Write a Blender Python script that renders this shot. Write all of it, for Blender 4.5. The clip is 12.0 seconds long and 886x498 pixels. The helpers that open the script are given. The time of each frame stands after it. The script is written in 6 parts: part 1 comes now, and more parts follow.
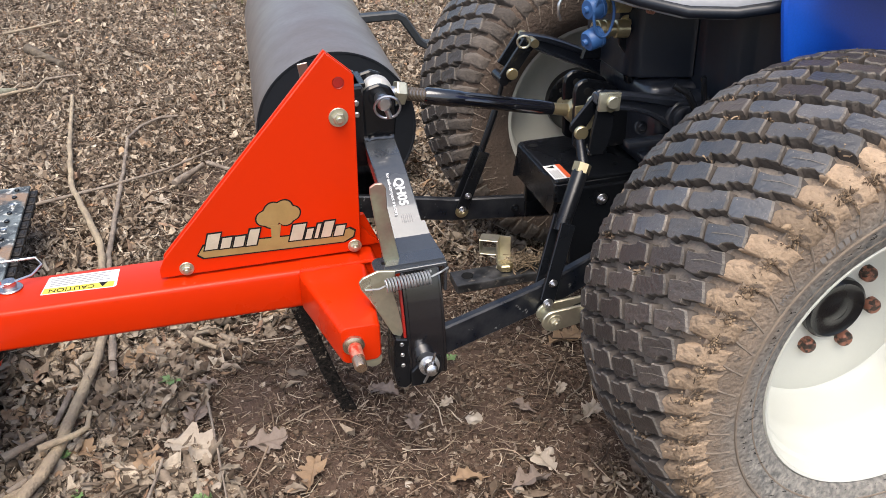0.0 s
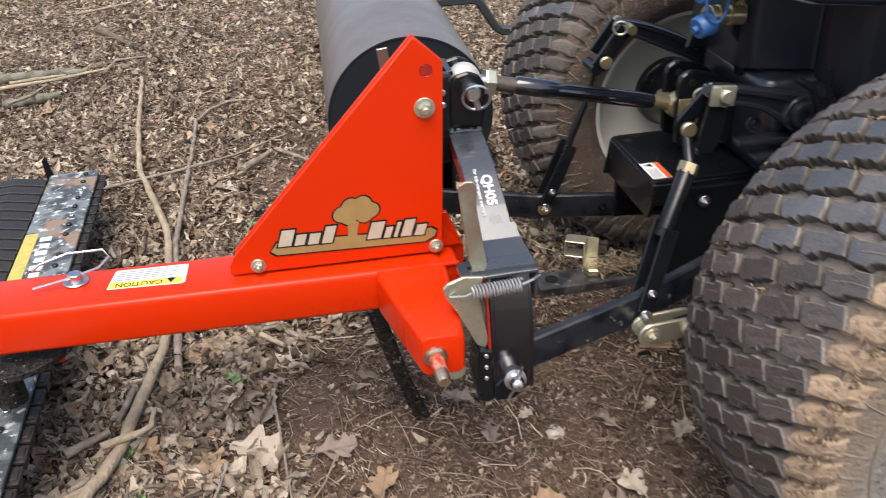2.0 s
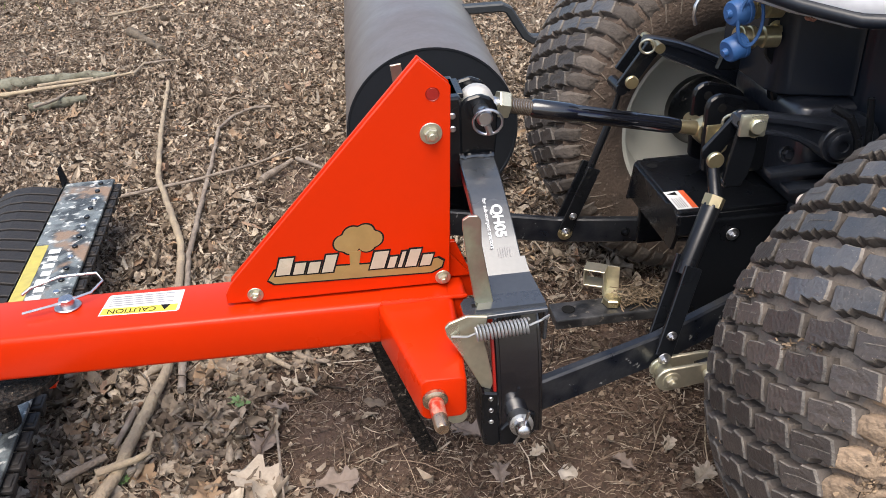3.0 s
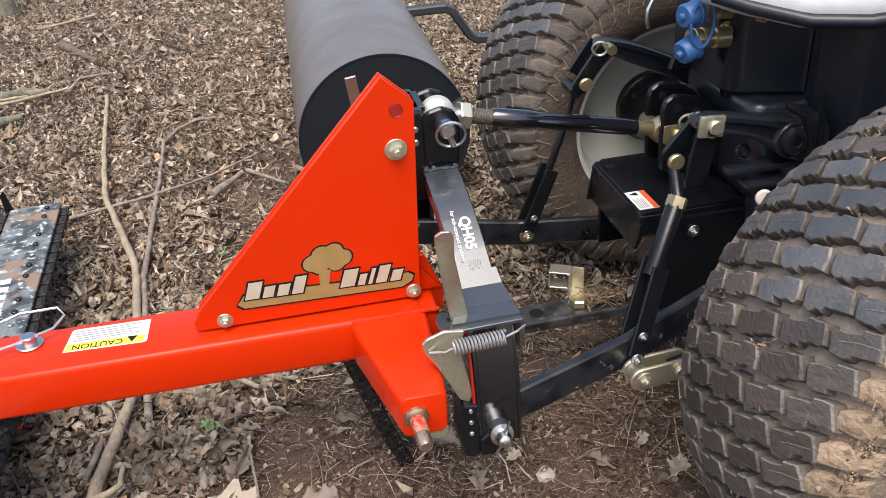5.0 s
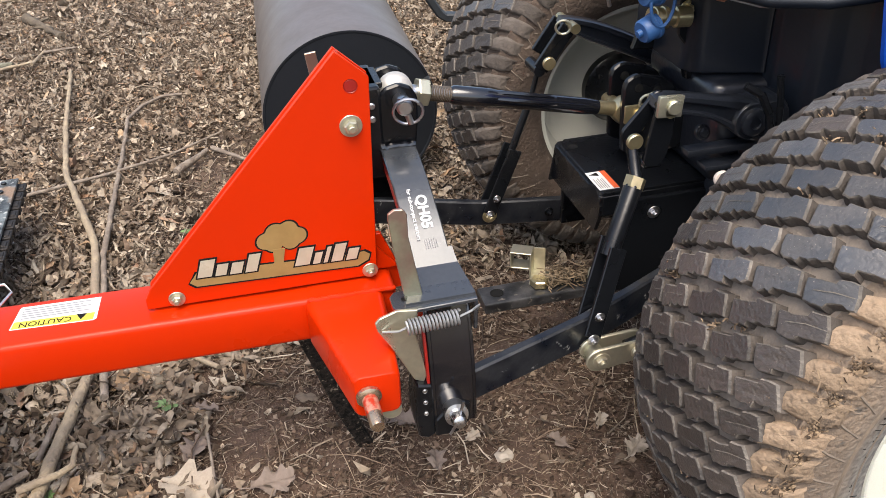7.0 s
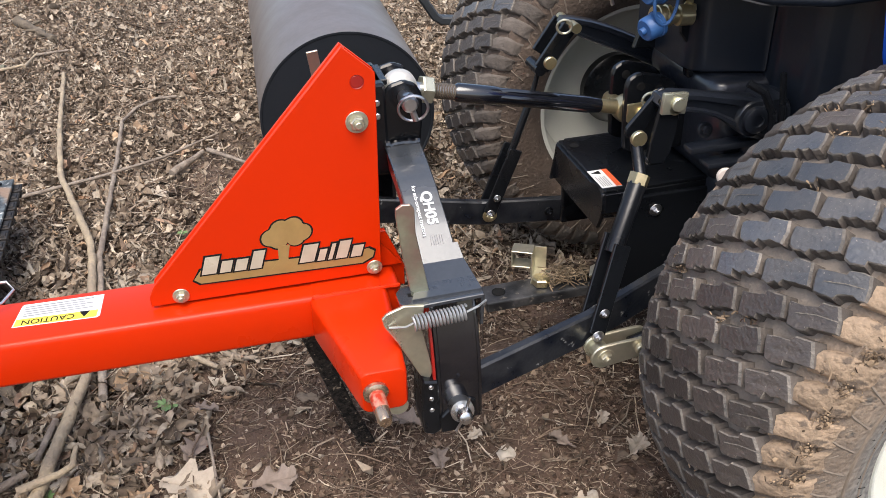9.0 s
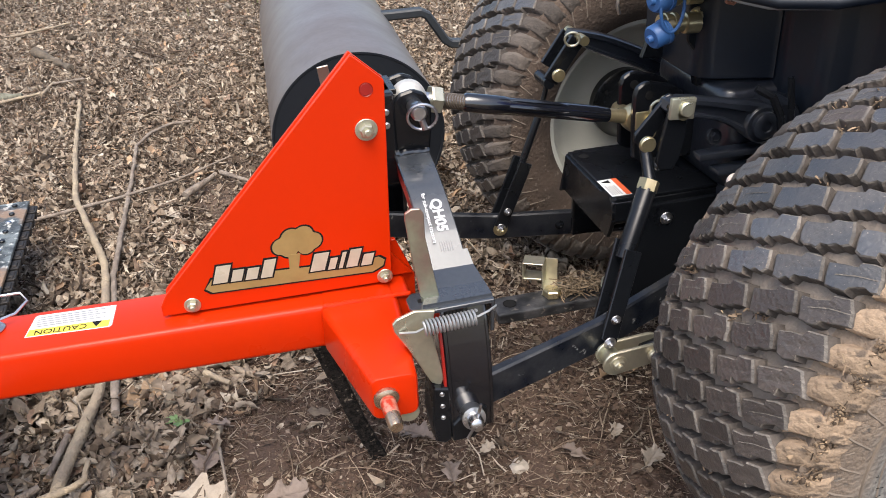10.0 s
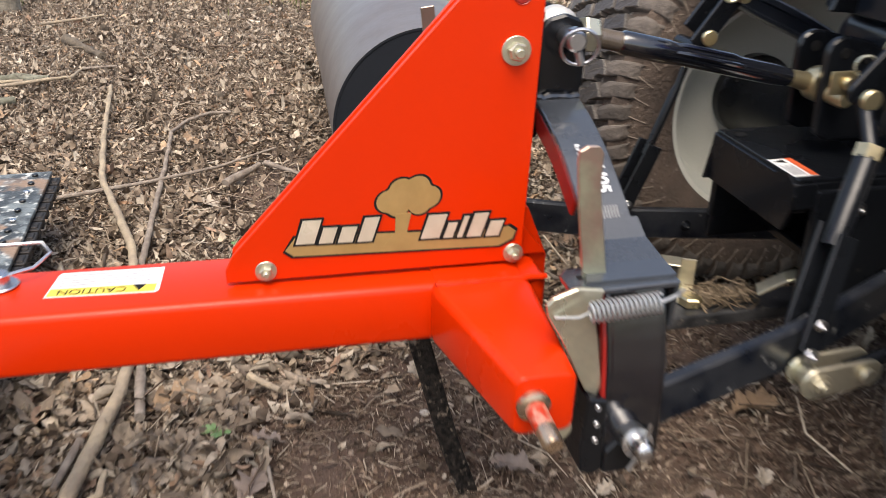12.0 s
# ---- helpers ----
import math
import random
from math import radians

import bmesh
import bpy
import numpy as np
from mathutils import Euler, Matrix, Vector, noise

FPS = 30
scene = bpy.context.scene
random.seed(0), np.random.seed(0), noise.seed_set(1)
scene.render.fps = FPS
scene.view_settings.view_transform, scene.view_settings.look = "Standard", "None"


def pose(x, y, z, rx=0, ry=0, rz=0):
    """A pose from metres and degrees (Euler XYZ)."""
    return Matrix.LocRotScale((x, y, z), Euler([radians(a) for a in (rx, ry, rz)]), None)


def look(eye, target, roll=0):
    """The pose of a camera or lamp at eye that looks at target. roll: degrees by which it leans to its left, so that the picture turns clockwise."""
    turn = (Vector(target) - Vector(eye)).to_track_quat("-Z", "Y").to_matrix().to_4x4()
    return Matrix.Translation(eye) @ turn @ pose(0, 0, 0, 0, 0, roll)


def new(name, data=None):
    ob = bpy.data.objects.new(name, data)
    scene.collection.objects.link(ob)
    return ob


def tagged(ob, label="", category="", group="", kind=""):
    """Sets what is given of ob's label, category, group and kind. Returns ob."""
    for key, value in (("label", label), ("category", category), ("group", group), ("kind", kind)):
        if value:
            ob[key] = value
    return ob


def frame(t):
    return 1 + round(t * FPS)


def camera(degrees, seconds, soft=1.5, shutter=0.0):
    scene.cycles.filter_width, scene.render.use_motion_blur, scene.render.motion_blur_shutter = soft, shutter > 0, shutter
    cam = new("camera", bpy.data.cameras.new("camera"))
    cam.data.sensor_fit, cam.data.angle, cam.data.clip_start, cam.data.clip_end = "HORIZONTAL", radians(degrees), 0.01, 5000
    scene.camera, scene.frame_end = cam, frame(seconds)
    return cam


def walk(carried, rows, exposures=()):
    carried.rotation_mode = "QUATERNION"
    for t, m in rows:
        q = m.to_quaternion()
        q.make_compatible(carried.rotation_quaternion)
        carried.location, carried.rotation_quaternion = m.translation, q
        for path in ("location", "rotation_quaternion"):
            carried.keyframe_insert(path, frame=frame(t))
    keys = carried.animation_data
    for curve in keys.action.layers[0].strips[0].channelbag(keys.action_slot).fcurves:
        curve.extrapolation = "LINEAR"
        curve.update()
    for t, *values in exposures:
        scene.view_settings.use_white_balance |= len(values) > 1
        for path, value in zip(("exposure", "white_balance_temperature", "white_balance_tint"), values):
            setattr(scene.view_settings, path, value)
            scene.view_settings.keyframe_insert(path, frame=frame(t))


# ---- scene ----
cam = camera(55.33, 12.0, soft=0.55, shutter=0.5)
PATH = [
    (0, (-0.812, -1.375, 1.051), (-0.389, 0.318, 0.073), -1.94),
    (0.5, (-0.803, -1.371, 1.039), (-0.395, 0.325, 0.062), -2.10),
    (1, (-0.803, -1.362, 1.032), (-0.417, 0.336, 0.049), -2.30),
    (1.5, (-0.837, -1.323, 1.028), (-0.492, 0.378, 0.034), -2.75),
    (2, (-0.835, -1.263, 1.023), (-0.546, 0.444, 0.021), -2.50),
    (2.5, (-0.772, -1.193, 1.025), (-0.578, 0.528, 0.025), -2.44),
    (4.5, (-0.806, -1.177, 1.041), (-0.506, 0.529, 0.041), -3.93),
    (5, (-0.806, -1.165, 1.052), (-0.479, 0.525, 0.034), -3.77),
    (5.5, (-0.807, -1.163, 1.052), (-0.455, 0.517, 0.024), -3.33),
    (6, (-0.814, -1.163, 1.048), (-0.440, 0.506, 0.011), -2.81),
    (6.5, (-0.818, -1.164, 1.046), (-0.433, 0.495, -0.002), -2.42),
    (7, (-0.776, -1.163, 1.040), (-0.403, 0.494, -0.017), -2.43),
    (9, (-0.801, -1.165, 1.029), (-0.399, 0.493, -0.015), -1.98),
    (9.5, (-0.801, -1.187, 1.002), (-0.398, 0.498, 0.003), -2.55),
    (10, (-0.802, -1.183, 1.001), (-0.419, 0.518, 0.021), -2.95),
    (10.5, (-0.831, -1.175, 1.004), (-0.470, 0.545, 0.049), -3.83),
    (11, (-0.869, -1.194, 0.915), (-0.481, 0.556, 0.027), -2.87),
    (11.5, (-0.942, -1.164, 0.836), (-0.531, 0.594, -0.024), -0.90),
    (12, (-0.915, -0.947, 0.789), (-0.530, 0.805, -0.094), 0.53),
]
EXPOSURES = [(0.0, 0.95, 6500, 10), (2.5, 0.95, 6500, 10), (4.5, 1.0, 6450, 10), (5.0, 0.97, 6500, 10), (6.0, 0.99, 6700, 10), (7.0, 1.0, 6700, 10), (9.0, 0.98, 6450, 10), (10.5, 1.05, 6500, 10), (12.0, 1.03, 6750, 10)]
walk(cam, [(t, look(eye, target, roll)) for t, eye, target, roll in PATH], EXPOSURES)

# ---- world and light: a bright overcast day ----
world = bpy.data.worlds.new("world")
scene.world = world
world.use_nodes = True
sky = world.node_tree.nodes.new("ShaderNodeTexSky")
sky.sky_type, sky.sun_disc = "NISHITA", False
sky.sun_elevation, sky.sun_rotation = radians(62), radians(200)
sky.dust_density, sky.air_density, sky.ozone_density = 4.0, 1.0, 0.4
world.node_tree.nodes["Background"].inputs[1].default_value = 0.15
world.node_tree.links.new(sky.outputs[0], world.node_tree.nodes["Background"].inputs[0])
sun_data = bpy.data.lights.new("sun", "SUN")
sun_data.energy, sun_data.angle, sun_data.color = 1.5, radians(42), (1.0, 0.95, 0.88)
sun = new("sun", sun_data)
sun.matrix_basis = look((-0.9, -1.6, 4.0), (-0.5, 0.2, 0.0))


# ---- materials ----
def mat(name, colour, rough=0.5, metal=0.0, second=None, scale=8.0, amount=0.5, fine=60.0, bump=0.1, coat=0.0,
        spots=None, spot_scale=20.0, spot_at=0.6, per=None, contrast=0.2, spec=0.5, grain=0.35):
    """Two scales of variation over a base colour, fine relief, optional second layer in patches."""
    m = bpy.data.materials.new(name)
    m.use_nodes = True
    nt = m.node_tree
    b = nt.nodes["Principled BSDF"]
    co = nt.nodes.new("ShaderNodeTexCoord")
    big, small = nt.nodes.new("ShaderNodeTexNoise"), nt.nodes.new("ShaderNodeTexNoise")
    big.inputs["Scale"].default_value, big.inputs["Detail"].default_value = scale, 6
    small.inputs["Scale"].default_value, small.inputs["Detail"].default_value = fine, 4
    for n in (big, small):
        nt.links.new(co.outputs["Object"], n.inputs["Vector"])

    def ramp(source, lo, hi):
        r = nt.nodes.new("ShaderNodeMapRange")
        r.inputs[1].default_value, r.inputs[2].default_value = lo, hi
        nt.links.new(source, r.inputs[0])
        return r.outputs[0]

    def mix(fac, a, c, kind="MIX"):
        x = nt.nodes.new("ShaderNodeMix")
        x.data_type, x.blend_type = "RGBA", kind
        for value, at in ((fac, 0), (a, 6), (c, 7)):
            if isinstance(value, (int, float)):
                x.inputs[at].default_value = value
            elif isinstance(value, tuple):
                x.inputs[at].default_value = (*value, 1)
            else:
                nt.links.new(value, x.inputs[at])
        return x.outputs[2]

    second = second or tuple(c * 0.75 for c in colour)
    a = nt.nodes.new("ShaderNodeMath")
    a.operation = "MULTIPLY"
    a.inputs[1].default_value = amount
    nt.links.new(ramp(big.outputs[0], 0.5 - contrast, 0.5 + contrast), a.inputs[0])
    col = mix(a.outputs[0], colour, second)
    g = nt.nodes.new("ShaderNodeMath")
    g.operation = "MULTIPLY"
    g.inputs[1].default_value = grain
    nt.links.new(ramp(small.outputs[0], 0.3, 0.7), g.inputs[0])
    col = mix(g.outputs[0], col, tuple(c * 0.6 for c in colour))
    if spots:
        sp = nt.nodes.new("ShaderNodeTexNoise")
        sp.inputs["Scale"].default_value, sp.inputs["Detail"].default_value = spot_scale, 5
        nt.links.new(co.outputs["Object"], sp.inputs["Vector"])
        col = mix(ramp(sp.outputs[0], spot_at, spot_at + 0.08), col, spots)
    if per:
        src = nt.nodes.new("ShaderNodeNewGeometry").outputs["Random Per Island"] if per == "island" else nt.nodes.new("ShaderNodeObjectInfo").outputs["Random"]
        hv = nt.nodes.new("ShaderNodeHueSaturation")
        nt.links.new(ramp(src, 0, 1), hv.inputs["Value"])
        hv.inputs["Value"].links[0].from_node.inputs[3].default_value = 0.65
        hv.inputs["Value"].links[0].from_node.inputs[4].default_value = 1.35
        nt.links.new(col, hv.inputs["Color"])
        col = hv.outputs[0]
    nt.links.new(col, b.inputs["Base Color"])
    rr = nt.nodes.new("ShaderNodeMapRange")
    rr.inputs[3].default_value, rr.inputs[4].default_value = max(rough - 0.12, 0.03), min(rough + 0.15, 1)
    nt.links.new(big.outputs[0], rr.inputs[0])
    nt.links.new(rr.outputs[0], b.inputs["Roughness"])
    b.inputs["Metallic"].default_value = metal
    b.inputs["Specular IOR Level"].default_value = spec
    b.inputs["Coat Weight"].default_value = coat
    b.inputs["Coat Roughness"].default_value = 0.12
    bp = nt.nodes.new("ShaderNodeBump")
    bp.inputs["Strength"].default_value, bp.inputs["Distance"].default_value = bump, 0.004
    nt.links.new(small.outputs[0], bp.inputs["Height"])
    nt.links.new(bp.outputs[0], b.inputs["Normal"])
    return m


def island_ramp(name, stops, rough=0.85, source="island"):
    """A different tone for each leaf or chip, with mottling."""
    m = bpy.data.materials.new(name)
    m.use_nodes = True
    nt = m.node_tree
    b = nt.nodes["Principled BSDF"]
    r = nt.nodes.new("ShaderNodeValToRGB")
    r.color_ramp.elements[0].position, r.color_ramp.elements[0].color = stops[0][0], (*stops[0][1], 1)
    r.color_ramp.elements[1].position, r.color_ramp.elements[1].color = stops[-1][0], (*stops[-1][1], 1)
    for at, c in stops[1:-1]:
        r.color_ramp.elements.new(at).color = (*c, 1)
    nt.links.new(nt.nodes.new("ShaderNodeNewGeometry").outputs["Random Per Island"], r.inputs[0])
    co, no = nt.nodes.new("ShaderNodeTexCoord"), nt.nodes.new("ShaderNodeTexNoise")
    no.inputs["Scale"].default_value, no.inputs["Detail"].default_value = 90, 5
    nt.links.new(co.outputs["Object"], no.inputs["Vector"])
    x = nt.nodes.new("ShaderNodeMix")
    x.data_type, x.blend_type = "RGBA", "MULTIPLY"
    x.inputs[0].default_value = 0.7
    nt.links.new(r.outputs[0], x.inputs[6])
    g = nt.nodes.new("ShaderNodeMapRange")
    g.inputs[1].default_value, g.inputs[2].default_value, g.inputs[3].default_value, g.inputs[4].default_value = 0.3, 0.7, 0.55, 1.15
    nt.links.new(no.outputs[0], g.inputs[0])
    nt.links.new(g.outputs[0], x.inputs[7])
    nt.links.new(x.outputs[2], b.inputs["Base Color"])
    b.inputs["Roughness"].default_value = rough
    b.inputs["Specular IOR Level"].default_value = 0.3
    bp = nt.nodes.new("ShaderNodeBump")
    bp.inputs["Strength"].default_value, bp.inputs["Distance"].default_value = 0.5, 0.003
    nt.links.new(no.outputs[0], bp.inputs["Height"])
    nt.links.new(bp.outputs[0], b.inputs["Normal"])
    return m


ORANGE = mat("orange_paint", (0.56, 0.024, 0.0008), 0.3, second=(0.52, 0.021, 0.0008), scale=5, fine=400, bump=0.01, coat=0.07, spec=0.2, grain=0.04)
BLACK = mat("black_paint", (0.005, 0.0058, 0.0075), 0.26, second=(0.0095, 0.011, 0.0135), scale=9, fine=150, bump=0.06, coat=0.18, spec=0.3, spots=(0.04, 0.038, 0.036), spot_scale=45, spot_at=0.68)
CASTING = mat("black_casting", (0.009, 0.0115, 0.017), 0.34, second=(0.018, 0.021, 0.029), scale=7, fine=90, bump=0.2, spec=0.5, coat=0.5)
PANEL = mat("black_plastic_panel", (0.005, 0.008, 0.014), 0.36, second=(0.010, 0.014, 0.022), scale=5, fine=120, bump=0.06, spec=0.4, coat=0.1, spots=(0.05, 0.055, 0.065), spot_scale=26, spot_at=0.7)
HITCH_PAINT = mat("satin_hitch_black", (0.034, 0.039, 0.046), 0.25, second=(0.054, 0.061, 0.071), scale=9, fine=150, bump=0.06, coat=1.0, spots=(0.008, 0.009, 0.011), spot_scale=18, spot_at=0.6)
GLOSS_BLACK = mat("gloss_black_enamel", (0.005, 0.0055, 0.008), 0.16, second=(0.009, 0.010, 0.014), scale=12, fine=120, bump=0.05, coat=1.0, spec=0.5)
WORN_BAR = mat("worn_black_bar", (0.012, 0.013, 0.015), 0.34, second=(0.075, 0.074, 0.076), scale=28, fine=220, bump=0.12, spec=0.5, contrast=0.12, amount=0.8, spots=(0.17, 0.15, 0.125), spot_scale=70, spot_at=0.62)
LINK_PAINT = mat("dusty_link_paint", (0.006, 0.008, 0.013), 0.3, second=(0.03, 0.032, 0.036), scale=30, fine=200, bump=0.1, coat=0.2, spec=0.4, amount=0.7, contrast=0.1, spots=(0.3, 0.3, 0.29), spot_scale=75, spot_at=0.665)
RED = mat("red_primer_paint", (0.3, 0.012, 0.008), 0.35, scale=9, bump=0.05)
ZINC = mat("yellow_zinc", (0.62, 0.53, 0.31), 0.3, metal=0.9, second=(0.55, 0.45, 0.3), scale=25, fine=150, bump=0.06)
PALE_ZINC = mat("pale_zinc_plate", (0.58, 0.57, 0.44), 0.3, metal=0.8, second=(0.52, 0.43, 0.34), scale=14, fine=120, bump=0.05, contrast=0.1)
# latch handle zinc, green and pinkish reflections painted in as patches
HANDLE_ZINC = mat("zinc_painted_reflections", (0.5, 0.51, 0.38), 0.28, metal=0.8, second=(0.42, 0.3, 0.25), scale=9, fine=150, bump=0.04, contrast=0.05, amount=1.0)
STEEL = mat("bright_steel", (0.62, 0.62, 0.63), 0.28, metal=1.0, second=(0.45, 0.45, 0.46), scale=30, fine=200, bump=0.05)
SPRING_STEEL = mat("spring_steel", (0.42, 0.43, 0.43), 0.42, metal=0.6, second=(0.2, 0.2, 0.2), scale=40, fine=200, bump=0.05)
DULL_STEEL = mat("dull_pale_steel", (0.62, 0.6, 0.56), 0.5, metal=0.5, second=(0.5, 0.48, 0.44), scale=30, fine=200, bump=0.05)
PIN_STEEL = mat("worn_pin_steel", (0.5, 0.37, 0.27), 0.25, metal=0.9, second=(0.7, 0.55, 0.36), scale=40, fine=200, bump=0.06)
GREASY = mat("greasy_thread", (0.2, 0.16, 0.12), 0.45, metal=0.5, second=(0.08, 0.065, 0.05), scale=60, bump=0.1)
COPPER = mat("copper_bolt", (0.34, 0.15, 0.1), 0.5, metal=0.4, second=(0.03, 0.034, 0.03), scale=90, fine=200, bump=0.3, contrast=0.04, amount=1.0)
PIN_PAINT = mat("scraped_red_paint", (0.42, 0.03, 0.008), 0.35, second=(0.5, 0.36, 0.27), scale=70, fine=200, bump=0.1, contrast=0.05, amount=0.6)
RUBBER = mat("tyre_rubber", (0.055, 0.061, 0.071), 0.4, second=(0.125, 0.115, 0.105), scale=14, fine=190, bump=0.45, per="object", spots=(0.3, 0.26, 0.22), spot_scale=420, spot_at=0.66, spec=0.55, amount=0.7)
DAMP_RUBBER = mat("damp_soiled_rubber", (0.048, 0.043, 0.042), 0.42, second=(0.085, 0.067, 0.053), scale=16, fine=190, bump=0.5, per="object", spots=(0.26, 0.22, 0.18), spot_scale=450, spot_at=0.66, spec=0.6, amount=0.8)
LUG_EDGE = mat("dusty_lug_edge", (0.19, 0.168, 0.142), 0.9, second=(0.06, 0.057, 0.055), scale=60, fine=260, bump=0.7, amount=0.9, contrast=0.12, per="object")
LUG_SIDE = mat("dusty_lug_side", (0.078, 0.066, 0.057), 0.9, second=(0.155, 0.13, 0.108), scale=40, fine=180, bump=0.6, per="object")
WHITE_RIM = mat("cream_rim_paint", (0.62, 0.63, 0.57), 0.42, second=(0.56, 0.565, 0.5), amount=0.4, scale=4, fine=900, bump=0.01, coat=0.2)
BLUE = mat("tractor_blue_paint", (0.008, 0.1, 0.62), 0.3, scale=4, fine=300, bump=0.02, coat=0.5)
BLUE_PLASTIC = mat("blue_plastic_cap", (0.03, 0.10, 0.27), 0.45, scale=20, bump=0.05)
GREY_PLASTIC = mat("glossy_grey_platform", (0.6, 0.62, 0.65), 0.16, scale=8, bump=0.02, coat=1.0)
ROLLER_STEEL = mat("bare_roller_steel", (0.225, 0.205, 0.197), 0.38, metal=0.45, second=(0.15, 0.122, 0.11), scale=6, fine=60, bump=0.06, contrast=0.15)
ROLLER_END = mat("roller_end_paint", (0.012, 0.0145, 0.019), 0.5, scale=6, fine=70, bump=0.08, spec=0.3)
GREY_BAR = mat("dark_grey_bar", (0.03, 0.034, 0.038), 0.45, scale=15, bump=0.1)
WHITE_LABEL = mat("white_label", (0.75, 0.75, 0.73), 0.4, second=(0.68, 0.68, 0.66), scale=20, bump=0.01)
YELLOW_LABEL = mat("yellow_label", (0.72, 0.58, 0.07), 0.4, scale=20, bump=0.01)
WORN_YELLOW = mat("worn_yellow_strip", (0.5, 0.42, 0.09), 0.5, second=(0.3, 0.26, 0.12), scale=30, bump=0.1)
TINE_STEEL = mat("dirty_tine_steel", (0.02, 0.019, 0.019), 0.55, second=(0.055, 0.047, 0.042), scale=30, fine=160, bump=0.3, spec=0.3)
RED_LABEL = mat("orange_red_label", (0.7, 0.12, 0.04), 0.4, scale=20, bump=0.01)
INK = mat("black_ink", (0.012, 0.012, 0.012), 0.7, bump=0.01, spec=0.1)
GREY_INK = mat("grey_ink", (0.3, 0.3, 0.3), 0.5, bump=0.01)
DECAL_TAN = mat("tan_decal", (0.30, 0.195, 0.07), 0.35, second=(0.34, 0.23, 0.09), scale=20, bump=0.01)
DECAL_SILVER = mat("pale_gold_decal", (0.5, 0.44, 0.34), 0.3, second=(0.36, 0.3, 0.21), scale=40, bump=0.01)
WHITE_INK = mat("white_ink", (0.75, 0.76, 0.77), 0.45, bump=0.01)
def rake_plate():
    """Worn rake bar: grey-green bare steel with black paint left in patches, white flakes and rust stains."""
    m = mat("worn_rake_plate", (0.22, 0.245, 0.24), 0.42, metal=0.3, second=(0.03, 0.034, 0.038), scale=22, fine=160, bump=0.4, contrast=0.06, amount=0.92, spots=(0.62, 0.62, 0.57), spot_scale=52, spot_at=0.56)
    nt = m.node_tree
    b = nt.nodes["Principled BSDF"]
    base = b.inputs["Base Color"].links[0].from_socket
    co, no, r, x = (nt.nodes.new("ShaderNode" + k) for k in ("TexCoord", "TexNoise", "MapRange", "Mix"))
    no.inputs["Scale"].default_value, no.inputs["Detail"].default_value = 9, 4
    r.inputs[1].default_value, r.inputs[2].default_value = 0.58, 0.64
    x.data_type = "RGBA"
    x.inputs[7].default_value = (0.3, 0.2, 0.13, 1)
    nt.links.new(co.outputs["Object"], no.inputs["Vector"])
    nt.links.new(no.outputs[0], r.inputs[0])
    nt.links.new(r.outputs[0], x.inputs[0])
    nt.links.new(base, x.inputs[6])
    nt.links.new(x.outputs[2], b.inputs["Base Color"])
    return m


WORN_PLATE = rake_plate()
BARK = mat("dead_wood", (0.3, 0.25, 0.2), 0.85, second=(0.15, 0.115, 0.09), scale=30, fine=160, bump=1.0, amount=0.8, contrast=0.12)
PALE_BARK = mat("pale_dead_wood", (0.40, 0.32, 0.215), 0.8, second=(0.25, 0.2, 0.15), scale=22, fine=160, bump=1.0, amount=0.8, contrast=0.12)
GREY_BARK = mat("grey_bark", (0.14, 0.12, 0.092), 0.9, second=(0.3, 0.27, 0.215), scale=34, fine=90, bump=1.0, contrast=0.12)
ROOT_BARK = mat("dark_root_bark", (0.1, 0.078, 0.055), 0.9, second=(0.2, 0.165, 0.12), scale=30, fine=100, bump=1.0, contrast=0.12)
MOSSY_BARK = mat("mossy_bark", (0.12, 0.115, 0.08), 0.9, second=(0.3, 0.3, 0.235), scale=22, fine=90, bump=1.0, contrast=0.1, spots=(0.05, 0.04, 0.03), spot_scale=60, spot_at=0.62)
STONE = mat("pale_stone", (0.5, 0.44, 0.36), 0.85, second=(0.4, 0.34, 0.28), scale=30, fine=140, bump=0.4)
GREEN = mat("weed_green", (0.13, 0.21, 0.075), 0.5, second=(0.17, 0.3, 0.11), scale=40, bump=0.2)
STRAW = mat("dried_grass", (0.2, 0.15, 0.095), 0.85, second=(0.13, 0.095, 0.062), scale=60, bump=0.2, per="island")
DIRTY_STAND = mat("dirty_black_steel", (0.004, 0.004, 0.004), 0.6, second=(0.06, 0.048, 0.04), scale=150, fine=260, bump=0.8, contrast=0.08, spec=0.25, spots=(0.22, 0.18, 0.14), spot_scale=130, spot_at=0.62)
PLUG = mat("white_plug", (0.68, 0.6, 0.55), 0.5, bump=0.05)


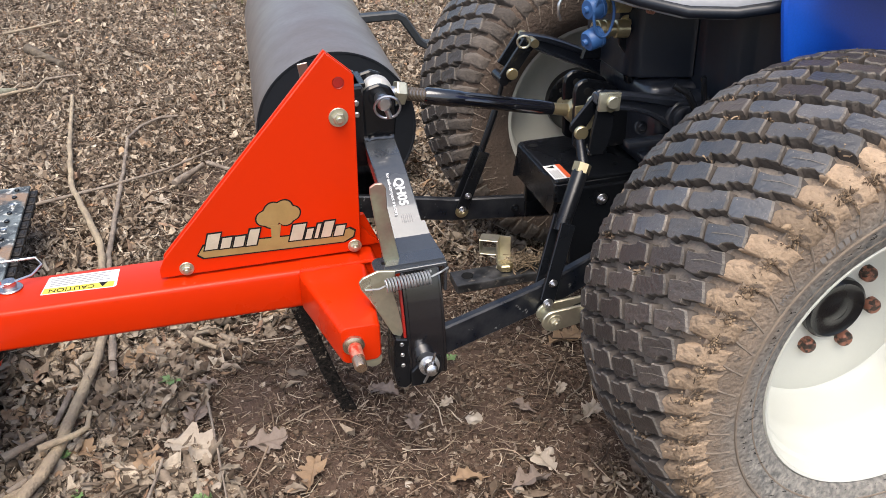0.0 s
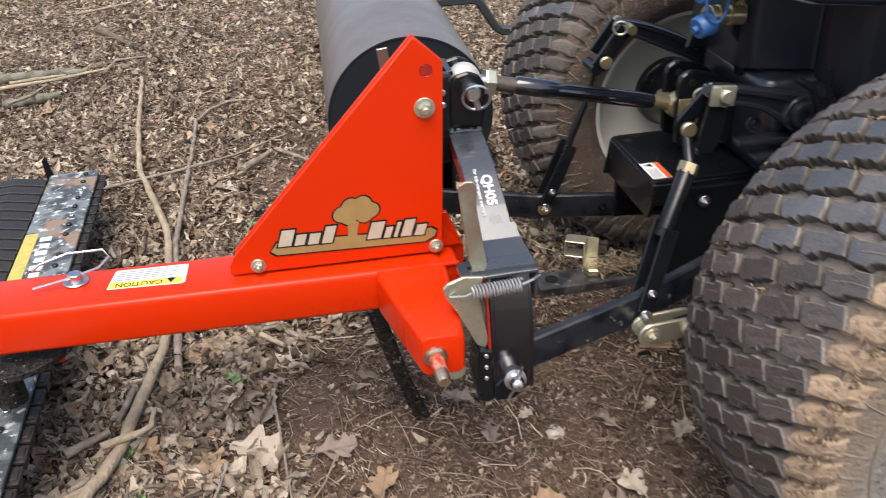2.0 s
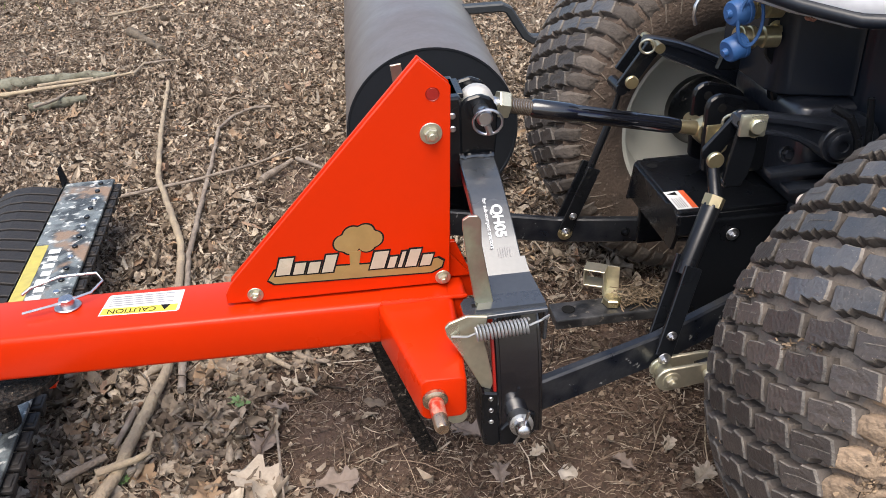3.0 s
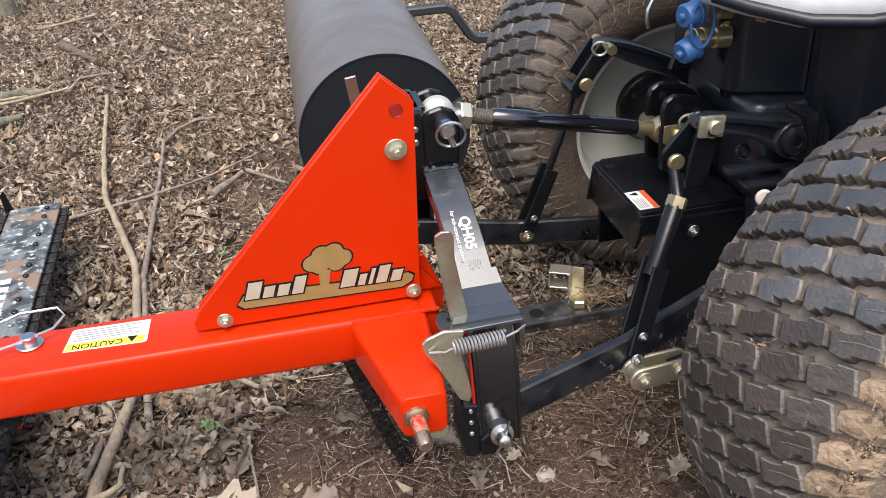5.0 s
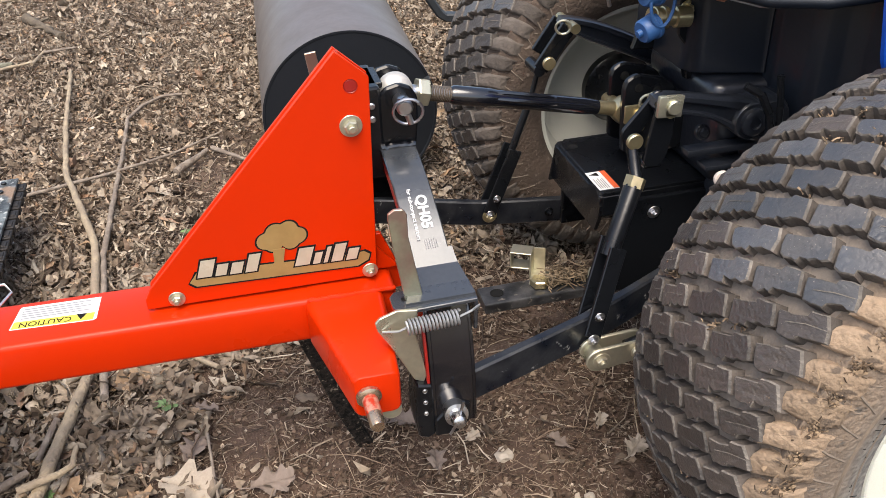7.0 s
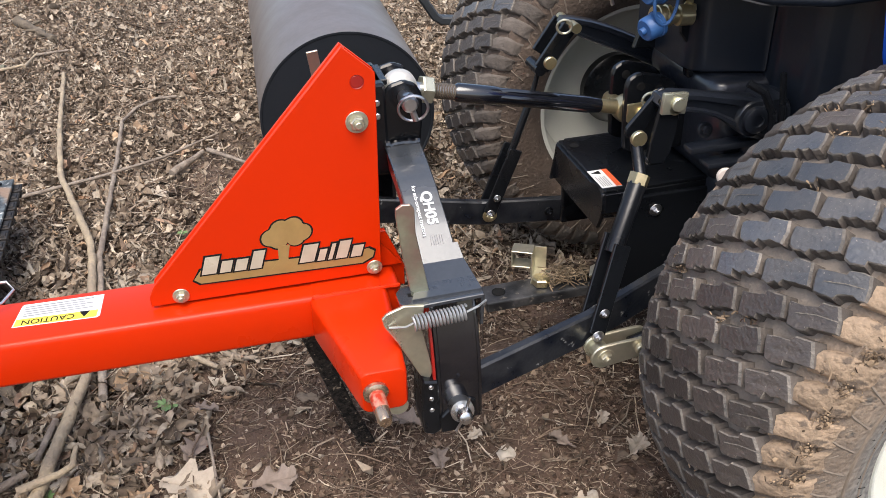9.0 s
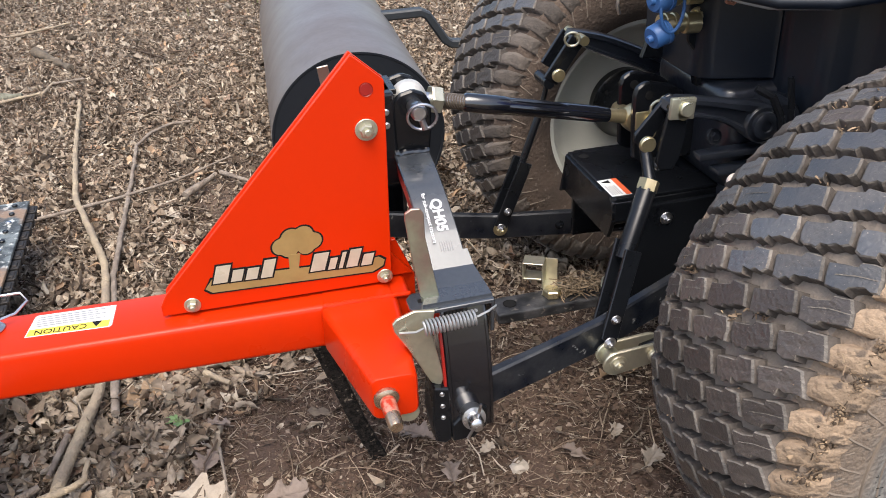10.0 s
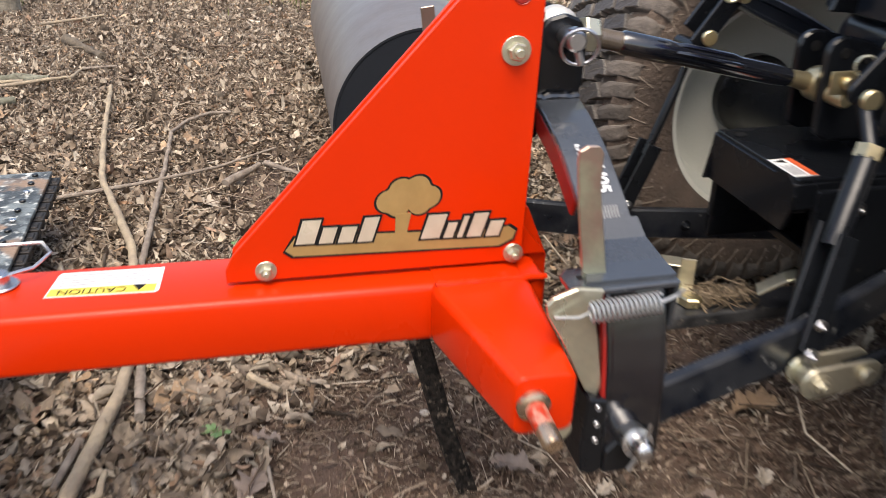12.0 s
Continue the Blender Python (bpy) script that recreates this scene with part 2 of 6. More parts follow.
def soil_material():
    """Dark damp soil with crumbs, passing into dry litter dust away from the worn patch."""
    m = mat("forest_soil", (0.074, 0.045, 0.031), 0.95, second=(0.135, 0.088, 0.062), scale=9, amount=0.8, fine=240, bump=1.0,
            spots=(0.17, 0.125, 0.09), spot_scale=70, spot_at=0.62)
    nt = m.node_tree
    b = nt.nodes["Principled BSDF"]
    base = b.inputs["Base Color"].links[0].from_socket
    co = nt.nodes.new("ShaderNodeTexCoord")
    last = co.outputs["Object"]
    for op, value in (("ADD", (0.37, 0.02, 0)), ("MULTIPLY", (1.5, 2.1, 0))):
        v = nt.nodes.new("ShaderNodeVectorMath")
        v.operation = op
        v.inputs[1].default_value = value
        nt.links.new(last, v.inputs[0])
        last = v.outputs[0]
    far = nt.nodes.new("ShaderNodeVectorMath")
    far.operation = "LENGTH"
    nt.links.new(last, far.inputs[0])
    share = nt.nodes.new("ShaderNodeMapRange")
    share.inputs[1].default_value, share.inputs[2].default_value = 2.2, 4.2
    nt.links.new(far.outputs["Value"], share.inputs[0])
    leaf = nt.nodes.new("ShaderNodeTexVoronoi")
    leaf.inputs["Scale"].default_value = 55
    nt.links.new(co.outputs["Object"], leaf.inputs["Vector"])
    tone = nt.nodes.new("ShaderNodeValToRGB")
    tone.color_ramp.elements[0].position, tone.color_ramp.elements[0].color = 0.2, (0.085, 0.062, 0.044, 1)
    tone.color_ramp.elements[1].position, tone.color_ramp.elements[1].color = 0.85, (0.25, 0.198, 0.146, 1)
    nt.links.new(leaf.outputs["Color"], tone.inputs[0])
    x = nt.nodes.new("ShaderNodeMix")
    x.data_type = "RGBA"
    nt.links.new(share.outputs[0], x.inputs[0])
    nt.links.new(base, x.inputs[6])
    nt.links.new(tone.outputs[0], x.inputs[7])
    nt.links.new(x.outputs[2], b.inputs["Base Color"])
    return m


def muddy_sidewall():
    """Grey dusty rubber near the rim under a coat of dried mud that thickens toward the tread."""
    m = mat("muddy_sidewall", (0.29, 0.222, 0.162), 0.9, second=(0.15, 0.118, 0.092), scale=16, amount=0.9, fine=170, bump=1.0, contrast=0.13, grain=0.75,
            spots=(0.11, 0.095, 0.08), spot_scale=75, spot_at=0.61)
    nt = m.node_tree
    b = nt.nodes["Principled BSDF"]
    base = b.inputs["Base Color"].links[0].from_socket
    co = nt.nodes.new("ShaderNodeTexCoord")
    off = nt.nodes.new("ShaderNodeVectorMath")
    off.operation = "SUBTRACT"
    off.inputs[1].default_value = (0, 0, 0.345)
    nt.links.new(co.outputs["Object"], off.inputs[0])
    flat = nt.nodes.new("ShaderNodeVectorMath")
    flat.operation = "MULTIPLY"
    flat.inputs[1].default_value = (1, 0, 1)
    nt.links.new(off.outputs[0], flat.inputs[0])
    far = nt.nodes.new("ShaderNodeVectorMath")
    far.operation = "LENGTH"
    nt.links.new(flat.outputs[0], far.inputs[0])
    no = nt.nodes.new("ShaderNodeTexNoise")
    no.inputs["Scale"].default_value, no.inputs["Detail"].default_value = 7, 6
    nt.links.new(co.outputs["Object"], no.inputs["Vector"])
    add = nt.nodes.new("ShaderNodeMath")
    add.operation = "MULTIPLY_ADD"
    add.inputs[1].default_value = 0.12
    nt.links.new(no.outputs[0], add.inputs[0])
    nt.links.new(far.outputs["Value"], add.inputs[2])
    r = nt.nodes.new("ShaderNodeMapRange")
    r.inputs[1].default_value, r.inputs[2].default_value = 0.305, 0.355
    nt.links.new(add.outputs[0], r.inputs[0])
    x = nt.nodes.new("ShaderNodeMix")
    x.data_type = "RGBA"
    dust = nt.nodes.new("ShaderNodeTexNoise")
    dust.inputs["Scale"].default_value, dust.inputs["Detail"].default_value = 120, 6
    nt.links.new(co.outputs["Object"], dust.inputs["Vector"])
    grey = nt.nodes.new("ShaderNodeValToRGB")
    grey.color_ramp.elements[0].position, grey.color_ramp.elements[0].color = 0.35, (0.12, 0.118, 0.11, 1)
    grey.color_ramp.elements[1].position, grey.color_ramp.elements[1].color = 0.66, (0.27, 0.255, 0.225, 1)
    nt.links.new(dust.outputs[0], grey.inputs[0])
    nt.links.new(grey.outputs[0], x.inputs[6])
    nt.links.new(r.outputs[0], x.inputs[0])
    nt.links.new(base, x.inputs[7])
    nt.links.new(x.outputs[2], b.inputs["Base Color"])
    return m


SOIL, MUD_WALL = soil_material(), muddy_sidewall()
SIDE_RIB = mat("dusty_rib", (0.22, 0.178, 0.138), 0.9, second=(0.14, 0.118, 0.095), scale=30, bump=0.4)
SIDE_LETTER = mat("moulded_rubber", (0.2, 0.185, 0.17), 0.8, scale=30, bump=0.2)
MUD = mat("dried_mud", (0.32, 0.235, 0.158), 0.95, second=(0.24, 0.165, 0.108), scale=35, fine=160, bump=1.0, per="object", spots=(0.12, 0.09, 0.066), spot_scale=60, spot_at=0.57)
# mud of the far tyre, darker than the near tyre's
DARK_MUD = mat("dark_brown_mud", (0.115, 0.083, 0.062), 0.85, second=(0.06, 0.045, 0.036), scale=14, fine=150, bump=0.9, amount=0.9, contrast=0.15, spots=(0.2, 0.16, 0.13), spot_scale=80, spot_at=0.64)
DARK_LUG_MUD = mat("muddy_lug_base", (0.23, 0.195, 0.16), 0.9, second=(0.18, 0.15, 0.125), scale=30, fine=150, bump=0.7)


# ---- mesh helpers ----
SET = Matrix.Identity(4)


def place(x=0.0, y=0.0, z=0.0):
    """Where the assembly that is built next stands."""
    global SET
    SET = Matrix.Translation((x, y, z))


def part(name, bm, material, parent=None, label="", smooth=False):
    """Links a bmesh as one mesh object, under a thing or under a part."""
    me = bpy.data.meshes.new(name)
    bm.transform(SET)
    bmesh.ops.recalc_face_normals(bm, faces=bm.faces)
    bm.to_mesh(me)
    bm.free()
    if smooth:
        me.shade_smooth()
        me.set_sharp_from_angle(angle=radians(38))
    me.materials.append(material)
    ob = new(name, me)
    if parent:
        ob.parent = parent
        if parent.type == "EMPTY":
            ob.matrix_parent_inverse = Matrix.Translation(-parent.location)
    if label:
        ob["label"] = label
    return ob


def thing(name, at, label, category, group="", kind=""):
    ob = new(name)
    ob.location = at
    ob.empty_display_size = 0.05
    return tagged(ob, label, category, group, kind)


def bx(x0, x1, y0, y1, z0, z1, bevel=0.003, bm=None, m=None, seg=2):
    """A box with eased edges, added to bm."""
    own = bmesh.new()
    bmesh.ops.create_cube(own, size=1)
    for v in own.verts:
        v.co = Vector(((x0 + x1) / 2 + v.co.x * (x1 - x0), (y0 + y1) / 2 + v.co.y * (y1 - y0), (z0 + z1) / 2 + v.co.z * (z1 - z0)))
    if bevel:
        bmesh.ops.bevel(own, geom=own.edges[:], offset=bevel, segments=seg, profile=0.5, affect="EDGES")
    return merge(bm, own, m)


def merge(bm, own, m=None):
    if m:
        own.transform(m)
    if bm is None:
        return own
    me = bpy.data.meshes.new("tmp")
    own.to_mesh(me)
    own.free()
    bm.from_mesh(me)
    bpy.data.meshes.remove(me)
    return bm


def prism(points, axis, a, b, bevel=0.002, bm=None, m=None, hole=None):
    """A flat outline pushed from a to b along an axis. Outline points are the other two coordinates in order."""
    own = bmesh.new()

    def at(p, h):
        q = list(p)
        q.insert("xyz".index(axis), h)
        return q
    low = [own.verts.new(at(p, a)) for p in points]
    high = [own.verts.new(at(p, b)) for p in points]
    own.faces.new(low)
    own.faces.new(high[::-1])
    for i in range(len(points)):
        j = (i + 1) % len(points)
        own.faces.new((low[i], low[j], high[j], high[i]))
    bmesh.ops.recalc_face_normals(own, faces=own.faces)
    if bevel:
        bmesh.ops.bevel(own, geom=own.edges[:], offset=bevel, segments=1, profile=0.5, affect="EDGES")
    return merge(bm, own, m)


def tube(points, radius, sides=10, bm=None, m=None, flat=None, up=(0, 0, 1)):
    """A rod along points; radius may be one number or one per point; flat=(w, h) gives a bar of that section."""
    own = bmesh.new()
    pts = [Vector(p) for p in points]
    radii = radius if isinstance(radius, (list, tuple)) else [radius] * len(pts)
    rings, side = [], None
    for i, p in enumerate(pts):
        d = (pts[min(i + 1, len(pts) - 1)] - pts[max(i - 1, 0)]).normalized()
        ref = Vector(up) if side is None else side
        if side is None:
            side = d.cross(ref)
            if side.length < 1e-3:
                side = d.cross(Vector((1, 0, 0)))
        else:
            side = side - d * side.dot(d)
        side.normalize()
        over = side.cross(d)
        if flat:
            c = [(-1, -1), (1, -1), (1, 1), (-1, 1)]
            rings.append([own.verts.new(p + side * (s * flat[0] / 2) + over * (t * flat[1] / 2)) for s, t in c])
        else:
            rings.append([own.verts.new(p + radii[i] * (side * math.cos(k * math.tau / sides) + over * math.sin(k * math.tau / sides))) for k in range(sides)])
    n = len(rings[0])
    for a, b in zip(rings, rings[1:]):
        for k in range(n):
            own.faces.new((a[k], a[(k + 1) % n], b[(k + 1) % n], b[k]))
    own.faces.new(rings[0][::-1])
    own.faces.new(rings[-1])
    if flat:
        bmesh.ops.recalc_face_normals(own, faces=own.faces)
        long_edges = [e for e in own.edges if len(e.link_faces) == 2 and e.calc_face_angle(0) > 0.9]
        bmesh.ops.bevel(own, geom=long_edges, offset=min(flat) * 0.18, segments=1, profile=0.5, affect="EDGES")
    return merge(bm, own, m)


def lathe(profile, centre, axis, segments=48, bm=None, m=None, closed=False, caps=True):
    """Turns (along, radius) pairs round an axis through centre."""
    own = bmesh.new()
    a = Vector(axis).normalized()
    s = a.orthogonal().normalized()
    o = a.cross(s)
    rings = []
    for h, r in ((float(p[0]), float(p[1])) for p in profile):
        rings.append([own.verts.new(Vector(centre) + a * h + r * (s * math.cos(k * math.tau / segments) + o * math.sin(k * math.tau / segments))) for k in range(segments)])
    pairs = list(zip(rings, rings[1:])) + ([(rings[-1], rings[0])] if closed else [])
    for p, q in pairs:
        for k in range(segments):
            own.faces.new((p[k], p[(k + 1) % segments], q[(k + 1) % segments], q[k]))
    if not closed and caps:
        for ring in (rings[0], rings[-1]):
            if profile[rings.index(ring)][1] > 1e-4:
                own.faces.new(ring)
    bmesh.ops.remove_doubles(own, verts=own.verts, dist=1e-6)
    return merge(bm, own, m)


def disc(p, axis, r, h, seg=24, bevel=0.0015, bm=None):
    return lathe([(0, 1e-5), (0, r - bevel), (bevel, r), (h - bevel, r), (h, r - bevel), (h, 1e-5)], p, axis, seg, bm)


def hex_bolt(p, axis, r, h, bm=None, washer=True):
    """A hexagon nut on a washer with the bolt's end standing out of it."""
    a = Vector(axis).normalized()
    bm = bm or bmesh.new()
    if washer:
        disc(p, a, r * 1.55, h * 0.25, 24, 0.0006, bm)
    lathe([(h * 0.2, 1e-5), (h * 0.2, r), (h * 0.85, r), (h, r * 0.85), (h, 1e-5)], p, a, 6, bm)
    lathe([(h * 0.9, 1e-5), (h * 0.9, r * 0.5), (h * 1.5, r * 0.5), (h * 1.6, r * 0.4), (h * 1.6, 1e-5)], p, a, 12, bm)
    return bm


def text_bm(text, size, m, bold=0.0):
    """Letters of the built-in font as a thin mesh, placed by m."""
    cu = bpy.data.curves.new("letters", "FONT")
    cu.body, cu.size, cu.extrude, cu.align_x, cu.align_y = text, size, 0.0002, "CENTER", "CENTER"
    cu.offset = size * bold
    ob = new("letters", cu)
    bpy.context.view_layer.update()
    me = bpy.data.meshes.new_from_object(ob)
    bm = bmesh.new()
    bm.from_mesh(me)
    bm.transform(m)
    bpy.data.objects.remove(ob)
    bpy.data.curves.remove(cu)
    bpy.data.meshes.remove(me)
    return bm


def basis(origin, x, y, z):
    return Matrix.Translation(origin) @ Matrix((Vector(x), Vector(y), Vector(z))).transposed().to_4x4()


# ---- ground ----
def smooth(a, b, t):
    t = np.clip((np.asarray(t, float) - a) / (b - a), 0, 1)
    return t * t * (3 - 2 * t)


def ground_z(x, y):
    """The lie of the land: level trodden ground with shallow swells away from the tractor."""
    x, y = np.asarray(x, float), np.asarray(y, float)
    swell = 0.012 * np.sin(1.1 * x + 0.4) * np.sin(0.9 * y + 0.3) * smooth(0.8, 3.0, y)
    return -0.033 + swell


def bare(x, y):
    """1 on the worn soil round the hitch, 0 in the deep litter."""
    x, y = np.asarray(x, float), np.asarray(y, float)
    edge = 0.10 * np.sin(9 * x + 4 * y) + 0.07 * np.sin(17 * y - 6 * x) + 0.05 * np.sin(31 * x + 23 * y)
    e = ((x + 0.37) / 0.66) ** 2 + ((y + 0.02) / 0.46) ** 2 + edge
    damp = ((x + 0.80) / 0.24) ** 2 + ((y - 0.95) / 0.5) ** 2 + 2 * edge
    return np.maximum(1 - smooth(0.55, 1.25, e), 0.8 * (1 - smooth(0.3, 1.6, damp)))


def spread(lo, hi, a, b, n):
    """Coordinates fine between a and b and ever coarser out to lo and hi."""
    k = np.linspace(0, 1, 26)[1:] ** 3
    return np.concatenate([(a + (lo - a) * k)[::-1], np.linspace(a, b, n), b + (hi - b) * k])


def build_ground():
    xs, ys = spread(-400, 400, -3.6, 1.6, 180), spread(-400, 400, -1.6, 5.6, 240)
    gx, gy = np.meshgrid(xs, ys)
    z = ground_z(gx, gy)
    near = (np.abs(gx + 1.0) < 3.2) & (np.abs(gy - 2.0) < 4)
    rough = np.zeros_like(z)
    for i, j in zip(*np.nonzero(near)):
        p = Vector((gx[i, j], gy[i, j], 0))
        rough[i, j] = 0.008 * noise.noise(p * 4) + 0.006 * noise.noise(p * 13) + 0.005 * noise.noise(p * 31)
    z = z + rough
    ny, nx = z.shape
    idx = np.arange(nx * ny).reshape(ny, nx)
    faces = np.stack([idx[:-1, :-1], idx[:-1, 1:], idx[1:, 1:], idx[1:, :-1]], -1).reshape(-1, 4)
    me = bpy.data.meshes.new("ground")
    me.from_pydata(np.stack([gx, gy, z], -1).reshape(-1, 3).tolist(), [], faces.tolist())
    me.shade_smooth()
    me.materials.append(SOIL)
    return tagged(new("ground", me), "damp brown forest soil, trodden bare round the hitch", "ground", kind="structure")


build_ground()
RNG = np.random.default_rng(5)


def scatter(count, keep, box=(-3.6, 1.4, -1.2, 5.6)):
    """Places on the ground that the given chance keeps."""
    x = RNG.uniform(box[0], box[1], count)
    y = box[2] + (box[3] - box[2]) * RNG.uniform(0, 1, count)
    k = RNG.uniform(0, 1, count) < keep(x, y)
    return x[k], y[k]


def seen(x, y):
    """Thick litter behind the hitch and to its left, thinner to the sides of the clearing."""
    inside = np.minimum(x + 1.5 + 0.42 * (y + 0.3), 0.2 + 0.35 * (y + 0.6) - x)
    rim = np.minimum(np.minimum(x + 3.6, 1.4 - x), np.minimum(y + 1.2, 5.6 - y))
    return (0.12 + 0.88 * smooth(-0.6, 0.0, inside)) * smooth(0.0, 0.7, rim + 0.25 * np.sin(3 * x + 2 * y))


def turns(n, tilt):
    """Random turns about z with a lean, as n 3x3 matrices."""
    a, b, c = RNG.uniform(0, math.tau, n), RNG.normal(0, tilt, n), RNG.normal(0, tilt, n)
    ca, sa, cb, sb, cc, sc = np.cos(a), np.sin(a), np.cos(b), np.sin(b), np.cos(c), np.sin(c)
    o, i = np.zeros(n), np.ones(n)
    rz = np.stack([ca, -sa, o, sa, ca, o, o, o, i], -1).reshape(n, 3, 3)
    ry = np.stack([cb, o, sb, o, i, o, -sb, o, cb], -1).reshape(n, 3, 3)
    rx = np.stack([i, o, o, o, cc, -sc, o, sc, cc], -1).reshape(n, 3, 3)
    return rz @ ry @ rx


def litter(name, shape, faces, x, y, size, tilt, lift, material, label, category, round_over=True):
    """Many small pieces in one mesh: shape(n) gives n x k x 3 unit outlines."""
    n = len(x)
    pts = shape(n) * size[:, None, None]
    pts = np.einsum("nij,nkj->nki", turns(n, tilt), pts)
    z = ground_z(x, y) + lift
    pts = pts + np.stack([x, y, z], -1)[:, None, :]
    k = pts.shape[1]
    f = (np.array(faces)[None] + (np.arange(n) * k)[:, None, None]).reshape(-1, len(faces[0]))
    me = bpy.data.meshes.new(name)
    me.from_pydata(pts.reshape(-1, 3).tolist(), [], f.tolist())
    if round_over:
        me.shade_smooth()
    me.materials.append(material)
    return tagged(new(name, me), label, category, kind="stuff")


def leaf_shape(n, k=6):
    """A crumpled dry leaf: a softly lobed rim of k points round a creased middle, rolled and folded."""
    a = np.linspace(0, math.tau, k + 1)[:-1] + RNG.normal(0, 0.09, (n, k))
    lobed = RNG.uniform(0, 0.17, (n, 1)) * np.where(np.arange(k) % 2, 1, -1)
    r = 0.5 * (1 + lobed) + RNG.normal(0, 0.055, (n, k))
    length, wide = RNG.uniform(0.8, 1.15, (n, 1)), RNG.uniform(0.45, 0.85, (n, 1))
    px, py = r * np.cos(a) * length, r * np.sin(a) * wide
    curl, fold = RNG.normal(0.2, 1.0, (n, 1)), RNG.normal(0.3, 0.8, (n, 1))
    wave = 0.07 * np.sin(3 * a + RNG.uniform(0, 6, (n, 1)))
    pz = curl * px ** 2 * 1.6 + fold * np.abs(py) + wave + RNG.normal(0, 0.05, (n, k))
    rim = np.stack([px, py, pz], -1)
    mid = np.stack([RNG.normal(0, 0.05, n), RNG.normal(0, 0.04, n), RNG.normal(-0.02, 0.04, n)], -1)[:, None]
    return np.concatenate([mid, rim], 1)


def chip_shape(n):
    return leaf_shape(n, 6)


LEAF_FACES = [(0, i, i % 6 + 1) for i in range(1, 7)]


def oak_shape(n, k=24):
    """A lobed leaf in two rings round its middle, buckled and curled."""
    a = np.linspace(0, math.tau, k + 1)[:-1]
    lobes = RNG.integers(5, 8, (n, 1))
    r = 0.5 * (1 + RNG.uniform(0.05, 0.2, (n, 1)) * np.cos(lobes * a + RNG.uniform(0, 6, (n, 1)))) + RNG.normal(0, 0.022, (n, k))
    length, wide = RNG.uniform(0.9, 1.2, (n, 1)), RNG.uniform(0.5, 0.9, (n, 1))
    curl, fold = RNG.normal(0.3, 0.7, (n, 1)), RNG.normal(0.3, 0.5, (n, 1))
    phase = RNG.uniform(0, 6, (n, 1))
    rings = [np.stack([RNG.normal(0, 0.02, (n, 1)), RNG.normal(0, 0.02, (n, 1)), np.zeros((n, 1)) - 0.02], -1)]
    for f in (0.5, 1.0):
        px, py = f * r * np.cos(a) * length, f * r * np.sin(a) * wide
        pz = curl * px ** 2 * 1.5 + fold * np.abs(py) + f * 0.09 * np.sin(4 * a + phase) + f * 0.05 * np.sin(9 * a + 2 * phase) + RNG.normal(0, 0.018, (n, k))
        rings.append(np.stack([px, py, pz], -1))
    return np.concatenate(rings, 1)


OAK_FACES = [(0, 1 + i, 1 + (i + 1) % 24) for i in range(24)]
OAK_FACES += [t for i in range(24) for t in ((1 + i, 25 + i, 25 + (i + 1) % 24), (1 + i, 25 + (i + 1) % 24, 1 + (i + 1) % 24))]
CHIP_FACES = [(0, i, i % 6 + 1) for i in range(1, 7)]


def twig_shape(n, thin=0.009, thick_most=0.024):
    """A bent splinter of three corners along three stations."""
    a = np.array([0, math.tau / 3, 2 * math.tau / 3])
    along = np.array([-0.5, RNG.uniform(-0.1, 0.1), 0.5])
    thick = RNG.uniform(thin, thick_most, (n, 1, 1))
    bend = RNG.normal(0, 0.13, (n, 1))
    ring = np.stack([np.zeros(3), np.cos(a), np.sin(a)], -1)[None] * thick
    rows = []
    for s, taper in zip(along, (1.0, 0.9, 0.5)):
        base = np.stack([np.full((n, 1), s), bend * (1 - 4 * s * s), np.zeros((n, 1))], -1)
        rows.append(ring * taper + base)
    return np.concatenate(rows, 1)


TWIG_FACES = [(r * 3 + k, r * 3 + (k + 1) % 3, r * 3 + 3 + (k + 1) % 3, r * 3 + 3 + k) for r in range(2) for k in range(3)]

LEAF_TONES = island_ramp("dry_leaves", [(0.0, (0.10, 0.076, 0.055)), (0.2, (0.2, 0.157, 0.118)), (0.45, (0.29, 0.235, 0.178)), (0.62, (0.35, 0.295, 0.23)),
                                        (0.8, (0.41, 0.35, 0.275)), (0.85, (0.26, 0.165, 0.115)), (0.92, (0.36, 0.255, 0.165)), (1.0, (0.50, 0.44, 0.355))])
# paler copy of LEAF_TONES: the brighter light on far litter put into colour
BRIGHT_LEAF_TONES = island_ramp("brightened_leaves", [(0.0, (0.17, 0.125, 0.09)), (0.25, (0.27, 0.212, 0.158)), (0.5, (0.36, 0.295, 0.222)), (0.7, (0.44, 0.37, 0.285)),
                                                 (0.82, (0.52, 0.445, 0.35)), (0.87, (0.34, 0.21, 0.135)), (0.93, (0.45, 0.315, 0.195)), (1.0, (0.62, 0.55, 0.445))])
FRAGMENT_TONES = island_ramp("leaf_fragments", [(0.0, (0.08, 0.058, 0.041)), (0.4, (0.175, 0.13, 0.093)), (0.75, (0.27, 0.21, 0.152)), (0.93, (0.38, 0.31, 0.232)), (1.0, (0.5, 0.43, 0.335))])
CHIP_TONES = island_ramp("litter_chips", [(0.0, (0.075, 0.052, 0.037)), (0.5, (0.18, 0.127, 0.09)), (0.8, (0.29, 0.218, 0.157)), (0.93, (0.4, 0.325, 0.247)), (1.0, (0.52, 0.445, 0.352))])
TWIG_TONES = island_ramp("twigs", [(0.0, (0.06, 0.042, 0.03)), (0.5, (0.19, 0.135, 0.098)), (0.8, (0.36, 0.285, 0.21)), (1.0, (0.58, 0.49, 0.38))])

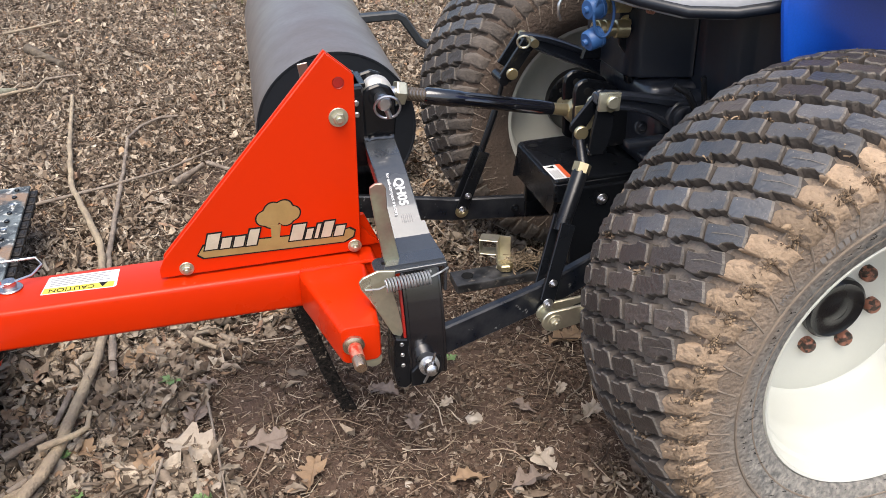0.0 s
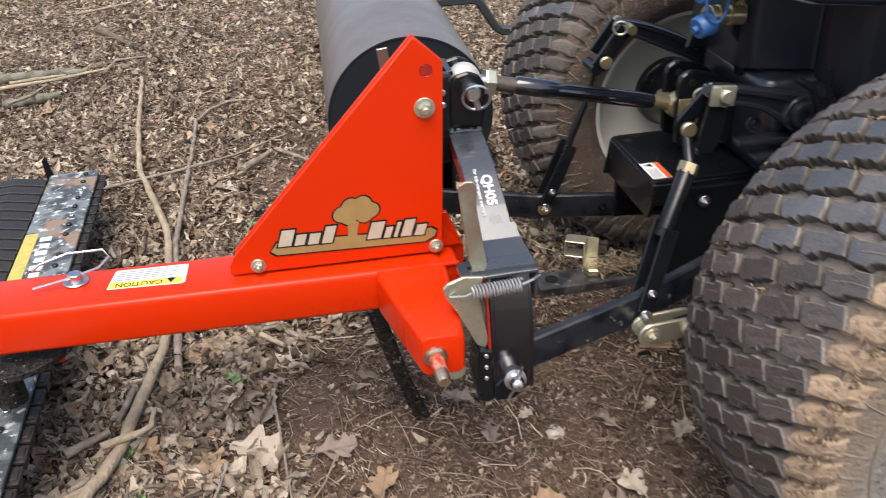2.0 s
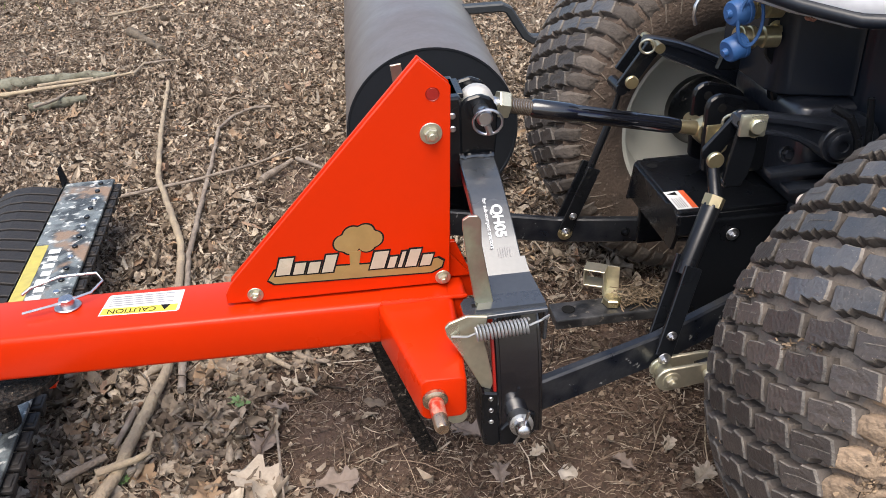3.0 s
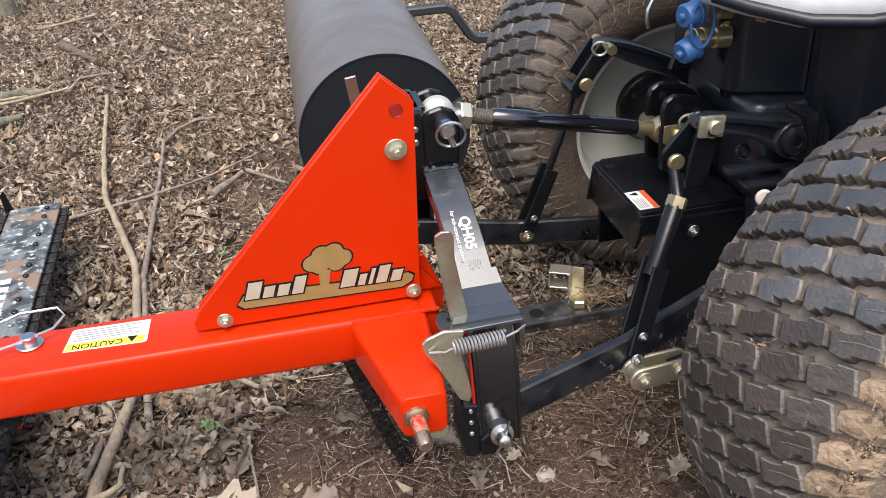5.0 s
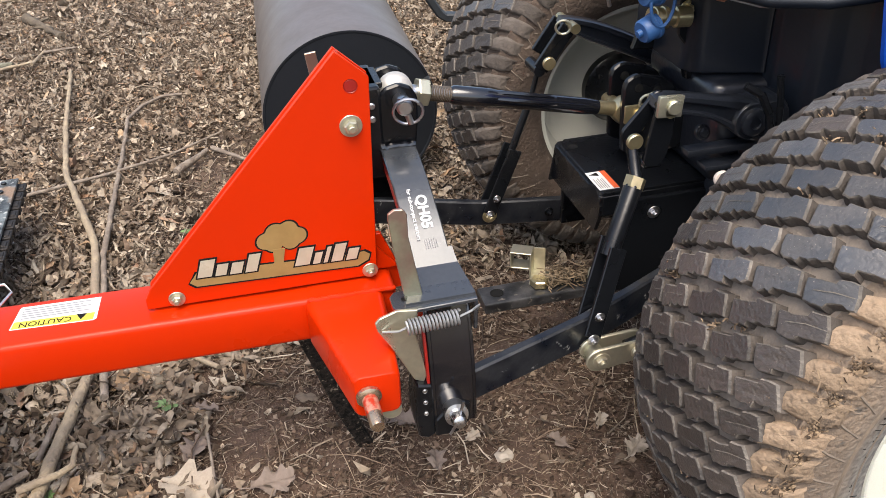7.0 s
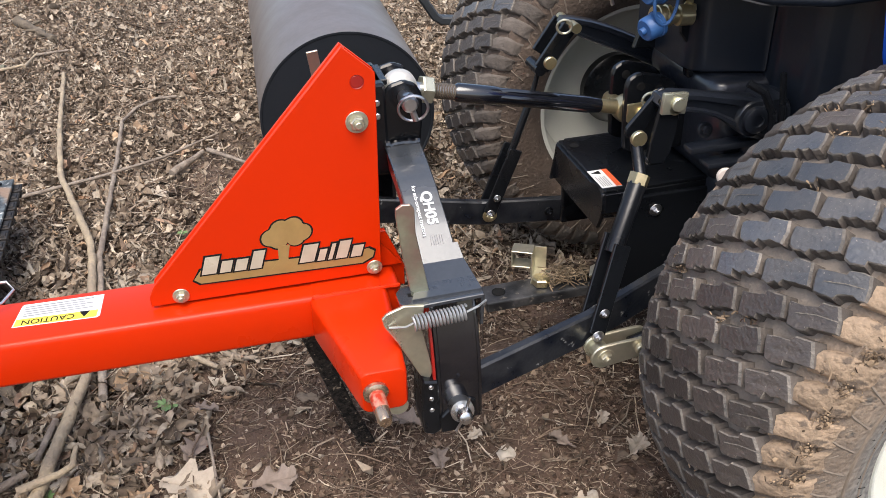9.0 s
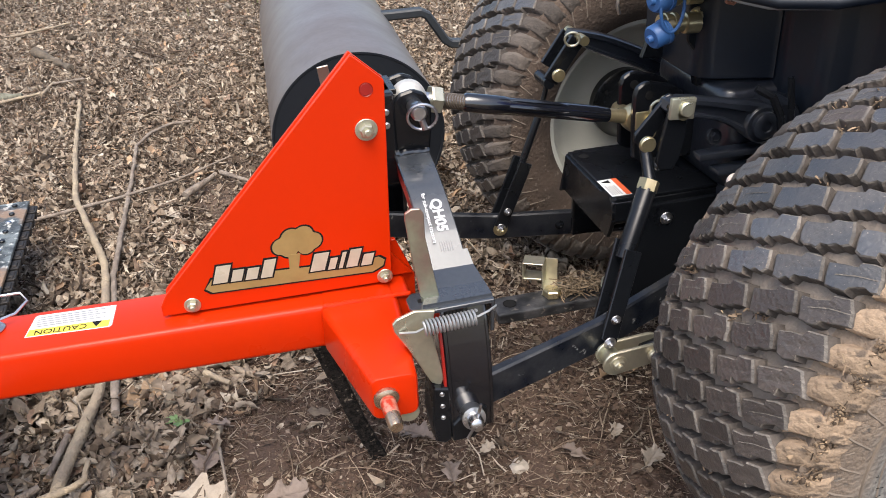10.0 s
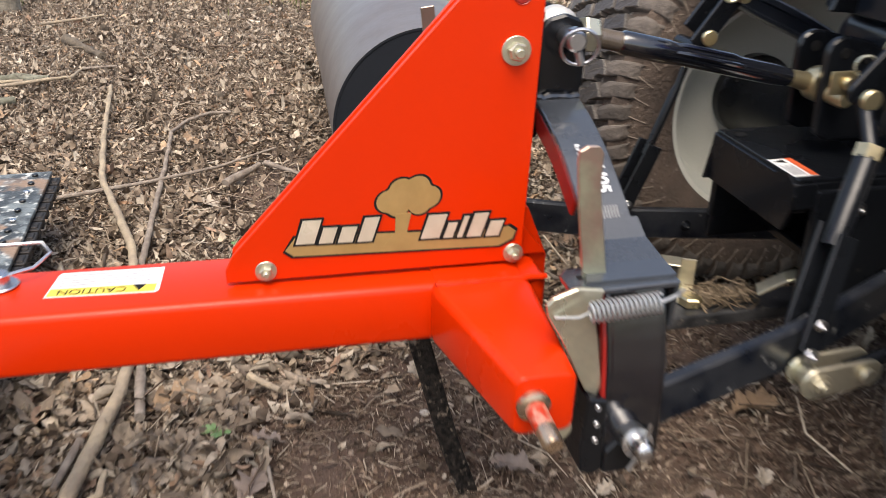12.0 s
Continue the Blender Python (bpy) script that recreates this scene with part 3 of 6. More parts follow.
def curled_shape(n):
    """A dry leaf in five stations of three points: lobed width, halves folded up along the midrib, bent and twisted along its length."""
    u = np.linspace(-0.5, 0.5, 5)
    wide = RNG.uniform(0.05, 0.21, (n, 1)) * np.array([0.25, 0.9, 0.8, 1.0, 0.3]) * RNG.uniform(0.65, 1.35, (n, 5))
    fold, bend, twist = RNG.normal(0.4, 0.7, (n, 1)), RNG.normal(0.5, 1.9, (n, 1)), RNG.normal(0, 1.3, (n, 1))
    bend = np.where(np.abs(bend) < 0.05, 0.05, bend)
    px, pz = np.sin(bend * u) / bend, (1 - np.cos(bend * u)) / bend
    out = []
    for v in (-1, 0, 1):
        w = wide * RNG.uniform(0.75, 1.25, (n, 5)) * v
        a = fold * (1 + 0.3 * v) * np.sign(v) + twist * u
        out.append(np.stack([px - 0.25 * np.abs(w) + RNG.normal(0, 0.03, (n, 5)), w * np.cos(a), pz + w * np.sin(a) + RNG.normal(0, 0.012, (n, 5))], -1))
    return np.concatenate(out, 1)


CURLED_FACES = [(5 * r + k, 5 * r + k + 1, 5 * r + k + 6, 5 * r + k + 5) for r in range(2) for k in range(4)]


def crumpled_shape(n):
    """A dry leaf in eleven stations of five points: lobed rim, halves folded along the midrib, bent, twisted and crumpled."""
    k = 11
    u = np.linspace(-0.5, 0.5, k)
    body = np.sin(np.pi * (u + 0.5) * 0.94 + 0.09) ** 0.6
    lobed = RNG.uniform(0.0, 0.38, (n, 1)) * np.cos(RNG.integers(2, 5, (n, 1)) * math.tau * (u + 0.5) + RNG.uniform(0, 6, (n, 1)))
    wide = RNG.uniform(0.11, 0.33, (n, 1)) * body * (1 + lobed)
    fold, bend, twist = RNG.normal(0.35, 0.55, (n, 1)), RNG.normal(0.4, 1.5, (n, 1)), RNG.normal(0, 1.0, (n, 1))
    bend = np.where(np.abs(bend) < 0.05, 0.05, bend)
    px, pz = np.sin(bend * u) / bend, (1 - np.cos(bend * u)) / bend
    curl, phase = RNG.normal(0, 1.1, (n, 1)), RNG.uniform(0, 6, (n, 1))
    out = []
    for v in (-1, -0.55, 0, 0.55, 1):
        w = wide * RNG.uniform(0.86, 1.14, (n, k)) * v
        a = (fold * (1 + 0.3 * v) + curl * abs(v)) * np.sign(v) + twist * u
        ripple = 0.035 * np.sin(11 * u + phase + 2 * v) * abs(v) + RNG.normal(0, 0.011, (n, k))
        out.append(np.stack([px - 0.3 * np.abs(w) + RNG.normal(0, 0.012, (n, k)), w * np.cos(a), pz + w * np.sin(a) + ripple], -1))
    return np.concatenate(out, 1)


CRUMPLED_FACES = [(11 * r + k, 11 * r + k + 1, 11 * r + k + 12, 11 * r + k + 11) for r in range(4) for k in range(10)]
lx, ly = scatter(190000, lambda x, y: (1 - 0.992 * bare(x, y)) * np.where(y > 2.6, 0.75, 1.0) * seen(x, y))
fore = (lx > -1.8) & (lx < -0.5) & (ly > -0.6) & (ly < 0.7)
nx_, ny_, lx, ly = lx[fore], ly[fore], lx[~fore], ly[~fore]
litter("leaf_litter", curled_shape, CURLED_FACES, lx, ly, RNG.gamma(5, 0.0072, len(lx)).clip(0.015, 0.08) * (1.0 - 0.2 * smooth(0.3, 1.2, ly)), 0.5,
       RNG.uniform(0.001, 0.018, len(lx)), BRIGHT_LEAF_TONES, "thick litter of curled dry brown and grey leaves on the soil", "leaves")
litter("crumpled_leaf_litter", crumpled_shape, CRUMPLED_FACES, nx_, ny_, RNG.gamma(5, 0.0076, len(nx_)).clip(0.015, 0.08), 0.45,
       RNG.uniform(0.001, 0.018, len(nx_)), LEAF_TONES, "crumpled lobed dry leaves in thick brown litter", "leaves")
bx_, by_ = scatter(200000, lambda x, y: (1 - 0.95 * bare(x, y)) * np.where(y > 2.6, 0.35, 1.0) * seen(x, y))
litter("broken_leaves", leaf_shape, LEAF_FACES, bx_, by_, RNG.gamma(2.6, 0.0052, len(bx_)).clip(0.005, 0.032), 0.6,
       RNG.uniform(0.001, 0.022, len(bx_)), FRAGMENT_TONES, "broken pieces of dry leaves between larger ones", "leaves", False)
ox, oy = scatter(60000, lambda x, y: (1 - smooth(2.5, 7.5, np.hypot(x + 0.8, y - 1.2))) * (1 - seen(x, y)), (-8.5, 7.0, -6.5, 9.0))
litter("outer_leaf_litter", curled_shape, CURLED_FACES, ox, oy, RNG.gamma(5, 0.012, len(ox)).clip(0.02, 0.1), 0.4,
       RNG.uniform(0.004, 0.03, len(ox)), BRIGHT_LEAF_TONES, "looser dry leaf litter out across the clearing", "leaves")
hx, hy = scatter(4200, lambda x, y: (0.9 - 0.86 * bare(x, y)) * seen(x, y))
litter("curled_leaves", oak_shape, OAK_FACES, hx, hy, RNG.uniform(0.03, 0.07, len(hx)) * (1.0 - 0.25 * smooth(0.3, 1.2, hy)), 0.4,
       RNG.uniform(0.010, 0.02, len(hx)), LEAF_TONES, "curled dry oak and maple leaves lying on the litter", "leaves")
cx, cy = scatter(90000, lambda x, y: 0.5 + 0.5 * bare(x, y), (-2.1, 0.5, -0.9, 2.6))
litter("leaf_crumbs", chip_shape, CHIP_FACES, cx, cy, RNG.gamma(1.7, 0.0034, len(cx)).clip(0.002, 0.018), 0.6,
       RNG.uniform(0.001, 0.006, len(cx)), CHIP_TONES, "crumbled leaf fragments and bark chips on bare soil", "debris", False)
tx, ty = scatter(110000, lambda x, y: (0.8 - 0.55 * bare(x, y)) * seen(x, y))
litter("twig_litter", twig_shape, TWIG_FACES, tx, ty, RNG.gamma(2.5, 0.018, len(tx)).clip(0.012, 0.2), 0.22,
       RNG.uniform(0.003, 0.022, len(tx)), TWIG_TONES, "scattered small brown twigs among the dry leaves", "twigs")

def fibre_shape(n):
    return twig_shape(n, 0.022, 0.06)


fx, fy = scatter(62000, lambda x, y: 0.25 + 0.7 * bare(x, y), (-1.4, 0.45, -0.9, 1.0))
litter("fibre_litter", fibre_shape, TWIG_FACES, fx, fy, RNG.gamma(2.4, 0.0058, len(fx)).clip(0.004, 0.045), 0.25,
       RNG.uniform(0.001, 0.006, len(fx)), TWIG_TONES, "short bark fibres and straw bits on bare soil", "debris")


def root_fibres():
    """Long thin curved stalks and rootlets lying over the soil."""
    rng = np.random.default_rng(21)
    bm = bmesh.new()
    for _ in range(260):
        x, y = rng.uniform(-1.25, -0.15), rng.uniform(-0.75, 0.75)
        a, l, bend = rng.uniform(0, math.tau), rng.uniform(0.04, 0.17), rng.normal(0, 0.9)
        pts, r = [], rng.uniform(0.0005, 0.0014)
        for k in range(6):
            pts.append((x, y, float(ground_z(x, y)) + 0.006 + 0.006 * math.sin(k * 1.3 + a)))
            x, y, a = x + math.cos(a) * l / 5, y + math.sin(a) * l / 5, a + bend / 5 + rng.normal(0, 0.12)
        tube(pts, [r, r, r, r * 0.9, r * 0.7, r * 0.5], 4, bm)
    tagged(part("root_fibres", bm, STRAW_TONES), "thin curved stalks and rootlets on the soil", "stalks", kind="stuff")


STRAW_TONES = island_ramp("stalks", [(0.0, (0.1, 0.07, 0.05)), (0.6, (0.26, 0.19, 0.135)), (1.0, (0.46, 0.37, 0.26))])
root_fibres()


def clod_shape(n):
    """A crumb of earth: a squashed eight-cornered lump."""
    base = np.array([(0, 0, 0.45), (0.5, 0, 0.1), (0.1, 0.5, 0.12), (-0.5, 0.1, 0.1), (-0.05, -0.5, 0.1), (0, 0, -0.3)])
    return base[None] + RNG.normal(0, 0.09, (n, 6, 3))


CLOD_FACES = [(0, 1, 2), (0, 2, 3), (0, 3, 4), (0, 4, 1), (5, 2, 1), (5, 3, 2), (5, 4, 3), (5, 1, 4)]
CLOD_TONES = island_ramp("soil_crumbs", [(0.0, (0.04, 0.025, 0.017)), (0.6, (0.11, 0.07, 0.049)), (0.9, (0.2, 0.14, 0.1)), (1.0, (0.36, 0.29, 0.23))], 0.95)
kx, ky = scatter(64000, lambda x, y: 0.08 + 0.9 * bare(x, y), (-1.3, 0.4, -0.9, 0.9))
litter("soil_crumbs", clod_shape, CLOD_FACES, kx, ky, RNG.gamma(1.5, 0.0027, len(kx)).clip(0.0015, 0.022), 0.5,
       np.full(len(kx), 0.001), CLOD_TONES, "loose dark crumbs of earth on the bare soil", "soil", False)


def blade_shape(n):
    lean = RNG.normal(0, 0.35, (n, 1))
    h = np.array([0, 0, 0.55, 0.55, 1.0])
    w = np.array([-0.03, 0.03, -0.022, 0.022, 0])
    return np.stack([np.broadcast_to(w, (n, 5)), lean * h ** 2, np.broadcast_to(h, (n, 5))], -1)


gx_, gy_ = scatter(26000, lambda x, y: smooth(3.2, 4.2, y + 0.3 * np.sin(5 * x)) * (0.02 + 0.98 * smooth(-0.95, -0.5, x + 0.1 * np.sin(7 * y))), (-2.6, 1.4, 2.9, 6.2))
GRASS_TONES = island_ramp("grass_blades", [(0.0, (0.1, 0.14, 0.035)), (0.6, (0.2, 0.25, 0.07)), (1.0, (0.4, 0.36, 0.2))], 0.7)
litter("grass", blade_shape, [(0, 1, 3), (0, 3, 2), (2, 3, 4)], gx_, gy_, RNG.uniform(0.03, 0.09, len(gx_)), 0.2,
       np.zeros(len(gx_)), GRASS_TONES, "sparse yellowish green grass growing through dry leaves", "grass")


# ---- tractor ----
AXLE_Z, TRACK, TYRE_R = 0.345, 0.5125, 0.372
tractor = thing("tractor", (0, 0, 0), "compact tractor with black rear end, blue bodywork and muddy turf tyres", "tractor")


def crown(y):
    """The tread's radius at a distance from the tyre's middle."""
    return TYRE_R - 0.016 - 0.028 * (abs(y) / 0.15) ** 2.6


SHEAR = 0.47
LUG_TURN = radians(-44.67) - SHEAR * 0.1005 / TYRE_R


def lug_mesh(y0, y1, pitch, seed):
    """One worn tread block, stepped at two corners, bent to the tyre's crown. Local frame: y along the axle, x round the tread, z outward."""
    rng = np.random.default_rng(seed)
    w, t, yc = y1 - y0, pitch * 0.62, (y0 + y1) / 2
    out = [(0.02, 0.02), (0.18, 0.0), (0.36, -0.03), (0.43, 0.13), (0.7, 0.14), (0.96, 0.15), (1.0, 0.24), (1.0, 0.6), (0.99, 0.93), (0.86, 1.0), (0.72, 0.96), (0.61, 0.99), (0.56, 0.83), (0.42, 0.87), (0.28, 0.81), (0.14, 0.86), (0.02, 0.82), (0.0, 0.4)]
    bm = bmesh.new()
    low, edge, top = [], [], []
    for a, b in out:
        ja, jb = rng.normal(0, 0.014), rng.normal(0, 0.04 if b > 0.7 else 0.018)
        for ring, grow, h in ((low, 1.1, -0.012), (edge, 1.0, 0.0145), (top, 0.915, 0.0163)):
            p, q = 0.5 + (a + ja - 0.5) * grow, (b + jb - 0.5) * grow
            y = yc + (p - 0.5) * w - q * 0.016
            x = -SHEAR * (p - 0.5) * w - q * t
            y = max(-0.149, min(0.149, y))
            ring.append(bm.verts.new((x, y, crown(y) + h - x * x / 0.74)))
    bm.faces.new(top)
    for i in range(len(out)):
        j = (i + 1) % len(out)
        bm.faces.new((edge[i], edge[j], top[j], top[i]))
        bm.faces.new((low[i], low[j], edge[j], edge[i]))
    # a sipe filled with dust, angled at its end
    strip = []
    for a, b in ((0.08, 0.43), (0.45, 0.46), (0.8, 0.47), (0.84, 0.62)) if abs(yc) > 0.06 and seed % 4 > 1 else ():
        a, b = a + rng.normal(0, 0.03), b + rng.normal(0, 0.03) - 0.5
        for q in (b - 0.018, b + 0.018):
            y, x = yc + (a - 0.5) * w - q * 0.016, -SHEAR * (a - 0.5) * w - q * t
            strip.append(bm.verts.new((x, y, crown(y) + 0.0167 - x * x / 0.74)))
    for i in range(0, len(strip) - 2, 2):
        bm.faces.new((strip[i], strip[i + 1], strip[i + 3], strip[i + 2]))
    bmesh.ops.recalc_face_normals(bm, faces=bm.faces)
    me = bpy.data.meshes.new("tread_lug")
    bm.to_mesh(me)
    bm.free()
    me.materials.append(RUBBER)
    me.materials.append(LUG_SIDE)
    me.materials.append(LUG_EDGE)
    for p in me.polygons:
        p.material_index = 0 if p.index == 0 else 2 if p.index % 2 or p.index > 2 * len(out) else 1
    return me


def shoulder_mesh(s, pitch, material, seed):
    """The outer end of a shoulder block where it turns down onto the sidewall, coated in mud."""
    rng = np.random.default_rng(seed)
    bm = bmesh.new()
    t = pitch * 0.66
    rows = []
    for y, r, wide in ((0.124, 0.0125, 0.92), (0.134, 0.0125, 0.98), (0.148, 0.009, 1.0), (0.158, -0.004, 0.96), (0.1605, -0.018, 0.85), (0.156, -0.028, 0.7)):
        base = crown(min(y, 0.15))
        rows.append([bm.verts.new((f * t * wide - SHEAR * s * (min(y, 0.15) - 0.13) + rng.normal(0, 0.0012), s * (y + rng.normal(0, 0.0008)), base + r + rng.normal(0, 0.0012) - (0.004 if abs(f) == 0.5 else 0) - (f * t) ** 2 / 0.74))
                     for f in (-0.5, -0.4, -0.1, 0.2, 0.42, 0.5)])
    for p, q in zip(rows, rows[1:]):
        for k in range(5):
            bm.faces.new((p[k], p[k + 1], q[k + 1], q[k]))
    for side in (0, 5):
        low = [bm.verts.new((p[side].co.x * 1.08, p[side].co.y - s * 0.012, p[side].co.z - 0.026)) for p in rows]
        for k in range(5):
            bm.faces.new((rows[k][side], rows[k + 1][side], low[k + 1], low[k]))
    bmesh.ops.recalc_face_normals(bm, faces=bm.faces)
    me = bpy.data.meshes.new("shoulder_lug")
    bm.to_mesh(me)
    bm.free()
    me.shade_smooth()
    me.materials.append(material)
    return me


def rear_wheel(side):
    """side -1: the wheel whose outside is seen, +1: the one seen from within. Its dish opens outward."""
    c, out = Vector((0, side * TRACK, AXLE_Z)), side
    hw = 0.155
    prof = [(-0.125, 0.203), (-0.138, 0.212), (-0.153, 0.25), (-0.159, 0.285), (-0.156, 0.315), (-0.147, 0.337)]
    prof += [(y, crown(y)) for y in np.linspace(-0.138, 0.138, 11)]
    prof += [(-a, r) for a, r in reversed(prof[:6])]
    tyre = part("rear_tyre", lathe(prof, c, (0, 1, 0), 96, caps=False), MUD_WALL if side < 0 else DARK_MUD, tractor, "wide turf tyre caked with dried brown mud", True)
    tyre.data.materials.append(DARK_LUG_MUD)
    for p in tyre.data.polygons:
        m = Vector(p.center) - c
        if abs(m.y) < 0.12:
            p.material_index = 1
    n, cols = 55, [(-0.126, -0.078), (-0.075, -0.024), (-0.019, 0.035), (0.041, 0.087), (0.092, 0.128)]
    pitch = math.tau * TYRE_R / n
    for k, (y0, y1) in enumerate(cols):
        worn = [lug_mesh(y0, y1, pitch, 10 * k + v) for v in range(4)]
        damp = []
        for me in worn:
            damp.append(me.copy())
            damp[-1].materials[0] = DAMP_RUBBER
        dirt = np.random.default_rng(k + 40)
        for i in range(n):
            a = (i + 0.02 * math.sin(5 * i + k)) * math.tau / n - SHEAR * (y0 + y1) / 2 / TYRE_R
            # the blocks last pressed into the ground still carry damp soil
            turned = math.degrees(math.pi / 2 - a - LUG_TURN) % 360
            turned += dirt.normal(0, 9)
            soiled = 147 < turned < 300 or turned < (0, 84, 98, 103, 103)[k]
            ob = new("tread_lug", (damp if soiled else worn)[(i * 7 + k * 3) % 4])
            ob.parent = tyre
            ob.matrix_basis = Matrix.Translation(c) @ Matrix.Rotation(a + LUG_TURN, 4, "Y")
    for s in (-1, 1):
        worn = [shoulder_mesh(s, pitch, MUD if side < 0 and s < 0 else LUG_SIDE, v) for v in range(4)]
        for i in range(n):
            a = (i + 0.02 * math.sin(3 * i)) * math.tau / n - SHEAR * s * 0.13 / TYRE_R
            ob = new("shoulder_lug", worn[(i * 5) % 4])
            ob.parent = tyre
            ob.matrix_basis = Matrix.Translation(c) @ Matrix.Rotation(a + LUG_TURN, 4, "Y")
    o = Vector((0, out, 0))
    rim = [(0.127, 0.204), (0.133, 0.2085), (0.136, 0.2065), (0.134, 0.202), (0.124, 0.1985), (0.108, 0.197), (0.104, 0.191), (0.094, 0.1885), (0.072, 0.187), (0.066, 0.182), (0.04, 0.179),
           (0.010, 0.1745), (-0.006, 0.1655), (-0.016, 0.1600), (-0.0185, 0.156), (-0.0155, 0.150), (-0.015, 0.108), (-0.015, 0.06), (-0.015, 1e-5)]
    back = [(-0.132, 0.209), (-0.128, 0.199), (-0.1, 0.19), (-0.07, 0.183), (-0.04, 0.176), (-0.03, 0.16), (-0.028, 0.06), (-0.028, 1e-5)]
    part("rim", lathe(rim, c, o, 72, caps=False), WHITE_RIM, tyre, "cream-white painted dished steel rim", True)
    part("rim_back", lathe(back, c, o, 72, caps=False), WHITE_RIM, tyre, "cream-white inner rim barrel", True)
    if side < 0:
        part("hub_cap", lathe([(-0.016, 0.050), (-0.004, 0.050), (0.0, 0.045), (-0.004, 0.038), (-0.004, 0.02), (-0.001, 0.016), (-0.001, 1e-5)], c, o, 40), BLACK, tyre, "black hub cap", True)
        for deg in (46, -8, -63, -118, 173, 108):
            a = radians(deg)
            p = c + Vector((0.069 * math.cos(a), out * -0.016, 0.069 * math.sin(a)))
            part("wheel_bolt", lathe([(0, 0.0125), (0.012, 0.012), (0.0155, 0.0095), (0.0165, 0.006), (0.0165, 1e-5)], p, o, 12), COPPER, tyre, "coppery wheel bolt worn to dark metal", True)
    else:
        part("axle_flange", lathe([(-0.030, 0.078), (-0.05, 0.078), (-0.056, 0.071), (-0.1, 0.06), (-0.16, 0.055), (-0.3, 0.06)], c, o, 40), BLACK, tyre, "black axle flange", True)
    # short oblique moulded ribs on the shoulder of the sidewall
    rib = None
    for s in ((1,) if side < 0 else (-1,)):
        for i in range(55):
            if rib is None:
                own = tube([(-0.012, s * out * 0.1575, 0.272), (-0.002, s * out * 0.1585, 0.297), (0.008, s * out * 0.154, 0.319)], 0.0015, 5)
                tube([(0.018, s * out * 0.1582, 0.29), (0.006, s * out * 0.153, 0.319)], 0.0011, 5, own)
                rib = bpy.data.meshes.new("sidewall_rib")
                own.to_mesh(rib)
                own.free()
                rib.materials.append(SIDE_RIB)
            ob = new("sidewall_rib", rib)
            ob.parent = tyre
            ob.matrix_basis = Matrix.Translation(c) @ Matrix.Rotation((i + 0.5) * math.tau / 55, 4, "Y")
    return tyre


near_tyre = rear_wheel(-1)
for ring_r, ring_y in ((0.232, 0.1455), (0.262, 0.1562)):
    part("moulded_ring", lathe([(-0.002, ring_r - 0.0022), (0.0012, ring_r - 0.001), (0.0012, ring_r + 0.001), (-0.002, ring_r + 0.0022)], (0, -TRACK - ring_y, AXLE_Z), (0, -1, 0), 96, caps=False), SIDE_RIB, near_tyre, "", True)
rear_wheel(1)


def tyre_letters():
    """Moulded words on the sidewall, each letter turned to follow the rim."""
    bm = bmesh.new()
    for i, ch in enumerate("MADE IN"):
        if ch != " ":
            a = radians(145.5 - 1.75 * i)
            r = Vector((math.cos(a), 0, math.sin(a)))
            along = Vector((math.sin(a), 0, -math.cos(a)))
            merge(bm, text_bm(ch, 0.0115, basis(Vector((0, -TRACK - 0.1583, AXLE_Z)) + r * 0.277, along, r, (0, -1, 0))))
    part("lettering", bm, SIDE_LETTER, near_tyre, "moulded grey letters on the sidewall")
    bm = bmesh.new()
    for i in range(7):
        a = radians(132 - 1.75 * i)
        r = Vector((math.cos(a), 0, math.sin(a)))
        bx(-0.003, 0.003, -0.0045, 0.0045, -0.0002, 0.0003, 0, bm, basis(Vector((0, -TRACK - 0.1583, AXLE_Z)) + r * 0.277, Vector((math.sin(a), 0, -math.cos(a))), r, (0, -1, 0)))
    part("raised_bars", bm, SIDE_LETTER, near_tyre, "moulded grey bars on the sidewall")
    # rubber hairs left by the mould beside the rim
    rng = np.random.default_rng(8)
    bm = bmesh.new()
    for i in range(240):
        a, q = rng.uniform(0, math.tau), rng.choice([0.222, 0.236, 0.252]) + rng.normal(0, 0.002)
        c = Vector((q * math.cos(a), -TRACK - 0.1335 - (q - 0.218) * 0.62, AXLE_Z + q * math.sin(a)))
        tube([c, c + Vector((rng.normal(0, 0.002), -0.003, 0.003)), c + Vector((rng.normal(0, 0.003), -0.004, rng.uniform(0.003, 0.008)))], 0.0004, 3, bm)
    tagged(part("mould_hairs", bm, INK, near_tyre, "short black rubber mould hairs"), kind="stuff")


tyre_letters()

CLUMP_MUD = island_ramp("mud_crumbs", [(0.0, (0.06, 0.043, 0.03)), (0.5, (0.2, 0.14, 0.09)), (1.0, (0.38, 0.28, 0.18))], 0.95)


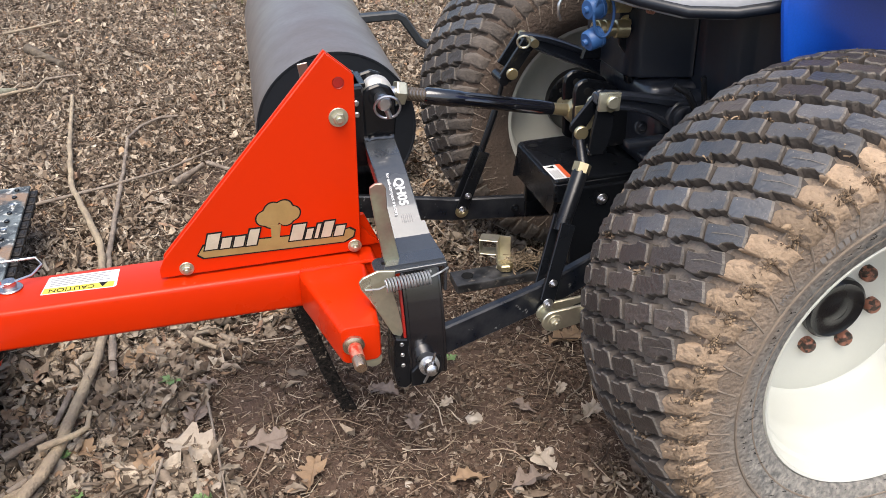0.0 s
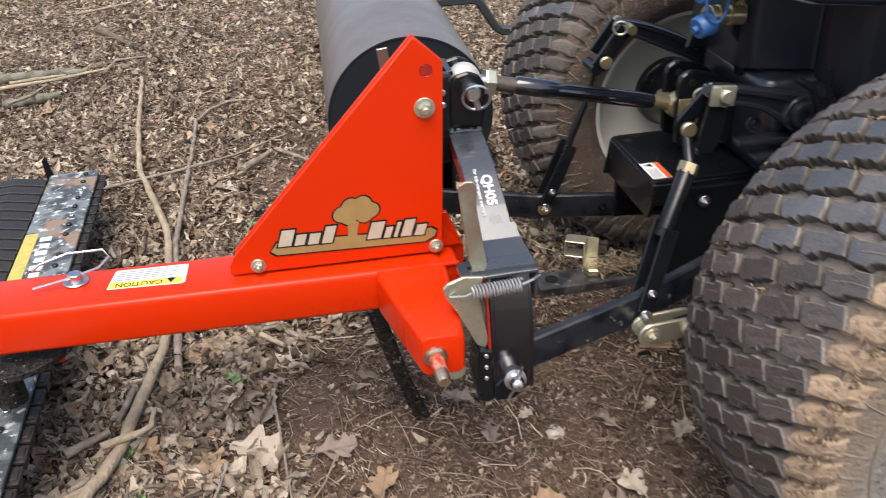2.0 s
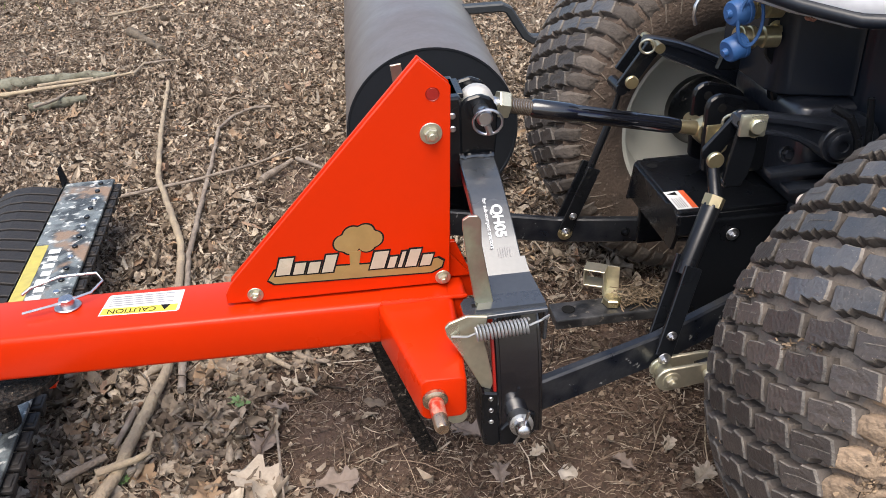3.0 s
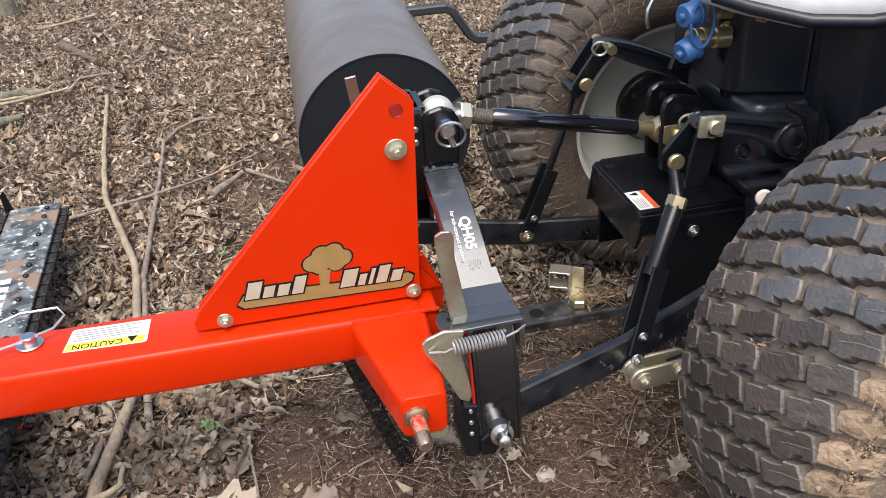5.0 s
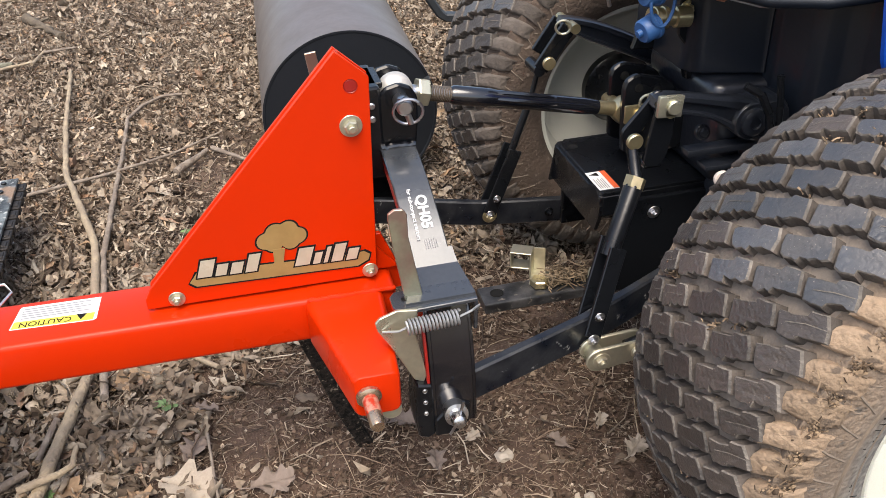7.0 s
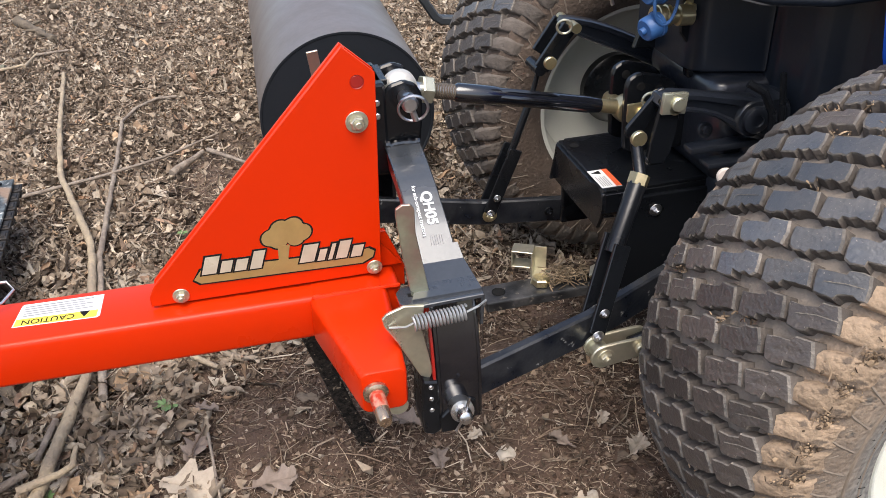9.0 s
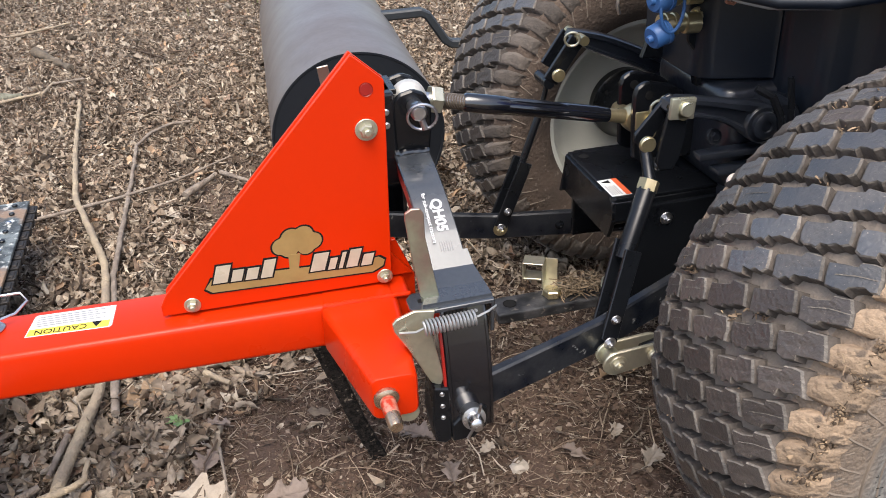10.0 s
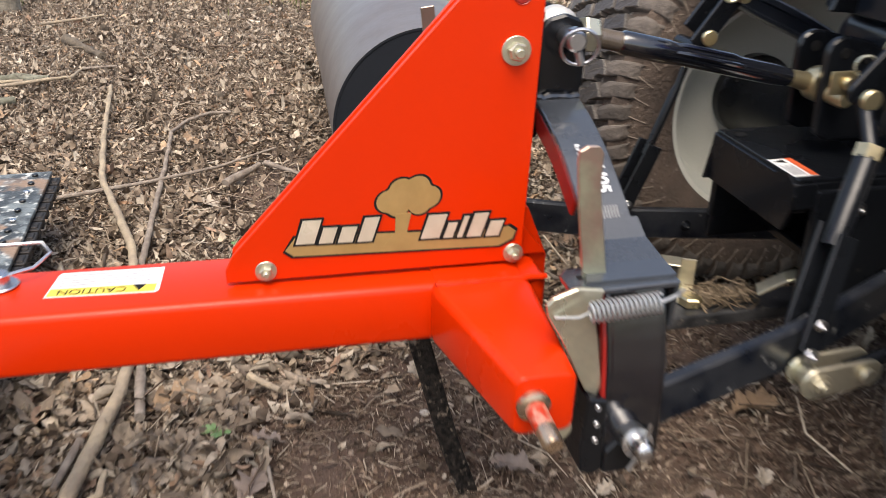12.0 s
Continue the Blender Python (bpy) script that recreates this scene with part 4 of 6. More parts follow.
def mud_clumps():
    """Dried mud and chaff caught between the shoulder blocks of the tyre whose outside shows."""
    rng = np.random.default_rng(3)
    bm = bmesh.new()
    for i in range(3600):
        a = math.pi / 2 - (rng.integers(0, 55) + 0.5 + rng.normal(0, 0.2)) * math.tau / 55 - LUG_TURN - SHEAR * 0.15 / TYRE_R
        r = 0.327 + rng.normal(0, 0.010)
        y = -TRACK - 0.152 - rng.uniform(0, 0.006) + max(0, r - 0.335) * 0.7
        s = 0.0007 + rng.gamma(1.6, 0.0006)
        c = Vector((r * math.cos(a), y, AXLE_Z + r * math.sin(a)))
        if i % 3 == 0:
            d = Vector((rng.normal(0, 1), rng.normal(0, 0.3), rng.normal(0, 1))).normalized() * rng.uniform(0.002, 0.006)
            tube([c - d, c + d], 0.0007, 3, bm)
            continue
        own = bmesh.new()
        bmesh.ops.create_icosphere(own, subdivisions=1, radius=s)
        for v in own.verts:
            v.co = Vector((v.co.x * rng.uniform(0.5, 1.5), v.co.y * 0.6, v.co.z * rng.uniform(0.5, 1.5)))
        merge(bm, own, Matrix.Translation(c) @ Matrix.Rotation(rng.uniform(0, 6), 4, "Y"))
    # tufts of chaff and crumbs wedged between the tread blocks
    for _ in range(60):
        y0 = rng.uniform(-0.12, 0.12)
        a0 = math.pi / 2 - (rng.integers(-16, 22) + 0.5) * math.tau / 55 - LUG_TURN - SHEAR * y0 / TYRE_R
        tuft = int(rng.integers(5, 26))
        for _ in range(tuft):
            a, y = a0 + rng.normal(0, 0.012), y0 + rng.normal(0, 0.005)
            c = Vector((0, y - TRACK, AXLE_Z)) + Vector((math.cos(a), 0, math.sin(a))) * (crown(y) + rng.uniform(0.002, 0.015))
            d = Vector(rng.normal(0, 1, 3)).normalized() * rng.uniform(0.0015, 0.005)
            tube([c - d, c + Vector(rng.normal(0, 0.0012, 3)), c + d], rng.uniform(0.0005, 0.0014), 3, bm)
    tagged(part("mud_clumps", bm, CLUMP_MUD, near_tyre, "dried mud and chaff stuck to the tyre shoulder"), kind="stuff")


mud_clumps()

# rear housing between the wheels
place(0.03, 0, 0)
bm = bx(-0.10, 0.75, -0.15, 0.15, 0.24, 0.56, 0.03, seg=3)
bx(-0.14, 0.10, -0.12, 0.12, 0.40, 0.555, 0.03, bm, seg=3)
bx(-0.13, 0.05, -0.135, 0.135, 0.30, 0.42, 0.02, bm)
part("transmission_case", bm, CASTING, tractor, "black cast transmission housing", True)
part("axle_housing", lathe([(-0.40, 0.07), (-0.36, 0.075), (-0.33, 0.06), (-0.2, 0.072), (-0.12, 0.1), (0.12, 0.1), (0.2, 0.072), (0.33, 0.06), (0.36, 0.075), (0.40, 0.07)], (0, 0, AXLE_Z), (0, 1, 0), 32), CASTING, tractor, "black axle tube", True)
for x, y, z, r in ((-0.135, -0.05, 0.36, 0.01), (-0.135, 0.06, 0.36, 0.01), (-0.06, -0.138, 0.33, 0.009), (-0.10, -0.138, 0.40, 0.009), (0.0, -0.138, 0.38, 0.009)):
    part("case_bolt", hex_bolt((x, y, z), (0, -1, 0), r, 0.01), CASTING, tractor)
bm = disc((-0.17, -0.122, 0.508), (0, -1, 0.3), 0.012, 0.008)
disc((-0.17, -0.129, 0.510), (0, -1, 0.3), 0.007, 0.006, 6, bm=bm)
part("oil_plug", bm, CASTING, tractor, "black screw plug", True)
part("case_rib", bx(-0.20, 0.0, -0.145, -0.12, 0.478, 0.490, 0.004), CASTING, tractor, "raised casting rib", True)
part("case_rib", bx(-0.17, -0.05, -0.15, -0.12, 0.452, 0.462, 0.004), CASTING, tractor, "raised casting rib", True)
# lift cover with rocker shaft
bm = bx(-0.15, 0.16, -0.11, 0.11, 0.52, 0.575, 0.02, seg=3)
lathe([(-0.16, 0.028), (-0.15, 0.034), (0.15, 0.034), (0.16, 0.028)], (-0.08, 0, 0.53), (0, 1, 0), 28, bm)
part("lift_cover", bm, CASTING, tractor, "black hydraulic lift cover", True)


def rocker_arm(s, shaft, tip, sizes, bow, boss):
    """One forged lift arm, deep at the shaft and slim at its tip, with a groove along its side and a pin; sizes are half depths along it."""
    shaft, tip = Vector(shaft), Vector(tip)
    d = (tip - shaft).normalized()
    up = Vector((d.z, 0, -d.x))
    section = ((-1, -0.7), (-0.85, -1), (-0.62, -1), (-0.5, -0.55), (0.3, -0.55), (0.42, -1), (0.85, -1), (1, -0.7), (1, 0.7), (0.85, 1), (-0.85, 1), (-1, 0.7))
    own = bmesh.new()
    rows = []
    for t, h in zip((-0.06, 0.1, 0.25, 0.4, 0.55, 0.7, 0.84, 0.95, 1.03, 1.07), sizes):
        p = shaft + (tip - shaft) * t + up * (bow * math.sin(math.pi * min(max(t, 0), 1)))
        rows.append([own.verts.new(p + up * (h * a) + Vector((0, 0.014 * b, 0))) for a, b in section])
    for p, q in zip(rows, rows[1:]):
        for k in range(12):
            own.faces.new((p[k], p[(k + 1) % 12], q[(k + 1) % 12], q[k]))
    own.faces.new(rows[0])
    own.faces.new(rows[-1])
    arm = part("lift_arm", own, CASTING, tractor, "black forged lift arm", True)
    profile = [(-0.05, 0.67), (-0.016, 1), (0.016, 1), (0.019, 0.92), (0.019, 0.72), (0.026, 0.7), (0.029, 0.55), (0.029, 0.3), (0.026, 0.28), (0.026, 1e-4)]
    part("arm_boss", lathe([(a, r * boss) for a, r in profile], shaft, (0, -1, 0), 28), CASTING, arm, "round black shaft boss", True)
    part("arm_pin", lathe([(-0.04, 0.009), (0.04 if s > 0 else 0.018, 0.009)], tip, (0, 1, 0), 14), ZINC, arm, "zinc arm pin", True)
    return arm


place()
rocker_arm(-1, (-0.080, -0.140, 0.531), (-0.232, -0.155, 0.580), (0.027, 0.026, 0.0215, 0.0165, 0.0145, 0.014, 0.014, 0.014, 0.011, 0.006), 0.007, 0.029)
rocker_arm(1, (0.0, 0.235, 0.478), (-0.216, 0.235, 0.578), (0.017, 0.017, 0.018, 0.0185, 0.019, 0.019, 0.0175, 0.014, 0.010, 0.006), 0.004, 0.028)


def ring_clip(p, axis, r, wire, turn=1.0):
    a = Vector(axis).normalized()
    s = a.orthogonal().normalized()
    o = a.cross(s)
    return tube([Vector(p) + r * (s * math.cos(k * math.tau * turn / 24) + o * math.sin(k * math.tau * turn / 24)) for k in range(25)], wire, 8)


part("ring_clip", ring_clip((-0.242, 0.19, 0.586), (0.3, 1, 0.2), 0.013, 0.0022), PALE_ZINC, tractor, "small zinc ring clip", True)


def lift_rod(top, pin, nut, low, joint, near, thick=1.0):
    """The adjustable rod between a lift arm and a lower link: clevis, threaded rod, tube and slotted fork."""
    top, pin, nut, low, joint = (Vector(p) for p in (top, pin, nut, low, joint))
    off = Vector((0, 0.024, 0))
    if near:
        rod = part("lift_rod", round_bar((top.x + 0.004, top.z), (pin.x + 0.004, pin.z + 0.001), 0.010, 0.0135, -0.150, -0.143), BLACK, tractor, "black adjustable lift rod with a clevis")
        plate = [(top.x - 0.014, top.z + 0.012), (top.x + 0.014, top.z + 0.012), (top.x + 0.012, 0.545), (top.x + 0.006, 0.512), (top.x, 0.501), (top.x - 0.010, 0.496), (top.x - 0.024, 0.498), (top.x - 0.029, 0.508), (top.x - 0.026, 0.532)]
        part("clevis_plate", prism(plate, "y", -0.187, -0.180, 0.0015), BLACK, rod, "broad black clevis plate")
        part("clevis_web", bx(top.x - 0.026, top.x + 0.001, -0.186, -0.146, 0.494, 0.501, 0.003), BLACK, rod)
    else:
        rod = part("lift_rod", tube([top + off, pin + off], 0, flat=(0.026, 0.007), up=(0, 1, 0)), BLACK, tractor, "black adjustable lift rod with a clevis")
        part("clevis_plate", tube([top - off, pin - off + (pin - top) * 0.25], 0, flat=(0.03, 0.007), up=(0, 1, 0)), BLACK, rod, "black clevis plate")
        part("clevis_web", tube([pin - off * 1.1 + (pin - top) * 0.3, pin + off * 1.1 + (pin - top) * 0.3], 0.011, 10), BLACK, rod, "", True)
    part("rod_tube", tube([pin, nut, nut + (low - nut) * 0.12, low], [0.009 * thick, 0.009 * thick, 0.0135 * thick, 0.013 * thick], 14), BLACK, rod, "black rod tube", True)
    d = (low - nut).normalized()
    if near:
        part("lock_nut", lathe([(0, 0.009), (0, 0.015), (0.016, 0.015), (0.016, 0.009)], nut, d, 6), ZINC, rod, "yellow zinc lock nut")
    for side in (-0.7, 0.7):
        part("fork_plate", tube([low - d * 0.02 + off * side, joint + off * side], 0, flat=(0.026, 0.006), up=(0, 1, 0)), BLACK, rod, "slotted black fork plate")
    part("clevis_pin", disc(pin - Vector((0, 0.008 if near else 0.036, 0)), (0, -1, 0), 0.012, 0.008), ZINC, rod, "zinc clevis pin head", True)
    part("fork_bolt", hex_bolt(joint + (low - joint) * 0.3 - Vector((0, 0.022, 0)), (0, -1, 0), 0.005, 0.005), STEEL, rod)
    part("fork_bolt", hex_bolt(joint - Vector((0, 0.022, 0)), (0, -1, 0), 0.006, 0.006), STEEL, rod)
    if near:
        c = top + Vector((0.0, -0.032, 0.004))
        m = basis(c, (0.997, 0, -0.07), (0, 1, 0), (0.07, 0, 0.997))
        b2 = bx(-0.0185, 0.0185, -0.006, 0.002, -0.0155, 0.0155, 0.002, m=m)
        disc(c + Vector((0.004, -0.006, 0)), (0, -1, 0), 0.0105, 0.006, bm=b2)
        part("pin_retainer", b2, PALE_ZINC, rod, "yellow zinc pin retainer plate", True)
    return rod


def round_bar(a, b, ra, rb, y0, y1):
    """A flat link with round ends about a and b in the x-z plane."""
    d = math.atan2(b[1] - a[1], b[0] - a[0])
    out = [(a[0] + ra * math.cos(d + math.pi / 2 + k * math.pi / 10), a[1] + ra * math.sin(d + math.pi / 2 + k * math.pi / 10)) for k in range(11)]
    out += [(b[0] + rb * math.cos(d - math.pi / 2 + k * math.pi / 10), b[1] + rb * math.sin(d - math.pi / 2 + k * math.pi / 10)) for k in range(11)]
    return prism(out, "y", y0, y1, 0.0015)


lift_rod((-0.234, -0.157, 0.584), (-0.272, -0.161, 0.533), (-0.273, -0.19, 0.486), (-0.326, -0.232, 0.39), (-0.366, -0.265, 0.290), True)
lift_rod((-0.221, 0.24, 0.578), (-0.262, 0.24, 0.52), (-0.280, 0.243, 0.442), (-0.320, 0.245, 0.327), (-0.366, 0.245, 0.217), False, 0.55)


def lower_link(points, label):
    bm = tube(points, 0, flat=(0.016, 0.052), up=(0, 0, 1))
    link = part("lower_link", bm, LINK_PAINT, tractor, label)
    return link


lower_link([(-0.566, -0.302, 0.262), (-0.368, -0.258, 0.287), (-0.19, -0.205, 0.322), (-0.03, -0.18, 0.332)], "scuffed black lower link arm")
far_link = lower_link([(-0.60, 0.255, 0.25), (-0.38, 0.246, 0.212), (-0.03, 0.215, 0.19)], "black lower link arm")
part("link_bolt", hex_bolt((-0.366, 0.229, 0.212), (0, -1, 0), 0.0095, 0.011), ZINC, far_link, "zinc bolt")
part("link_bolt", hex_bolt((-0.245, 0.221, 0.205), (0, -1, 0), 0.006, 0.008), BLACK, far_link)
# stabiliser clevis beside the lower link

shackle = part("stabiliser_clevis", round_bar((-0.361, 0.262), (-0.30, 0.268), 0.0195, 0.0165, -0.302, -0.296), PALE_ZINC, tractor, "pale zinc stabiliser clevis", True)
part("clevis_plate", round_bar((-0.361, 0.262), (-0.30, 0.268), 0.0195, 0.0165, -0.276, -0.270), PALE_ZINC, shackle, "", True)
part("clevis_spacer", disc((-0.361, -0.27, 0.262), (0, -1, 0), 0.013, 0.03), PALE_ZINC, shackle, "", True)
part("clevis_bolt", hex_bolt((-0.358, -0.302, 0.262), (0, -1, 0), 0.0085, 0.007), PALE_ZINC, shackle, "zinc bolt and washer", True)
part("clevis_pin", disc((-0.305, -0.302, 0.268), (0, -1, 0), 0.010, 0.008), PALE_ZINC, shackle, "zinc clevis pin", True)
part("stabiliser_bar", tube([(-0.315, -0.286, 0.267), (-0.2, -0.275, 0.285), (-0.08, -0.26, 0.30)], 0.009, 10), BLACK, tractor, "black stabiliser rod", True)

# top link bracket: two ears on the lift cover
place(0.044, 0.03, -0.015)
for y, dx, dz in ((-0.045, 0.0, 0.004), (0.033, 0.012, -0.004)):
    out = [(-0.258, 0.45), (-0.262, 0.52), (-0.262, 0.556), (-0.258, 0.568), (-0.248, 0.575), (-0.236, 0.577), (-0.20, 0.568), (-0.178, 0.556), (-0.165, 0.535), (-0.15, 0.51), (-0.13, 0.50), (-0.13, 0.44), (-0.24, 0.44)]
    ear = part("bracket_ear", prism([(a + dx, b + dz) for a, b in out], "y", y, y + 0.012, 0.003), BLACK, tractor, "black top link bracket ear")
    for x, z in ((-0.237, 0.555), (-0.205, 0.547)):
        part("bracket_hole", disc((x + dx, y + 0.0005, z + dz), (0, -1, 0), 0.0075, 0.002), INK, ear)
bm = bx(-0.272, -0.234, -0.076, -0.071, 0.515, 0.545, 0.002)
disc((-0.25, -0.076, 0.530), (0, -1, 0), 0.009, 0.007, bm=bm)
part("pin_clip_plate", bm, ZINC, tractor, "zinc pin clip plate", True)
part("bracket_pin", lathe([(-0.075, 0.009), (-0.07, 0.012), (0.05, 0.012), (0.055, 0.009)], (-0.245, 0, 0.507), (0, 1, 0), 16), ZINC, tractor, "zinc bracket pin", True)
part("ring_clip", ring_clip((-0.245, -0.095, 0.556), (0.2, 1, 0.1), 0.0125, 0.0022), PALE_ZINC, tractor, "small zinc linchpin ring", True)

# power take-off guard
place(0.032, 0.0, -0.003)
bm = bx(-0.306, -0.10, -0.086, 0.118, 0.402, 0.410, 0.002)
prism([(0.118, 0.404), (0.125, 0.375), (0.125, 0.335), (-0.07, 0.335), (-0.086, 0.37), (-0.086, 0.404)], "x", -0.310, -0.303, 0.001, bm)
prism([(-0.306, 0.404), (-0.306, 0.37), (-0.10, 0.37), (-0.10, 0.404)], "y", -0.088, -0.082, 0.001, bm)
prism([(-0.306, 0.404), (-0.318, 0.335), (-0.10, 0.335), (-0.10, 0.404)], "y", 0.118, 0.124, 0.001, bm)
guard = part("pto_guard", bm, BLACK, tractor, "black folded sheet steel guard")
part("guard_hole", disc((-0.288, 0.088, 0.4095), (0, 0, 1), 0.009, 0.0012), INK, guard)
place(0.009, -0.002, -0.003)
lab = part("warning_label", bx(-0.284, -0.250, -0.074, -0.012, 0.4102, 0.4108, 0), WHITE_LABEL, guard, "white warning label with a red band")
part("label_band", bx(-0.2595, -0.2505, -0.0735, -0.0125, 0.411, 0.4114, 0), RED_LABEL, lab)
part("label_symbol", prism([(-0.266, -0.016), (-0.266, -0.028), (-0.281, -0.022)], "z", 0.411, 0.4114, 0), INK, lab)
bm = bmesh.new()
for i in range(5):
    bx(-0.2805 + i * 0.0036, -0.2790 + i * 0.0036, -0.070, -0.036 - 0.004 * (i % 2), 0.411, 0.4113, 0, bm)
part("label_lines", bm, GREY_INK, lab)
# black plates under the guard
place(0.036, 0.03, 0.02)
bm = bx(-0.285, 0.02, -0.125, -0.113, 0.20, 0.372, 0.003)
bx(-0.285, 0.02, 0.113, 0.125, 0.20, 0.372, 0.003, bm)
bx(-0.25, 0.02, -0.12, 0.12, 0.355, 0.367, 0.003, bm)
bx(-0.18, 0.02, -0.12, 0.12, 0.20, 0.215, 0.003, bm)
lathe([(0, 0.024), (0, 0.028), (0.03, 0.028), (0.03, 0.02)], (-0.285, -0.09, 0.36), (-1, 0, 0), 20, bm)
part("hitch_frame", bm, BLACK, tractor, "black hitch frame plates")
part("frame_bolts", hex_bolt((-0.225, -0.126, 0.345), (0, -1, 0), 0.007, 0.007), STEEL, tractor)
bm = tube([(-0.30, -0.06, 0.20), (-0.27, -0.075, 0.225), (-0.25, -0.08, 0.23)], 0, flat=(0.03, 0.004), up=(0, 0, 1))
part("frame_tab", bm, PALE_ZINC, tractor)
part("axle_plug", lathe([(0, 0.0125), (0.004, 0.0125), (0.006, 0.0105), (0.006, 1e-5)], (-0.178, -0.228, 0.447), (-0.3, -1, 0.15), 20), PLUG, tractor, "pale plastic plug", True)

# drawbar with a folded clevis, bolt and dry grass caught on it
place(0.016, 0.015, 0.005)
drawbar = part("drawbar", bx(-0.462, -0.05, -0.028, 0.028, 0.152, 0.172, 0.003), WORN_BAR, tractor, "flat black steel drawbar")
part("drawbar_hole", disc((-0.432, 0.002, 0.1716), (0, 0, 1), 0.012, 0.0012), INK, drawbar)
CV = basis((-0.362, 0.03, 0.19), (0.88, -0.47, 0), (0.47, 0.88, 0), (0, 0, 1))
part("folded_clevis", tube([(0.0015, 0.015, -0.0165), (0.0015, 0.015, 0.0325), (-0.0345, 0.015, 0.0325), (-0.0345, 0.015, 0.0015), (-0.001, 0.015, 0.0015)], 0, m=CV, flat=(0.03, 0.0035), up=(1, 0, 0)), PALE_ZINC, drawbar, "pale zinc folded clevis")
part("clevis_side", bx(0.003, 0.025, 0.0265, 0.0295, -0.0165, 0.033, 0.0006, m=CV), PALE_ZINC, drawbar)
part("clevis_foot", bx(0.003, 0.034, -0.022, 0.0265, -0.0172, -0.0142, 0.0006, m=CV), PALE_ZINC, drawbar)
part("drawbar_bolt", lathe([(0, 0.017), (0.011, 0.017), (0.013, 0.014), (0.013, 1e-5)], (-0.352, 0.002, 0.175), (0, 0, 1), 6), ZINC, drawbar, "zinc hexagon bolt")


def straw_bundle(count, box, size, seed):
    rng = np.random.default_rng(seed)
    bm = bmesh.new()
    for _ in range(count):
        p = Vector((rng.uniform(box[0], box[1]), rng.uniform(box[2], box[3]), rng.uniform(box[4], box[5])))
        d = Vector((rng.normal(0, 1), rng.normal(0, 1), rng.normal(0, 0.25))).normalized() * rng.uniform(0.5, 1) * size
        tube([p - d, p + Vector((rng.normal(0, 0.004), rng.normal(0, 0.004), 0.003)), p + d], 0.0011, 3, bm)
    return bm


part("dry_grass", straw_bundle(160, (-0.34, -0.26, -0.022, 0.03, 0.174, 0.192), 0.016, 9), STRAW, drawbar, "wisp of dried grass")

# remote hydraulic couplers with blue dust caps
place(0.03, 0.0, -0.002)
bm = prism([(-0.182, 0.635), (-0.184, 0.66), (-0.182, 0.80), (-0.135, 0.80), (-0.146, 0.69), (-0.150, 0.612), (-0.160, 0.607)], "y", -0.045, -0.037, 0.002)
remote = part("coupler_bracket", bm, BLACK, tractor, "black coupler bracket plate")
part("bracket_slot", round_bar((-0.160, 0.705), (-0.158, 0.722), 0.005, 0.005, -0.0462, -0.0448), INK, remote)
part("bracket_slot", round_bar((-0.163, 0.636), (-0.162, 0.650), 0.005, 0.005, -0.0462, -0.0448), INK, remote)
part("bracket_bolt", hex_bolt((-0.172, -0.045, 0.674), (0, -1, 0), 0.008, 0.009), ZINC, remote, "zinc bolt")
part("bracket_leg", tube([(-0.165, -0.03, 0.64), (-0.16, -0.03, 0.60), (-0.15, -0.03, 0.56)], 0, flat=(0.012, 0.016), up=(0, 1, 0)), BLACK, remote)
part("bracket_foot", prism([(-0.195, 0.626), (-0.178, 0.625), (-0.161, 0.601), (-0.141, 0.580), (-0.209, 0.585)], "y", 0.05, 0.06, 0.002), BLACK, remote, "black curved bracket foot")
for z, cap_tilt in ((0.657, 0.28), (0.700, 0.05)):
    at, ax = (-0.203, -0.052, z + 0.009), (-1, 0, 0.05)
    bm = lathe([(-0.03, 0.011), (-0.03, 0.0155), (-0.008, 0.0155), (-0.006, 0.012), (0.004, 0.012), (0.006, 0.0165), (0.012, 0.0165), (0.013, 0.0145), (0.018, 0.0145), (0.019, 0.0165), (0.025, 0.0165), (0.026, 0.0145), (0.032, 0.0145)], at, ax, 20)
    part("hose_coupler", bm, ZINC, remote, "zinc hydraulic coupler", True)
    bm = lathe([(0.026, 0.0155), (0.026, 0.0195), (0.031, 0.0195), (0.032, 0.018), (0.05, 0.0175), (0.053, 0.015), (0.053, 0.006), (0.060, 0.005), (0.060, 1e-5)], at, (-1, -0.25, -cap_tilt), 20)
    if z > 0.68:
        tube([(-0.229 + 0.018 * math.cos(k * math.tau / 28), -0.077, z - 0.002 + 0.036 * math.sin(k * math.tau / 28)) for k in range(29)], 0.0026, 8, bm)
    part("dust_cap", bm, BLUE_PLASTIC, remote, "blue rubber dust cap with a loop" if z > 0.68 else "blue rubber dust cap", True)
part("wire_hook", tube([(-0.275, 0.0, 0.676), (-0.281, -0.005, 0.69), (-0.28, -0.005, 0.705), (-0.265, 0, 0.73), (-0.24, 0, 0.75)], 0.003, 8), STEEL, remote, "bent steel wire hook", True)

# bodywork over the axle
place(0.03, 0.0, 0.0)
wall = [(-0.17, 0.12), (-0.172, -0.035), (-0.165, -0.058), (-0.15, -0.07), (-0.07, -0.098), (-0.064, -0.104), (-0.064, 0.12)]
part("rear_cover", prism(wall, "z", 0.577, 0.95, 0.003), PANEL, tractor, "matt black rear cover panel", True)
wall = [(-0.064, -0.102), (-0.055, -0.118), (-0.045, -0.165), (-0.035, -0.185), (-0.015, -0.20), (0.0, -0.222), (0.008, -0.262), (0.018, -0.284), (0.7, -0.284), (0.7, 0.12), (-0.064, 0.12)]
part("wheel_well_cover", prism(wall, "z", 0.47, 0.95, 0.003), PANEL, tractor, "matt black wheel well panel", True)
